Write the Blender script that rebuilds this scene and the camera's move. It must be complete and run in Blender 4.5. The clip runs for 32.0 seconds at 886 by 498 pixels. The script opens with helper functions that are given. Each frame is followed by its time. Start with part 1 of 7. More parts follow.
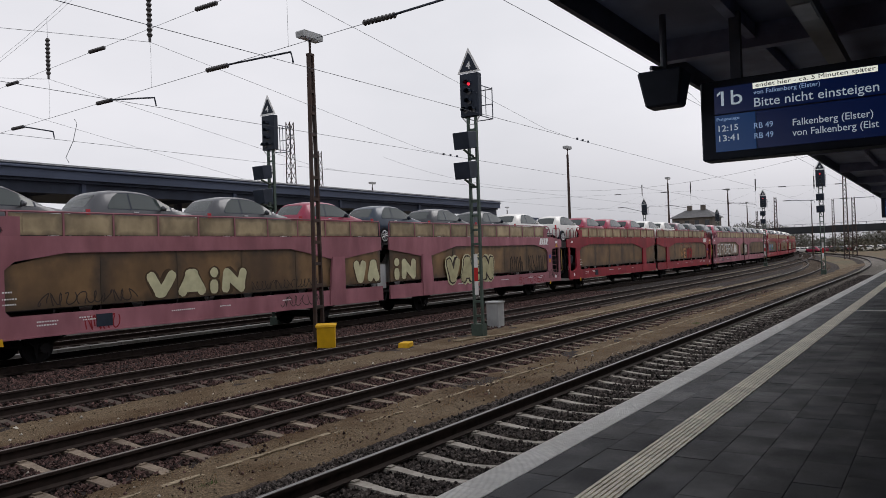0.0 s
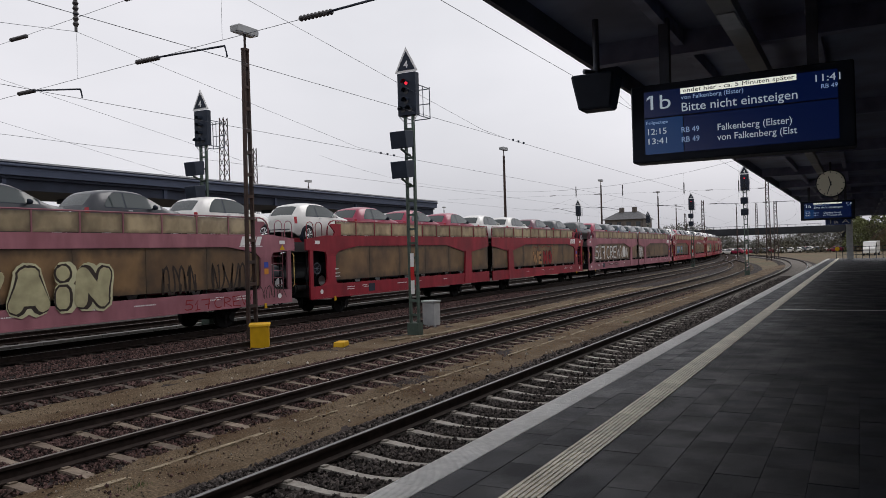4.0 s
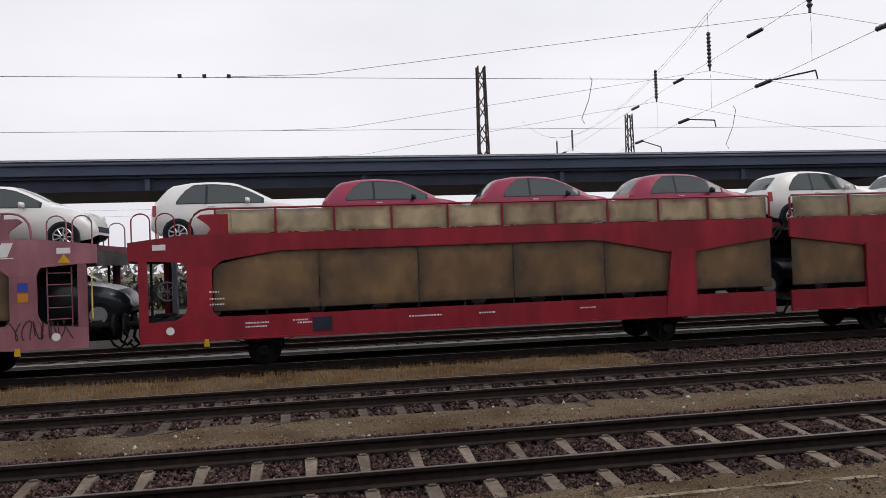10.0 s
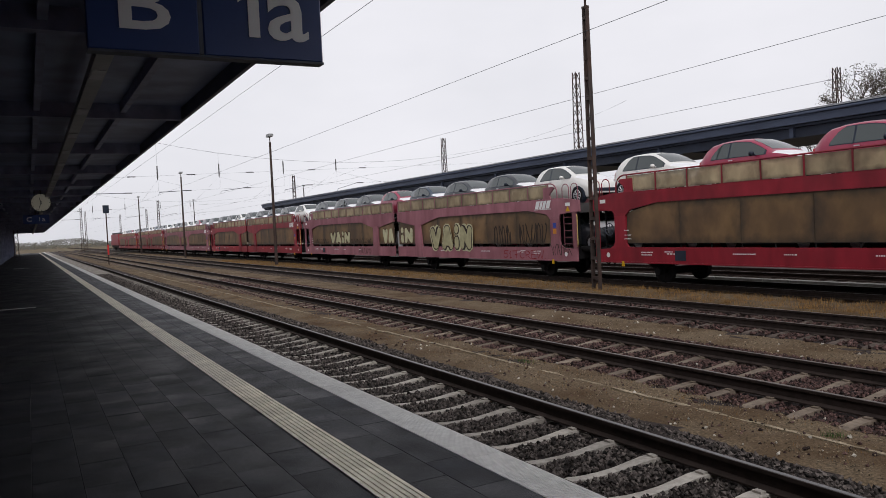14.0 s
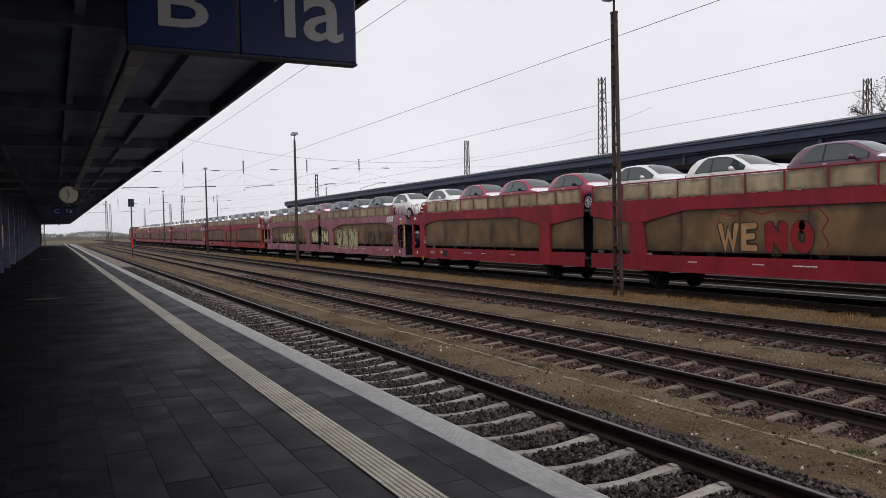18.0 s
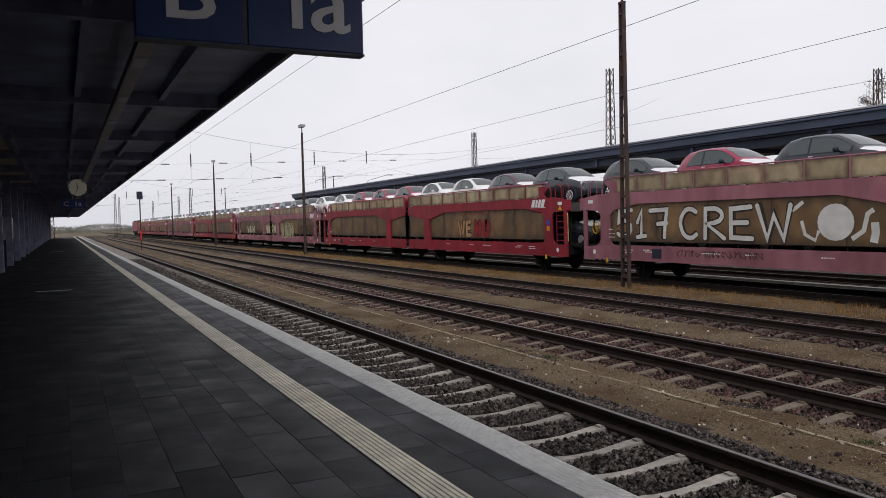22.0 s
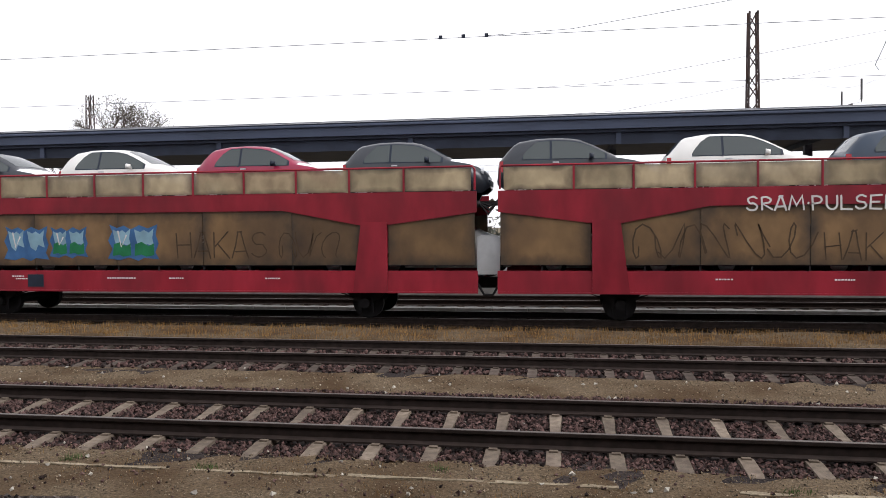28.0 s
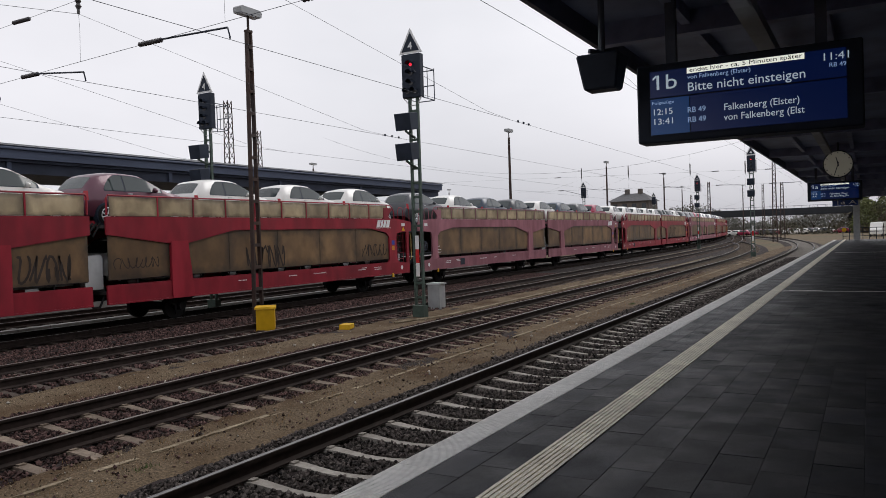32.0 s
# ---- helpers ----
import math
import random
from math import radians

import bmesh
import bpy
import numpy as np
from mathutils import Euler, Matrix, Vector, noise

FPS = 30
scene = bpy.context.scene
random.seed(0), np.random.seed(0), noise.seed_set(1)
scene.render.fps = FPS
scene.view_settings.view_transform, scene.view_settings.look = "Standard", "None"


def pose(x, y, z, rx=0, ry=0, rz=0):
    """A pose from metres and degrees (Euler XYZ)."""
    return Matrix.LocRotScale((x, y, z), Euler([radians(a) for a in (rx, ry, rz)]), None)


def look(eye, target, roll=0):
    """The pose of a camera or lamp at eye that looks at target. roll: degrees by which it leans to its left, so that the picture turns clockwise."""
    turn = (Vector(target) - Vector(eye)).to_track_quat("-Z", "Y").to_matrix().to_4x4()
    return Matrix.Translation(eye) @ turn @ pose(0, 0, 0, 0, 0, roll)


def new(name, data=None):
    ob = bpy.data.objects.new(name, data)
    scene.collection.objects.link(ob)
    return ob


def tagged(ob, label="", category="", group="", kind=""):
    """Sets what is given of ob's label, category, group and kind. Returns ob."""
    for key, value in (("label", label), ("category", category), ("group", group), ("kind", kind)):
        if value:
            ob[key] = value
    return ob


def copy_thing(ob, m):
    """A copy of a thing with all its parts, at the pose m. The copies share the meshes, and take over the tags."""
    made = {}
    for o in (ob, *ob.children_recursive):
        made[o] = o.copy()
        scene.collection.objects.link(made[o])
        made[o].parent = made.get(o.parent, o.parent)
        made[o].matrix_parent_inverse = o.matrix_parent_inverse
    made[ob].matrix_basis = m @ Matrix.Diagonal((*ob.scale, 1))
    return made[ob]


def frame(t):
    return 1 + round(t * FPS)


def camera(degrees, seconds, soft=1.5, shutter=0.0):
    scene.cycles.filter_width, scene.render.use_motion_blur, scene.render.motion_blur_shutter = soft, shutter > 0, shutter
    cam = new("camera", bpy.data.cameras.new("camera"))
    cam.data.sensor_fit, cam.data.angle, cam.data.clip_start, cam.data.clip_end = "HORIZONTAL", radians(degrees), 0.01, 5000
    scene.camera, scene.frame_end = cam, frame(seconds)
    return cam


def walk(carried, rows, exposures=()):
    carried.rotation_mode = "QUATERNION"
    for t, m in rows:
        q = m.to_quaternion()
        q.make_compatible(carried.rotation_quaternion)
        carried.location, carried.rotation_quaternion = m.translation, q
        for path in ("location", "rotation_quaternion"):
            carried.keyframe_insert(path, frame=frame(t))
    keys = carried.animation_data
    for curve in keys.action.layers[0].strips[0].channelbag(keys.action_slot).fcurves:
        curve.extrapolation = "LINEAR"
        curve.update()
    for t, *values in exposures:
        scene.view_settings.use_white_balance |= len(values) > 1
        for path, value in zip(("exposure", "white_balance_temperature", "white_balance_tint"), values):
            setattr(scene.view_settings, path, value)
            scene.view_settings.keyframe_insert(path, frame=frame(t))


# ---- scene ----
cam = camera(60.47, 32.0, soft=0.85)
PATH = [
    (0, pose(0.020, -0.067, 1.613, 90.50, 1.98, -56.42)),
    (0.5, pose(0.027, -0.092, 1.598, 90.55, 2.04, -59.42)),
    (1, pose(0.022, -0.096, 1.598, 90.59, 2.17, -61.07)),
    (1.5, pose(0.026, -0.095, 1.600, 90.61, 2.18, -61.57)),
    (2, pose(0.026, -0.091, 1.605, 90.56, 2.09, -61.61)),
    (2.5, pose(0.017, -0.094, 1.599, 90.55, 1.93, -61.47)),
    (3, pose(0.010, -0.091, 1.599, 90.50, 1.85, -61.29)),
    (3.5, pose(0.006, -0.088, 1.599, 90.44, 1.71, -61.20)),
    (5.5, pose(0.016, -0.090, 1.595, 90.08, 1.60, -61.09)),
    (6, pose(0.017, -0.092, 1.599, 90.13, 1.60, -60.97)),
    (6.5, pose(0.011, -0.091, 1.592, 90.26, 1.65, -60.69)),
    (7, pose(0.014, -0.092, 1.594, 90.80, 1.86, -59.28)),
    (7.5, pose(0.027, -0.088, 1.593, 91.46, 2.18, -57.39)),
    (8, pose(0.021, -0.069, 1.610, 91.98, 2.57, -55.02)),
    (8.5, pose(0.027, -0.061, 1.614, 92.59, 2.57, -49.95)),
    (9, pose(0.024, -0.055, 1.610, 92.53, 2.27, -42.71)),
    (9.5, pose(-0.005, 0.037, 1.609, 91.87, 2.20, -27.40)),
    (9.8, pose(0.018, 0.058, 1.574, 91.48, 2.15, -17.02)),
    (10.5, pose(-0.010, 0.091, 1.613, 90.54, 2.42, 9.40)),
    (11, pose(0.036, 0.033, 1.609, 90.16, 2.91, 26.30)),
    (11.2, pose(0.058, 0.015, 1.606, 89.97, 2.93, 32.31)),
    (11.5, pose(0.072, -0.006, 1.606, 89.70, 3.16, 39.90)),
    (12, pose(0.054, 0.040, 1.591, 89.41, 2.94, 49.66)),
    (12.5, pose(0.039, 0.019, 1.589, 89.06, 2.92, 55.70)),
    (13, pose(0.004, 0.011, 1.601, 88.72, 2.88, 58.87)),
    (13.5, pose(-0.017, 0.027, 1.596, 88.42, 2.86, 60.62)),
    (14, pose(-0.049, 0.035, 1.595, 88.20, 2.79, 61.34)),
    (14.5, pose(-0.037, 0.012, 1.592, 88.10, 2.60, 61.61)),
    (16.5, pose(-0.051, -0.014, 1.613, 88.57, 1.42, 62.37)),
    (17, pose(-0.068, -0.011, 1.605, 88.56, 1.34, 62.52)),
    (17.5, pose(-0.059, -0.013, 1.602, 88.48, 1.27, 62.73)),
    (18, pose(-0.065, -0.014, 1.603, 88.40, 1.26, 62.89)),
    (18.5, pose(-0.058, -0.022, 1.601, 88.34, 1.27, 63.08)),
    (19, pose(-0.082, -0.016, 1.603, 88.18, 1.40, 63.20)),
    (19.5, pose(-0.067, -0.011, 1.604, 88.02, 1.25, 63.29)),
    (20, pose(-0.078, -0.013, 1.600, 87.92, 1.19, 63.36)),
    (20.5, pose(-0.081, -0.018, 1.600, 87.86, 1.17, 63.42)),
    (21, pose(-0.042, -0.032, 1.591, 87.84, 1.26, 63.45)),
    (21.5, pose(-0.068, -0.016, 1.599, 87.82, 1.28, 63.46)),
    (22, pose(-0.051, -0.020, 1.593, 87.82, 1.37, 63.45)),
    (22.5, pose(-0.056, -0.021, 1.595, 87.87, 1.38, 63.41)),
    (23, pose(-0.083, -0.019, 1.604, 88.00, 1.30, 63.49)),
    (23.5, pose(-0.059, -0.033, 1.606, 88.09, 1.28, 63.48)),
    (24, pose(-0.058, -0.026, 1.607, 88.17, 1.54, 63.54)),
    (24.5, pose(-0.056, -0.026, 1.602, 88.23, 1.48, 63.55)),
    (26.5, pose(-0.070, -0.023, 1.608, 88.18, 1.53, 57.49)),
    (27, pose(-0.061, 0.031, 1.617, 88.00, 1.62, 48.42)),
    (27.3, pose(-0.041, 0.081, 1.614, 87.85, 1.67, 38.57)),
    (27.6, pose(0.047, 0.092, 1.598, 88.06, 1.11, 26.68)),
    (28, pose(0.018, 0.157, 1.571, 88.36, 0.48, 9.09)),
    (28.3, pose(0.001, 0.209, 1.547, 88.73, 0.32, -3.95)),
    (28.6, pose(0.036, 0.195, 1.562, 89.10, 0.18, -16.76)),
    (29, pose(0.032, 0.084, 1.611, 89.67, 0.34, -29.48)),
    (29.5, pose(0.023, 0.039, 1.602, 89.91, 0.62, -41.07)),
    (30, pose(0.004, -0.023, 1.589, 90.07, 0.98, -48.58)),
    (30.5, pose(0.009, -0.047, 1.601, 90.08, 1.63, -53.40)),
    (31, pose(0.013, -0.068, 1.602, 89.80, 2.16, -56.77)),
    (31.5, pose(0.022, -0.088, 1.600, 89.45, 2.06, -59.28)),
    (32, pose(0.025, -0.085, 1.592, 89.02, 1.84, -60.79)),
]
walk(cam, PATH, [(t, stops, 6480, 12.0) for t, stops in ((0, 0.13), (7, 0.13), (9, -0.12), (10, 0.3), (11, 0.4), (13, 0.27), (18, 0.25), (24, 0.28), (26.5, 0.18), (27, 0.28), (28, 0.85), (28.6, 0.62), (29, 0.48), (29.4, 0.27), (30, 0.15), (31, 0.14), (32, 0.22))])

# ---- world and light: an even overcast sky ----
world = bpy.data.worlds.new("overcast_sky")
scene.world = world
world.use_nodes = True
wn, wl = world.node_tree.nodes, world.node_tree.links
sky = wn.new("ShaderNodeTexSky")
sky.sky_type, sky.sun_disc = "NISHITA", False
sky.sun_elevation, sky.sun_rotation = radians(45), radians(90)
sky.air_density, sky.dust_density = 1.0, 4.0
hs = wn.new("ShaderNodeHueSaturation")
hs.inputs["Saturation"].default_value = 0.05
hs.inputs["Value"].default_value = 0.10
wl.new(sky.outputs[0], hs.inputs["Color"])
wtc = wn.new("ShaderNodeTexCoord")
wmap = wn.new("ShaderNodeMapping")
wmap.inputs["Scale"].default_value = (1.0, 1.0, 2.6)
wl.new(wtc.outputs["Generated"], wmap.inputs["Vector"])
cloud = wn.new("ShaderNodeTexNoise")
cloud.inputs["Scale"].default_value, cloud.inputs["Detail"].default_value = 1.7, 5.0
wl.new(wmap.outputs[0], cloud.inputs["Vector"])
cr = wn.new("ShaderNodeValToRGB")
cr.color_ramp.elements[0].position, cr.color_ramp.elements[1].position = 0.25, 0.75
cr.color_ramp.elements[0].color, cr.color_ramp.elements[1].color = (0.62, 0.635, 0.675, 1), (0.84, 0.84, 0.88, 1)
wl.new(cloud.outputs["Fac"], cr.inputs["Fac"])
wmix = wn.new("ShaderNodeMix")
wmix.data_type = "RGBA"
wmix.inputs["Factor"].default_value = 0.8
wl.new(hs.outputs[0], wmix.inputs[6])
wl.new(cr.outputs[0], wmix.inputs[7])
wsep = wn.new("ShaderNodeSeparateXYZ")
wl.new(wtc.outputs["Generated"], wsep.inputs[0])
east = wn.new("ShaderNodeMapRange")
east.interpolation_type = "SMOOTHSTEP"
east.inputs["From Min"].default_value, east.inputs["From Max"].default_value = 0.6, 1.0
wl.new(wsep.outputs["X"], east.inputs["Value"])
low = wn.new("ShaderNodeMapRange")
low.interpolation_type = "SMOOTHSTEP"
low.inputs["From Min"].default_value, low.inputs["From Max"].default_value = 0.22, 0.0
wl.new(wsep.outputs["Z"], low.inputs["Value"])
both = wn.new("ShaderNodeMath")
both.operation = "MULTIPLY"
wl.new(east.outputs[0], both.inputs[0])
wl.new(low.outputs[0], both.inputs[1])
wdim = wn.new("ShaderNodeMix")
wdim.data_type, wdim.blend_type = "RGBA", "MULTIPLY"
wl.new(both.outputs[0], wdim.inputs["Factor"])
wl.new(wmix.outputs[2], wdim.inputs[6])
wdim.inputs[7].default_value = (0.66, 0.66, 0.67, 1)
wl.new(wdim.outputs[2], wn["Background"].inputs["Color"])
wn["Background"].inputs["Strength"].default_value = 1.02
sun = new("sun", bpy.data.lights.new("sun", "SUN"))
sun.data.energy, sun.data.angle, sun.data.color = 0.9, radians(35), (1.0, 0.97, 0.93)
sun.matrix_world = look((0, 0, 60), (-46, 18, 0))


# ---- materials ----
def mat(name, base, rough=0.7, metal=0.0, var=0.0, scale=6.0, dark=None, grime=0.0, gscale=0.8, bump=0.0, bscale=60.0, alpha=1.0, emit=None, estr=0.0, rnd=0.0, island=0.0, stretch=(1, 1, 1), spec=None, coat=0.0, own=False, ribs=0.0, rvar=0.0, rim_dark=None):
    """A surface with fine grain, broad stains, relief and, where wanted, a change from piece to piece."""
    m = bpy.data.materials.new(name)
    m.use_nodes = True
    nt = m.node_tree
    n, l = nt.nodes, nt.links
    p = n["Principled BSDF"]
    p.inputs["Roughness"].default_value, p.inputs["Metallic"].default_value = rough, metal
    p.inputs["Specular IOR Level"].default_value = (0.5 if rough < 0.45 else 0.2) if spec is None else spec
    p.inputs["Coat Weight"].default_value = coat
    p.inputs["Base Color"].default_value = (*base, 1)
    tc = n.new("ShaderNodeTexCoord")
    mp = n.new("ShaderNodeMapping")
    mp.inputs["Scale"].default_value = stretch
    l.new(tc.outputs["Object"], mp.inputs["Vector"])
    if own:      # each object has stains of its own
        oz = n.new("ShaderNodeObjectInfo")
        far = n.new("ShaderNodeMath")
        far.operation = "MULTIPLY"
        far.inputs[1].default_value = 57.0
        l.new(oz.outputs["Random"], far.inputs[0])
        l.new(far.outputs[0], mp.inputs["Location"])
    dark = dark or tuple(c * 0.5 for c in base)
    last = None
    if var:
        t1 = n.new("ShaderNodeTexNoise")
        t1.inputs["Scale"].default_value, t1.inputs["Detail"].default_value = scale, 6.0
        l.new(mp.outputs[0], t1.inputs["Vector"])
        r1 = n.new("ShaderNodeValToRGB")
        r1.color_ramp.elements[0].position, r1.color_ramp.elements[1].position = 0.32, 0.68
        lo = tuple(c * (1 - var) for c in base)
        r1.color_ramp.elements[0].color = (*lo, 1)
        r1.color_ramp.elements[1].color = (*[min(1, c * (1 + var)) for c in base], 1)
        l.new(t1.outputs["Fac"], r1.inputs["Fac"])
        last = r1.outputs[0]
    if grime:
        t2 = n.new("ShaderNodeTexNoise")
        t2.inputs["Scale"].default_value, t2.inputs["Detail"].default_value = gscale, 4.0
        l.new(mp.outputs[0], t2.inputs["Vector"])
        r2 = n.new("ShaderNodeValToRGB")
        r2.color_ramp.elements[0].position, r2.color_ramp.elements[1].position = 0.42, 0.7
        r2.color_ramp.elements[0].color, r2.color_ramp.elements[1].color = (0, 0, 0, 1), (grime,) * 3 + (1,)
        l.new(t2.outputs["Fac"], r2.inputs["Fac"])
        mx = n.new("ShaderNodeMix")
        mx.data_type = "RGBA"
        l.new(r2.outputs[0], mx.inputs["Factor"])
        if last:
            l.new(last, mx.inputs[6])
        else:
            mx.inputs[6].default_value = (*base, 1)
        mx.inputs[7].default_value = (*dark, 1)
        last = mx.outputs[2]
    if rnd:
        oi = n.new("ShaderNodeObjectInfo")
        mr = n.new("ShaderNodeMapRange")
        mr.inputs["To Min"].default_value, mr.inputs["To Max"].default_value = 1 - rnd, 1 + rnd
        l.new(oi.outputs["Random"], mr.inputs["Value"])
        mm = n.new("ShaderNodeMix")
        mm.data_type, mm.blend_type = "RGBA", "MULTIPLY"
        mm.inputs["Factor"].default_value = 1.0
        if last:
            l.new(last, mm.inputs[6])
        else:
            mm.inputs[6].default_value = (*base, 1)
        l.new(mr.outputs[0], mm.inputs[7])
        last = mm.outputs[2]
    if island:
        ge = n.new("ShaderNodeNewGeometry")
        mr = n.new("ShaderNodeMapRange")
        mr.inputs["To Min"].default_value, mr.inputs["To Max"].default_value = 1 - island, 1 + island
        l.new(ge.outputs["Random Per Island"], mr.inputs["Value"])
        mm = n.new("ShaderNodeMix")
        mm.data_type, mm.blend_type = "RGBA", "MULTIPLY"
        mm.inputs["Factor"].default_value = 1.0
        if last:
            l.new(last, mm.inputs[6])
        else:
            mm.inputs[6].default_value = (*base, 1)
        l.new(mr.outputs[0], mm.inputs[7])
        last = mm.outputs[2]
    if rim_dark:      # a darker tone, broken by noise, inwards from the rim of a panel
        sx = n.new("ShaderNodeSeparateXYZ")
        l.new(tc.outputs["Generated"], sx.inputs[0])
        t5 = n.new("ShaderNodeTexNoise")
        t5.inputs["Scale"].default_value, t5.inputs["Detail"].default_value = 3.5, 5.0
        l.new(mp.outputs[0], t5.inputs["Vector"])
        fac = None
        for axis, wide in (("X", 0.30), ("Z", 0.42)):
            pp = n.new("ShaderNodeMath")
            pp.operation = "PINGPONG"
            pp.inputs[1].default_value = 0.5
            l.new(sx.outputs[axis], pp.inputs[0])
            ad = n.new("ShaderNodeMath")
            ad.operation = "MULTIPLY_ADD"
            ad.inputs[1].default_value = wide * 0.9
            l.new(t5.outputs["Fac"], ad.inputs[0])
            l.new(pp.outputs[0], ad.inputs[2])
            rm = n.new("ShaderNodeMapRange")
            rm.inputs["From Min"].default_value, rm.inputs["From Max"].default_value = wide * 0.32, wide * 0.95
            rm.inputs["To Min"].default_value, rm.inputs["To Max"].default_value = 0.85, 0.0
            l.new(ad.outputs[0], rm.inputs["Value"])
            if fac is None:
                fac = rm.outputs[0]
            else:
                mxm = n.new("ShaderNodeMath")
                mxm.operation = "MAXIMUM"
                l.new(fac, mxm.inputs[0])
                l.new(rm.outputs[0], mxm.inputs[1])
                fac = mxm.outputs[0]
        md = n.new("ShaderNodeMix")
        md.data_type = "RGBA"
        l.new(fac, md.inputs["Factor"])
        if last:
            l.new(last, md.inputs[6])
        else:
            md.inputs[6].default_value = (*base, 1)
        md.inputs[7].default_value = (*rim_dark, 1)
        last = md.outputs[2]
    if rvar:          # polished and dull patches
        t4 = n.new("ShaderNodeTexNoise")
        t4.inputs["Scale"].default_value, t4.inputs["Detail"].default_value = 1.7, 5.0
        l.new(mp.outputs[0], t4.inputs["Vector"])
        mr4 = n.new("ShaderNodeMapRange")
        mr4.inputs["From Min"].default_value, mr4.inputs["From Max"].default_value = 0.3, 0.7
        mr4.inputs["To Min"].default_value, mr4.inputs["To Max"].default_value = rough - rvar, rough + rvar
        l.new(t4.outputs["Fac"], mr4.inputs["Value"])
        l.new(mr4.outputs[0], p.inputs["Roughness"])
    if last:
        l.new(last, p.inputs["Base Color"])
    if bump:
        t3 = n.new("ShaderNodeTexNoise")
        t3.inputs["Scale"].default_value, t3.inputs["Detail"].default_value = bscale, 4.0
        l.new(mp.outputs[0], t3.inputs["Vector"])
        b = n.new("ShaderNodeBump")
        b.inputs["Strength"].default_value, b.inputs["Distance"].default_value = bump, 0.02
        l.new(t3.outputs["Fac"], b.inputs["Height"])
        l.new(b.outputs[0], p.inputs["Normal"])
        if ribs:
            wv = n.new("ShaderNodeTexWave")
            wv.inputs["Scale"].default_value = ribs
            wv.bands_direction = "X"
            l.new(tc.outputs["Object"], wv.inputs["Vector"])
            b2 = n.new("ShaderNodeBump")
            b2.inputs["Strength"].default_value, b2.inputs["Distance"].default_value = 1.0, 0.012
            l.new(wv.outputs["Fac"], b2.inputs["Height"])
            l.new(b.outputs[0], b2.inputs["Normal"])
            l.new(b2.outputs[0], p.inputs["Normal"])
    if emit:
        p.inputs["Emission Color"].default_value = (*emit, 1)
        p.inputs["Emission Strength"].default_value = estr
    p.inputs["Alpha"].default_value = alpha
    return m


M = {}
M["asphalt"] = mat("dark_pavers", (0.0108, 0.0122, 0.0172), 0.55, spec=0.16, var=0.45, scale=3.5, grime=0.7, gscale=0.8, dark=(0.008, 0.0083, 0.0098), bump=0.25, bscale=110, rnd=0.24, rvar=0.12, own=True)
M["joint"] = mat("paver_joint", (0.009, 0.0095, 0.011), 0.9, var=0.4, scale=12)
M["kerb"] = mat("kerb_concrete", (0.84, 0.83, 0.80), 0.8, var=0.10, scale=14, grime=0.4, gscale=1.2, dark=(0.62, 0.60, 0.56), bump=0.2, bscale=120, rnd=0.05, ribs=14.0, own=True)
M["tactile"] = mat("tactile_cream", (0.84, 0.80, 0.69), 0.8, var=0.12, scale=10, grime=0.4, gscale=1.0, dark=(0.55, 0.50, 0.42), rnd=0.07, own=True)
M["ballast"] = mat("ballast", (0.030, 0.022, 0.020), 0.95, var=0.8, scale=26, grime=0.5, gscale=0.7, dark=(0.014, 0.010, 0.010), bump=1.0, bscale=26)
# ballast darkened: the shadow beside the train is painted into this colour
M["verge"] = mat("dark_verge_stone", (0.016, 0.012, 0.011), 0.95, var=0.8, scale=26, grime=0.4, gscale=0.7, bump=1.0, bscale=26)
M["ballast_grey"] = mat("grey_gravel", (0.12, 0.117, 0.113), 0.95, var=0.6, scale=9, grime=0.5, gscale=0.7, bump=1.0, bscale=26)
M["stone"] = mat("ballast_stone", (0.070, 0.041, 0.037), 0.85, var=0.4, scale=14, island=0.9)
M["stone_grey"] = mat("grey_ballast_stone", (0.072, 0.061, 0.056), 0.85, var=0.4, scale=14, island=0.95)
M["pebble"] = mat("sand_pebble", (0.19, 0.15, 0.105), 0.9, island=0.75, var=0.2)
M["sand"] = mat("sandy_ground", (0.122, 0.088, 0.054), 0.95, var=0.55, scale=34, grime=0.95, gscale=1.0, dark=(0.060, 0.033, 0.014), bump=1.0, bscale=55)
M["earth"] = mat("yard_ground", (0.125, 0.092, 0.056), 0.95, var=0.35, scale=1.5, grime=0.6, gscale=0.05, dark=(0.08, 0.085, 0.05), bump=0.5, bscale=30)
M["rail"] = mat("rail_rust", (0.030, 0.021, 0.018), 0.8, var=0.3, scale=9, grime=0.3, gscale=2)
M["railtop"] = mat("rail_worn", (0.17, 0.165, 0.165), 0.45, 0.7, var=0.15, scale=20)
M["raildull"] = mat("rail_dull", (0.115, 0.098, 0.088), 0.42, 0.45, var=0.2, scale=12)
M["sleeper"] = mat("sleeper_concrete", (0.185, 0.148, 0.115), 0.9, var=0.28, scale=14, grime=0.8, gscale=2.2, dark=(0.095, 0.072, 0.058), bump=0.4, bscale=70, rnd=0.22, own=True)
M["sleeper_pale"] = mat("pale_sleeper_concrete", (0.36, 0.335, 0.30), 0.9, var=0.2, scale=14, grime=0.6, gscale=2.2, dark=(0.20, 0.175, 0.15), bump=0.4, bscale=70, rnd=0.15, own=True)
M["sleeper_old"] = mat("sleeper_timber", (0.075, 0.058, 0.048), 0.9, var=0.35, scale=7, rnd=0.3, bump=0.3)
M["grass"] = mat("dry_grass", (0.25, 0.145, 0.055), 0.95, var=0.35, scale=4)
M["weed"] = mat("green_weed", (0.06, 0.11, 0.03), 0.9, var=0.3, scale=8)
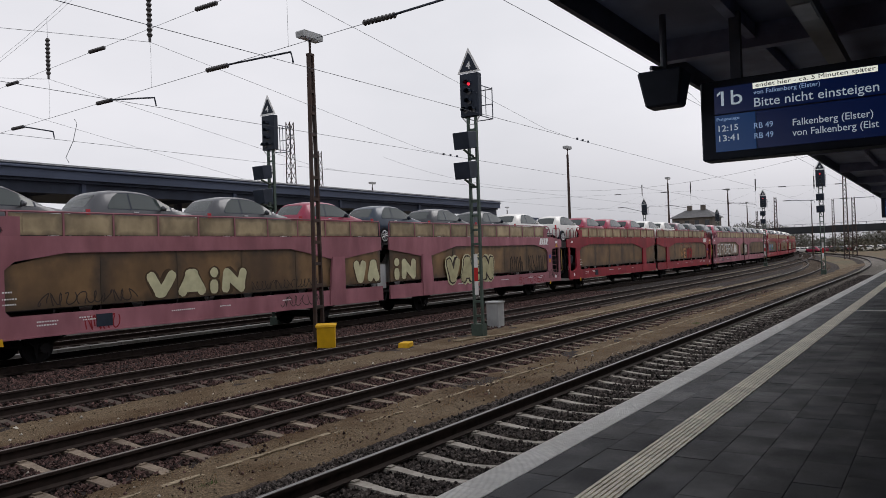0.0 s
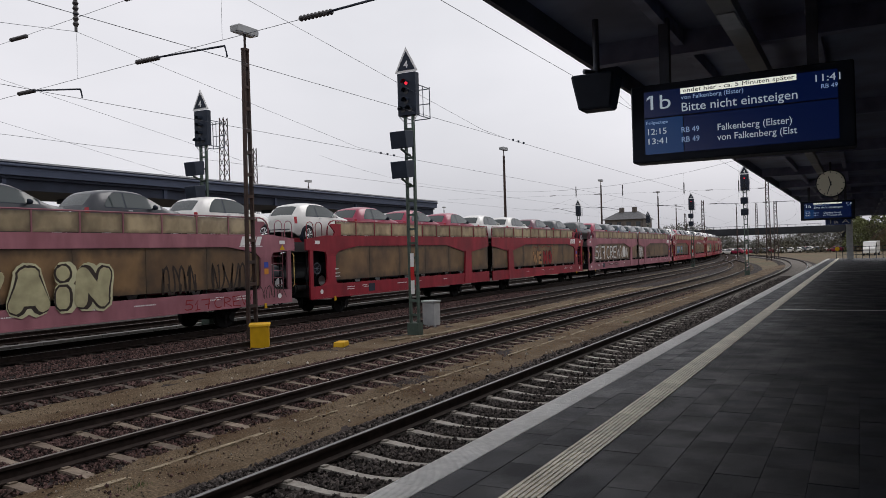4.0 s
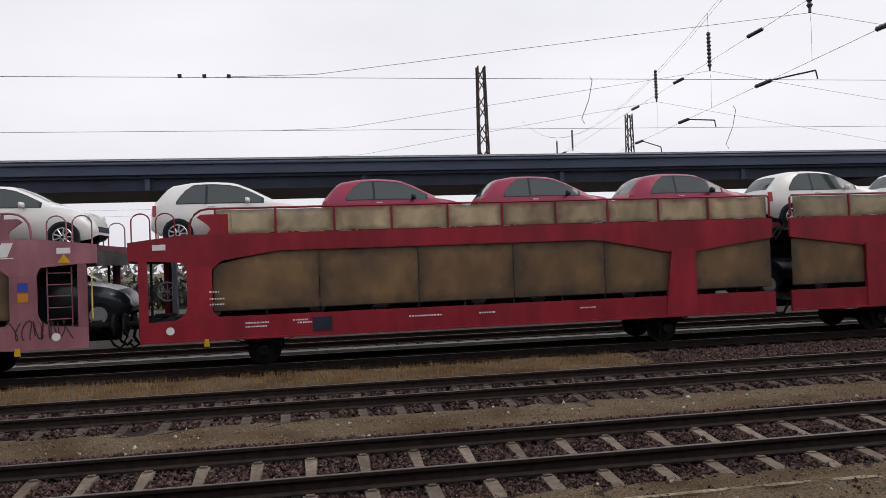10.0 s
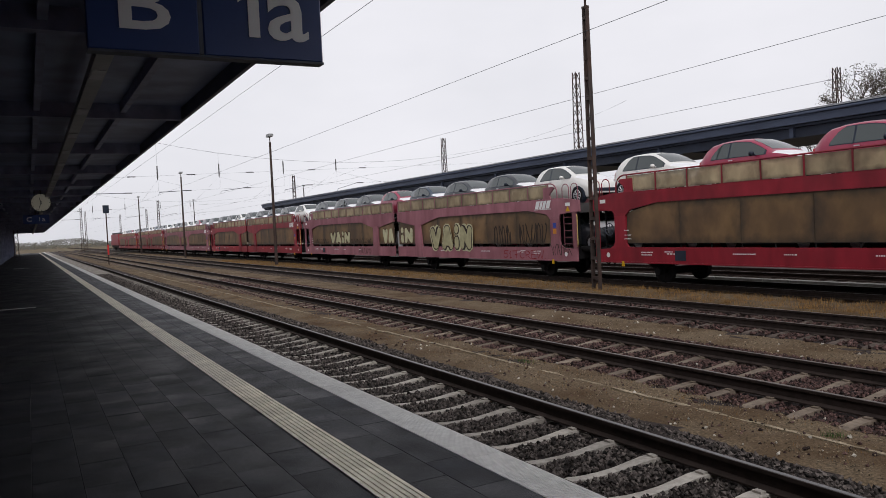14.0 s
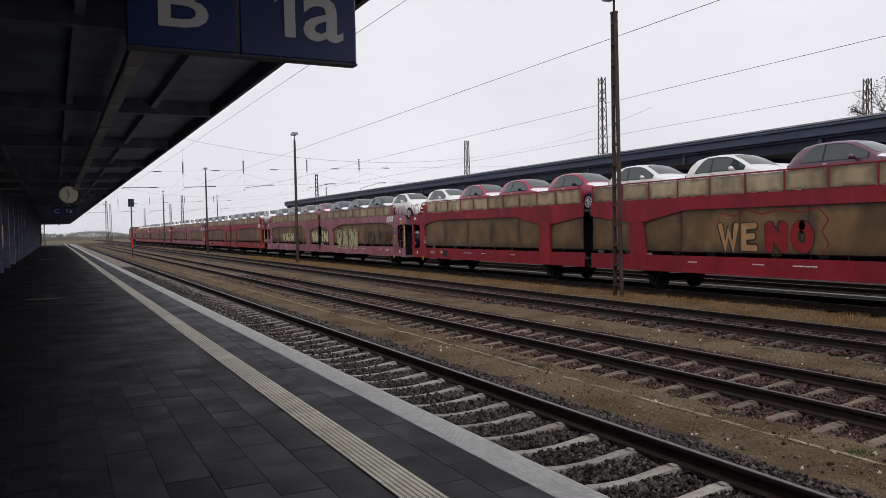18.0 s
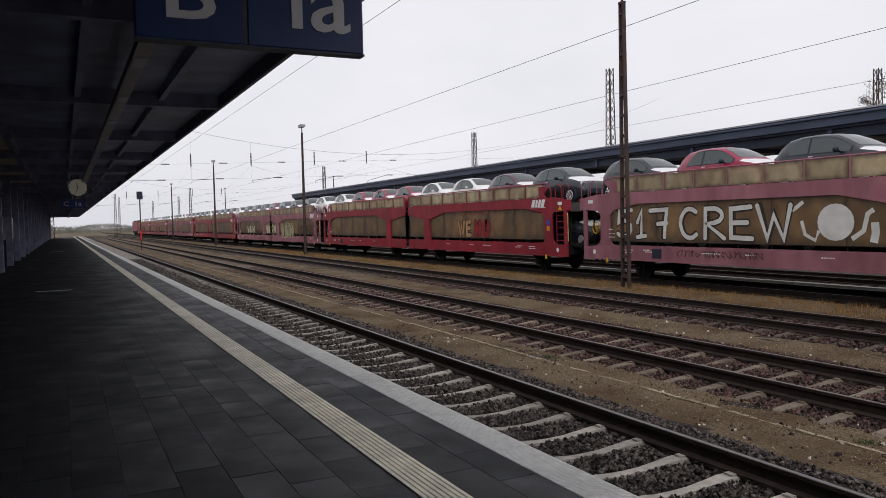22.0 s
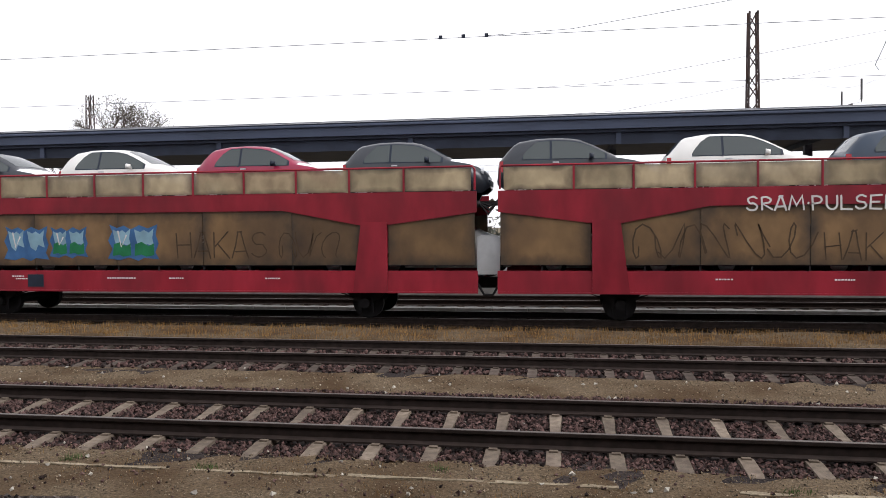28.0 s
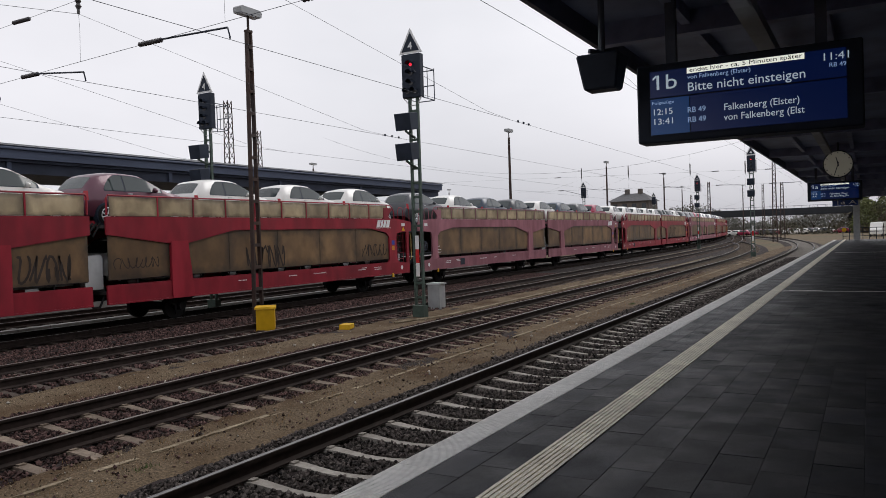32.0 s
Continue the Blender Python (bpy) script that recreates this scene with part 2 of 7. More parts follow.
M["roof"] = mat("roof_dark", (0.115, 0.130, 0.170), 0.5, var=0.2, scale=2, grime=0.3, gscale=0.4)
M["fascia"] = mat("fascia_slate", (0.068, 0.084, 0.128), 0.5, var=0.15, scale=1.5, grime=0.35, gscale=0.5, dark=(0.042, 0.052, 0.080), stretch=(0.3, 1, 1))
# fascia slate at about half value: the underside's shade is in the colour
M["undershade"] = mat("dark_roof_underside", (0.036, 0.044, 0.066), 0.6, var=0.2, scale=1.5)
M["canopysteel"] = mat("canopy_steel_blue", (0.27, 0.30, 0.43), 0.5, var=0.25, scale=3, grime=0.4, gscale=0.6)
M["canopydeck"] = mat("canopy_sheet", (0.24, 0.28, 0.41), 0.5, var=0.3, scale=1.2, grime=0.4, gscale=0.5)
M["cap"] = mat("roof_cap_metal", (0.42, 0.43, 0.45), 0.5, 0.3, var=0.1)
M["steel"] = mat("dark_steel", (0.095, 0.105, 0.130), 0.55, 0.2, var=0.2, scale=5)
M["lattice"] = mat("mast_steel", (0.056, 0.044, 0.041), 0.75, 0.15, var=0.3, scale=3, grime=0.75, gscale=1.2, dark=(0.085, 0.044, 0.030))
M["green"] = mat("signal_post_green", (0.075, 0.105, 0.088), 0.6, 0.1, var=0.2, scale=4, grime=0.5, gscale=1.5, dark=(0.045, 0.050, 0.042))
M["black"] = mat("matt_black", (0.020, 0.027, 0.042), 0.55, var=0.2, scale=3)
M["white"] = mat("white_paint", (0.75, 0.75, 0.74), 0.55, var=0.05, scale=5)
M["grey"] = mat("grey_paint", (0.35, 0.36, 0.36), 0.6, var=0.1, scale=4)
M["yellow"] = mat("yellow_plastic", (0.62, 0.36, 0.01), 0.5, var=0.1, scale=4, grime=0.3, dark=(0.3, 0.17, 0.02))
M["redpaint"] = mat("red_paint", (0.5, 0.03, 0.03), 0.5, var=0.1)
M["wred"] = mat("wagon_red", (0.270, 0.021, 0.034), 0.45, var=0.2, scale=2.2, grime=0.65, gscale=0.9, dark=(0.13, 0.020, 0.027), bump=0.08, bscale=8, rnd=0.13, stretch=(1, 1, 0.4), own=True)
M["wpink"] = mat("wagon_faded_pink", (0.30, 0.125, 0.150), 0.7, var=0.2, scale=2.2, grime=0.6, gscale=0.9, dark=(0.19, 0.072, 0.086), bump=0.08, bscale=8, rnd=0.12, stretch=(1, 1, 0.4), own=True)
M["mesh_lo"] = mat("side_mesh", (0.190, 0.112, 0.050), 0.55, var=0.28, scale=1.5, grime=0.75, gscale=0.9, dark=(0.075, 0.045, 0.028), alpha=0.95, rnd=0.22, stretch=(1, 1, 0.75), own=True, bump=0.10, bscale=3, spec=0.4, rim_dark=(0.030, 0.024, 0.020))
M["mesh_up"] = mat("rail_mesh", (0.47, 0.375, 0.235), 0.6, var=0.2, scale=2.0, grime=0.7, gscale=1.6, dark=(0.17, 0.13, 0.085), alpha=0.74, rnd=0.22, own=True, stretch=(1, 1, 0.7), bump=0.12, bscale=4, rim_dark=(0.10, 0.075, 0.055))
M["under"] = mat("underframe_dirt", (0.017, 0.016, 0.017), 0.85, var=0.3, scale=3)
M["deck"] = mat("deck_steel", (0.07, 0.066, 0.066), 0.8, var=0.2, scale=3)
M["tyre"] = mat("tyre_rubber", (0.012, 0.012, 0.013), 0.8)
M["rim"] = mat("alloy_rim", (0.55, 0.56, 0.58), 0.35, 0.7)
M["glass"] = mat("car_glass", (0.034, 0.046, 0.046), 0.05, 0.0, spec=0.75)
M["film"] = mat("white_film", (0.72, 0.72, 0.74), 0.45, var=0.06, scale=3)
M["lamp_red"] = mat("tail_lamp", (0.42, 0.02, 0.03), 0.25)
M["clear"] = mat("head_lamp", (0.6, 0.62, 0.64), 0.15)
CAR = {
    "white": mat("car_white", (0.72, 0.71, 0.68), 0.28, var=0.03, scale=2, coat=0.5),
    "red": mat("car_coral_red", (0.28, 0.008, 0.048), 0.3, var=0.05, scale=2, coat=0.25),
    "grey": mat("car_grey", (0.070, 0.073, 0.083), 0.3, 0.2, var=0.05, scale=2, coat=0.3),
    "dark": mat("car_dark_grey", (0.022, 0.026, 0.034), 0.3, 0.1, var=0.05, scale=2, coat=0.25),
    "navy": mat("car_navy", (0.018, 0.034, 0.060), 0.3, 0.1, var=0.05, scale=2, coat=0.25),
    "plum": mat("car_plum", (0.10, 0.028, 0.05), 0.3, 0.2, var=0.05, scale=2, coat=0.5),
}


# ---- mesh helpers ----
def box(bm, x0, x1, y0, y1, z0, z1, bev=0.0):
    v = [bm.verts.new((x, y, z)) for x in (x0, x1) for y in (y0, y1) for z in (z0, z1)]
    for q in ((0, 1, 3, 2), (4, 6, 7, 5), (0, 4, 5, 1), (2, 3, 7, 6), (0, 2, 6, 4), (1, 5, 7, 3)):
        bm.faces.new([v[i] for i in q])
    return v


def prism(bm, pts, y0, y1):
    """A plate: outline pts (x, z) from y0 to y1."""
    a = [bm.verts.new((x, y0, z)) for x, z in pts]
    b = [bm.verts.new((x, y1, z)) for x, z in pts]
    bm.faces.new(a)
    bm.faces.new(b[::-1])
    k = len(pts)
    for i in range(k):
        bm.faces.new((a[i], b[i], b[(i + 1) % k], a[(i + 1) % k]))


def tube(bm, pts, r, seg=6, cap=True):
    """A round bar through the points."""
    rings = []
    pts = [Vector(p) for p in pts]
    for i, p in enumerate(pts):
        d = (pts[min(i + 1, len(pts) - 1)] - pts[max(i - 1, 0)]).normalized()
        s = d.cross(Vector((0, 0, 1)) if abs(d.z) < 0.9 else Vector((1, 0, 0))).normalized()
        u = s.cross(d)
        rr = r[i] if isinstance(r, (list, tuple)) else r
        rings.append([bm.verts.new(p + (s * math.cos(a) + u * math.sin(a)) * rr) for a in [2 * math.pi * k / seg for k in range(seg)]])
    for a, b in zip(rings, rings[1:]):
        for k in range(seg):
            bm.faces.new((a[k], a[(k + 1) % seg], b[(k + 1) % seg], b[k]))
    if cap:
        bm.faces.new(rings[0][::-1])
        bm.faces.new(rings[-1])


def disc(bm, c, axis, r, w, seg=20, r2=None):
    """A wheel or drum: centre, axis 'x', 'y' or 'z', radius, width."""
    ax = {"x": Vector((1, 0, 0)), "y": Vector((0, 1, 0)), "z": Vector((0, 0, 1))}[axis]
    c = Vector(c)
    tube(bm, [c - ax * w / 2, c + ax * w / 2], [r, r if r2 is None else r2], seg)


def finish(bm, smooth=False, bevel=0.0):
    if bevel:
        bmesh.ops.bevel(bm, geom=bm.edges[:], offset=bevel, segments=1, affect="EDGES", clamp_overlap=True)
    bmesh.ops.recalc_face_normals(bm, faces=bm.faces[:])
    me = bpy.data.meshes.new("m")
    bm.to_mesh(me)
    bm.free()
    if smooth:
        me.shade_smooth()
    return me


def part(name, bm, material, parent=None, label="", smooth=False, bevel=0.0):
    me = finish(bm, smooth, bevel) if isinstance(bm, bmesh.types.BMesh) else bm
    if not me.materials:
        me.materials.append(material)
    ob = new(name, me)
    ob.parent = parent
    if label:
        ob["label"] = label
    return ob


def thing(name, label, category, m=None, group="", kind=""):
    ob = tagged(new(name), label, category, group, kind)
    if m is not None:
        ob.matrix_basis = m
    return ob


def B():
    return bmesh.new()


def text_mesh(s, size, depth=0.004, align="LEFT", bold=0.0, shear=0.0, space=1.0):
    cu = bpy.data.curves.new("t", "FONT")
    cu.body, cu.size, cu.extrude, cu.align_x = s, size, depth, align
    cu.offset, cu.shear, cu.space_character, cu.resolution_u = bold, shear, space, 3
    ob = bpy.data.objects.new("t", cu)
    me = bpy.data.meshes.new_from_object(ob)
    bpy.data.objects.remove(ob)
    me.materials.clear()
    return me


# ---- the plan ----
RAIL = -0.555            # rail head
GROUND = -0.78
T1, T2, T3, T4, T5 = 4.55, 8.78, 13.30, 18.40, 22.90
CURVE = {T1: (58, 400), T2: (48, 300), T3: (45, 720), T4: (50, 800), T5: (55, 820)}


def on_track(yc, s):
    """The place and heading s metres along a track: straight, then a long left-hand bend."""
    x0, r = CURVE[yc]
    if s <= x0:
        return s, yc, 0.0
    a = (s - x0) / r
    return x0 + r * math.sin(a), yc + r * (1 - math.cos(a)), a


# ---- ground and tracks ----
def grid_sheet(name, x0, x1, y0, y1, z, dx, dy, amp, material, label, edge=0.0):
    """An uneven sheet; its long edges dip by edge."""
    nx, ny = max(2, int((x1 - x0) / dx)), max(2, int(round((y1 - y0) / dy)))
    xs, ys = np.linspace(x0, x1, nx + 1), np.linspace(y0, y1, ny + 1)
    rng = np.random.RandomState(int(abs(y0 * 100)) % 1000)
    zz = z + rng.uniform(-amp, amp, (nx + 1, ny + 1))
    zz[:, 0] -= edge
    zz[:, -1] -= edge
    vs = [(float(xs[i]), float(ys[j]), float(zz[i, j])) for i in range(nx + 1) for j in range(ny + 1)]
    fs = [(i * (ny + 1) + j, (i + 1) * (ny + 1) + j, (i + 1) * (ny + 1) + j + 1, i * (ny + 1) + j + 1) for i in range(nx) for j in range(ny)]
    me = bpy.data.meshes.new(name)
    me.from_pydata(vs, [], fs)
    me.shade_smooth()
    me.materials.append(material)
    return tagged(new(name, me), label, kind="structure")


bm = B()
for q in ((-1800, -1500, 2600, 2200),):
    v = [bm.verts.new(p) for p in ((q[0], q[1], -0.86), (q[2], q[1], -0.86), (q[2], q[3], -0.86), (q[0], q[3], -0.86))]
    bm.faces.new(v)
tagged(part("ground", bm, M["earth"]), "brown yard ground of sand and sparse grass", kind="structure")

grid_sheet("sand_strip", -60, 45, 6.0, 7.75, -0.765, 0.25, 0.2, 0.018, M["sand"], "trodden sandy strip between two tracks", 0.05)
grid_sheet("sand_strip", -60, 45, 10.5, 12.2, -0.765, 0.25, 0.2, 0.018, M["sand"], "trodden sandy strip between two tracks", 0.05)
grid_sheet("sand_strip", -175, -60, 6.2, 7.8, -0.765, 2, 0.4, 0.02, M["sand"], "trodden sandy strip between two tracks", 0.05)
grid_sheet("sand_strip", -175, -60, 10.5, 12.0, -0.765, 2, 0.4, 0.02, M["sand"], "trodden sandy strip between two tracks", 0.05)
grid_sheet("sand_strip", 45, 92, 6.2, 8.0, -0.77, 1, 0.4, 0.02, M["sand"], "trodden sandy strip between two tracks", 0.05)
grid_sheet("grass_verge", -150, 7, 14.75, 16.85, -0.66, 0.6, 0.22, 0.035, M["sand"], "low bank of sand and dry grass beside the rails", 0.12)
grid_sheet("stony_verge", 6.6, 60, 14.75, 16.85, -0.70, 0.6, 0.22, 0.03, M["verge"], "stony verge between two tracks, with shade painted into its colour", 0.10)


def bed(yc, x0, x1, step, half=1.75, material="ballast"):
    """The ballast bed of a track, following its bend."""
    prof = [(-half - 0.35, -0.87), (-half, -0.782), (-1.2, -0.776), (-0.75, -0.785), (0, -0.803), (0.75, -0.785), (1.2, -0.776), (half, -0.782), (half + 0.35, -0.87)]
    n = int((x1 - x0) / step)
    vs, fs = [], []
    rng = np.random.RandomState(int(yc * 10))
    for i in range(n + 1):
        x, y, a = on_track(yc, x0 + (x1 - x0) * i / n)
        for dy, z in prof:
            vs.append((x - math.sin(a) * dy, y + math.cos(a) * dy, z + rng.uniform(-0.015, 0.015)))
    k = len(prof)
    for i in range(n):
        for j in range(k - 1):
            fs.append((i * k + j, (i + 1) * k + j, (i + 1) * k + j + 1, i * k + j + 1))
    me = bpy.data.meshes.new("ballast_bed")
    me.from_pydata(vs, [], fs)
    me.materials.append(M[material])
    return tagged(new("ballast_bed", me), "bed of %s crushed stone" % ("pale grey" if material == "ballast_grey" else "dark reddish-grey"), kind="structure")


def stones(name, x0, x1, y0, y1, z, n, seed, size=(0.022, 0.045), clear=None, material="stone"):
    """Loose crushed stones; clear: the track whose sleepers and rails they leave free."""
    rng = np.random.RandomState(seed)
    base = np.array([(1, 0, 0), (-1, 0, 0), (0, 1, 0), (0, -1, 0), (0, 0, 1), (0, 0, -1)], float)
    tri = np.array([(0, 2, 4), (2, 1, 4), (1, 3, 4), (3, 0, 4), (2, 0, 5), (1, 2, 5), (3, 1, 5), (0, 3, 5)])
    c = np.stack([rng.uniform(x0, x1, n), rng.uniform(y0, y1, n), z + rng.uniform(-0.008, 0.018, n)], 1)
    s = rng.uniform(size[0], size[1], n)
    if clear:
        dy = np.abs(c[:, 1] - clear[0])
        on = (dy < 1.33) & (np.abs((c[:, 0] - clear[1] + clear[2] / 2) % clear[2] - clear[2] / 2) < 0.066 + s * 0.55)
        keep = ~(on | ((dy > 0.68) & (dy < 0.83)))
        c, s = c[keep], s[keep]
    n = len(c)
    q = base[None] * rng.uniform(0.55, 1.25, (n, 6, 1)) * s[:, None, None]
    a, b = rng.uniform(0, 6.28, n), rng.uniform(-0.9, 0.9, n)
    ca, sa, cb, sb = np.cos(a), np.sin(a), np.cos(b), np.sin(b)
    rot = np.zeros((n, 3, 3))
    rot[:, 0, 0], rot[:, 0, 1], rot[:, 0, 2] = ca * cb, -sa, ca * sb
    rot[:, 1, 0], rot[:, 1, 1], rot[:, 1, 2] = sa * cb, ca, sa * sb
    rot[:, 2, 0], rot[:, 2, 2] = -sb, cb
    v = np.einsum("nij,nkj->nki", rot, q) + c[:, None]
    f = (tri[None] + (np.arange(n) * 6)[:, None, None]).reshape(-1, 3)
    me = bpy.data.meshes.new(name)
    me.from_pydata(v.reshape(-1, 3).tolist(), [], f.tolist())
    me.materials.append(M[material])
    label = {"pebble": "loose pale pebbles on trodden sand", "pale_stone": "scattered pale stones on sand and ballast"}.get(material, "loose dark crushed stones of the track bed")
    return tagged(new(name, me), label, "gravel", kind="stuff")


RAILPROF = [(-0.075, -0.172), (0.075, -0.172), (0.075, -0.155), (0.012, -0.135), (0.010, -0.045), (0.036, -0.035), (0.036, -0.004), (-0.036, -0.004), (-0.036, -0.035), (-0.010, -0.045), (-0.012, -0.135), (-0.075, -0.155)]


def sweep(yc, off, prof, x0, x1, z):
    x1b = min(x1, CURVE[yc][0])
    ss = [x0, x1b] + [x1b + (x1 - x1b) * (i + 1) / 40 for i in range(40)] if x1 > x1b else [x0, x1]
    vs, fs = [], []
    k = len(prof)
    for s in ss:
        x, y, a = on_track(yc, s)
        for dy, dz in prof:
            vs.append((x - math.sin(a) * (off + dy), y + math.cos(a) * (off + dy), z + dz))
    for i in range(len(ss) - 1):
        for j in range(k):
            fs.append((i * k + j, i * k + (j + 1) % k, (i + 1) * k + (j + 1) % k, (i + 1) * k + j))
    me = bpy.data.meshes.new("rail")
    me.from_pydata(vs, [], fs)
    return me


def sleeper_mesh(material):
    """A concrete sleeper, thick under the rails and waisted between them."""
    bm = B()
    st = [(-1.3, -0.030, 0.090), (-1.24, -0.010, 0.098), (-0.9, 0.014, 0.100), (-0.55, 0.010, 0.096), (-0.38, -0.008, 0.086), (-0.18, -0.026, 0.077), (0.0, -0.030, 0.075), (0.18, -0.026, 0.077), (0.38, -0.008, 0.086), (0.55, 0.010, 0.096), (0.9, 0.014, 0.100), (1.24, -0.010, 0.098), (1.3, -0.030, 0.090)]
    rings = []
    for y, zt, w in st:
        rings.append([bm.verts.new(p) for p in ((-w, y, -0.14), (-w * 0.74, y, zt), (w * 0.74, y, zt), (w, y, -0.14))])
    for a, b in zip(rings, rings[1:]):
        for k in range(4):
            bm.faces.new((a[k], a[(k + 1) % 4], b[(k + 1) % 4], b[k]))
    bm.faces.new(rings[0])
    bm.faces.new(rings[-1][::-1])
    for sy in (-0.7525, 0.7525):
        for dy in (-0.13, 0.13):
            box(bm, -0.045, 0.045, sy + dy * 0.8 - 0.03, sy + dy * 0.8 + 0.03, 0.005, 0.03)
    me = finish(bm)
    me.materials.append(material)
    return me


def track(name, yc, x0, x1, smat, near, label, polished=True, phase=0.0, step=0.6):
    root = tagged(thing(name, label, "railway track"), kind="structure")
    for off in (-0.7525, 0.7525):
        r = part("rail", sweep(yc, off, RAILPROF, x0, x1, RAIL), M["rail"], root, "brown rusty steel rail")
        if polished:
            part("running_surface", sweep(yc, off, [(-0.024, -0.003), (0.024, -0.003), (0.020, 0.0), (-0.020, 0.0)], x0, x1, RAIL), M["railtop" if polished == "bright" else "raildull"], r, "bright worn rail head" if polished == "bright" else "dull brown rail head")
    one = sleeper_mesh(smat)
    zs = RAIL - 0.189
    s = x0 + phase
    rest_v, rest_f = [], []
    co = [v.co.copy() for v in one.vertices]
    fc = [tuple(p.vertices) for p in one.polygons]
    while s < x1:
        x, y, a = on_track(yc, s)
        m = Matrix.Translation((x, y, zs)) @ Matrix.Rotation(a, 4, "Z")
        if near[0] <= s <= near[1]:
            o = part("sleeper", one, smat, root)
            o.matrix_basis = m
        else:
            o = len(rest_v)
            rest_v.extend(tuple(m @ c) for c in co)
            rest_f.extend(tuple(o + i for i in f) for f in fc)
        s += step
    me = bpy.data.meshes.new("sleepers")
    me.from_pydata(rest_v, [], rest_f)
    me.materials.append(smat)
    tagged(part("distant_sleepers", me, smat, root), kind="stuff")
    return root


for yc, x1 in ((T1, 195), (T2, 121), (T3, 320), (T4, 420)):
    bed(yc, -260, x1, 1.0)
bed(T5, -260, 420, 1.0, 2.0, "ballast_grey")
STEP1, STEP2 = 0.6134, 0.6225
PH1, PH2 = (6.75 + 260) % STEP1, (2.39 + 260) % STEP2
track("track_1", T1, -260, 195, M["sleeper_pale"], (-50, 50), "platform track on pale concrete sleepers", "bright", PH1, STEP1)
track("track_2", T2, -260, 121, M["sleeper"], (-45, 45), "second track on pale concrete sleepers", True, PH2, STEP2)
track("track_3", T3, -260, 320, M["sleeper_old"], (-20, 20), "third track on dark sleepers sunk in stones", phase=0.3)
track("track_4", T4, -420, 420, M["sleeper_old"], (-1, 1), "track under the car train", phase=0.2)
track("track_5", T5, -260, 420, M["sleeper_old"], (-1, 1), "track along the opposite platform", phase=0.2)


# ---- own platform ----
def rows_of_slabs(name, x0, x1, y0, y1, lx, ly, z, gap, h, near, material, parent, stag=0.5, drop=0.0):
    """Slabs in staggered rows: separate ones within the near stretches, the rest joined."""
    bm = B()
    box(bm, -lx / 2 + gap, lx / 2 - gap, -ly / 2 + gap, ly / 2 - gap, -h, 0)
    bmesh.ops.bevel(bm, geom=[e for e in bm.edges if e.verts[0].co.z > -1e-6 and e.verts[1].co.z > -1e-6], offset=0.0015, segments=1, affect="EDGES")
    one = finish(bm)
    one.materials.append(material)
    rest_v, rest_f = [], []
    ny = int(round((y1 - y0) / ly))
    rng = random.Random(7)
    for j in range(ny):
        yy = y0 + (j + 0.5) * ly
        s = x0 + (j % 2) * lx * stag
        while s < x1:
            zz = z + rng.uniform(-0.0015, 0.0015)
            if any(a <= s <= b and c <= yy <= d for a, b, c, d in near):
                o = part(name, one, material, parent)
                o.matrix_basis = Matrix.Translation((s, yy, zz))
            else:
                o = len(rest_v)
                hx, hy = lx / 2 - gap, ly / 2 - gap
                rest_v.extend((s + a * hx, yy + b * hy, zz + c) for c in (-h, 0) for a, b in ((-1, -1), (1, -1), (1, 1), (-1, 1)))
                rest_f.extend(tuple(o + i for i in f) for f in ((4, 5, 6, 7), (0, 1, 5, 4), (1, 2, 6, 5), (2, 3, 7, 6), (3, 0, 4, 7)))
            s += lx
    me = bpy.data.meshes.new(name + "s")
    me.from_pydata(rest_v, [], rest_f)
    me.materials.append(material)
    tagged(part("distant_" + name + "s", me, material, parent), kind="stuff")


EDGE, KERB = 2.845, 0.28      # platform edge and the width of its kerb
bm = B()
box(bm, -172, 83, -9.0, EDGE - 0.10, -0.86, -0.03)
platform = tagged(part("platform", bm, M["joint"]), "raised station platform of dark concrete pavers", kind="structure")
bm = B()
for i in range(60):
    a, b = -172 + 255 * i / 60, -172 + 255 * (i + 1) / 60
    box(bm, a + 0.006, b - 0.006, EDGE - 0.12, EDGE - 0.04, -0.86, -0.13)
part("edge_wall", bm, M["kerb"], platform, "weathered concrete platform wall")
rows_of_slabs("kerb_slab", -172, 83, EDGE - KERB, EDGE, 1.0, KERB, 0.0, 0.002, 0.12, [(-24, 30, 0, 9)], M["kerb"], platform)
rows_of_slabs("paver", -172, 83, 2.03, 2.565, 0.6, 0.2675, -0.002, 0.0014, 0.03, [(-13, -4, 0, 9), (4, 13, 0, 9)], M["asphalt"], platform)
rows_of_slabs("paver_inner", -172, 83, -8.735, 1.765, 0.6, 0.30, -0.002, 0.0014, 0.03, [(-9.2, -3.6, -1.3, 1.9), (3.6, 9.2, -1.3, 1.9)], M["asphalt"], platform)
bm = B()
for i in range(7):
    y = -0.1315 + i * 0.0378
    box(bm, -0.149, 0.149, y, y + 0.0245, -0.03, 0.004)
box(bm, -0.149, 0.149, -0.1315, 0.1315, -0.03, -0.005)
tac = finish(bm)
tac.materials.append(M["tactile"])
s = -172
bmv, bmf = [], []
tco, tfc = [v.co.copy() for v in tac.vertices], [tuple(p.vertices) for p in tac.polygons]
while s < 82.6:
    if -26 < s < -3.2 or 3.2 < s < 26:
        part("tactile_slab", tac, M["tactile"], platform).matrix_basis = Matrix.Translation((s, 1.8975, 0.002))
    else:
        o = len(bmv)
        bmv.extend((c.x + s, c.y + 1.8975, c.z + 0.002) for c in tco)
        bmf.extend(tuple(o + i for i in f) for f in tfc)
    s += 0.3
me = bpy.data.meshes.new("tactile")
me.from_pydata(bmv, [], bmf)
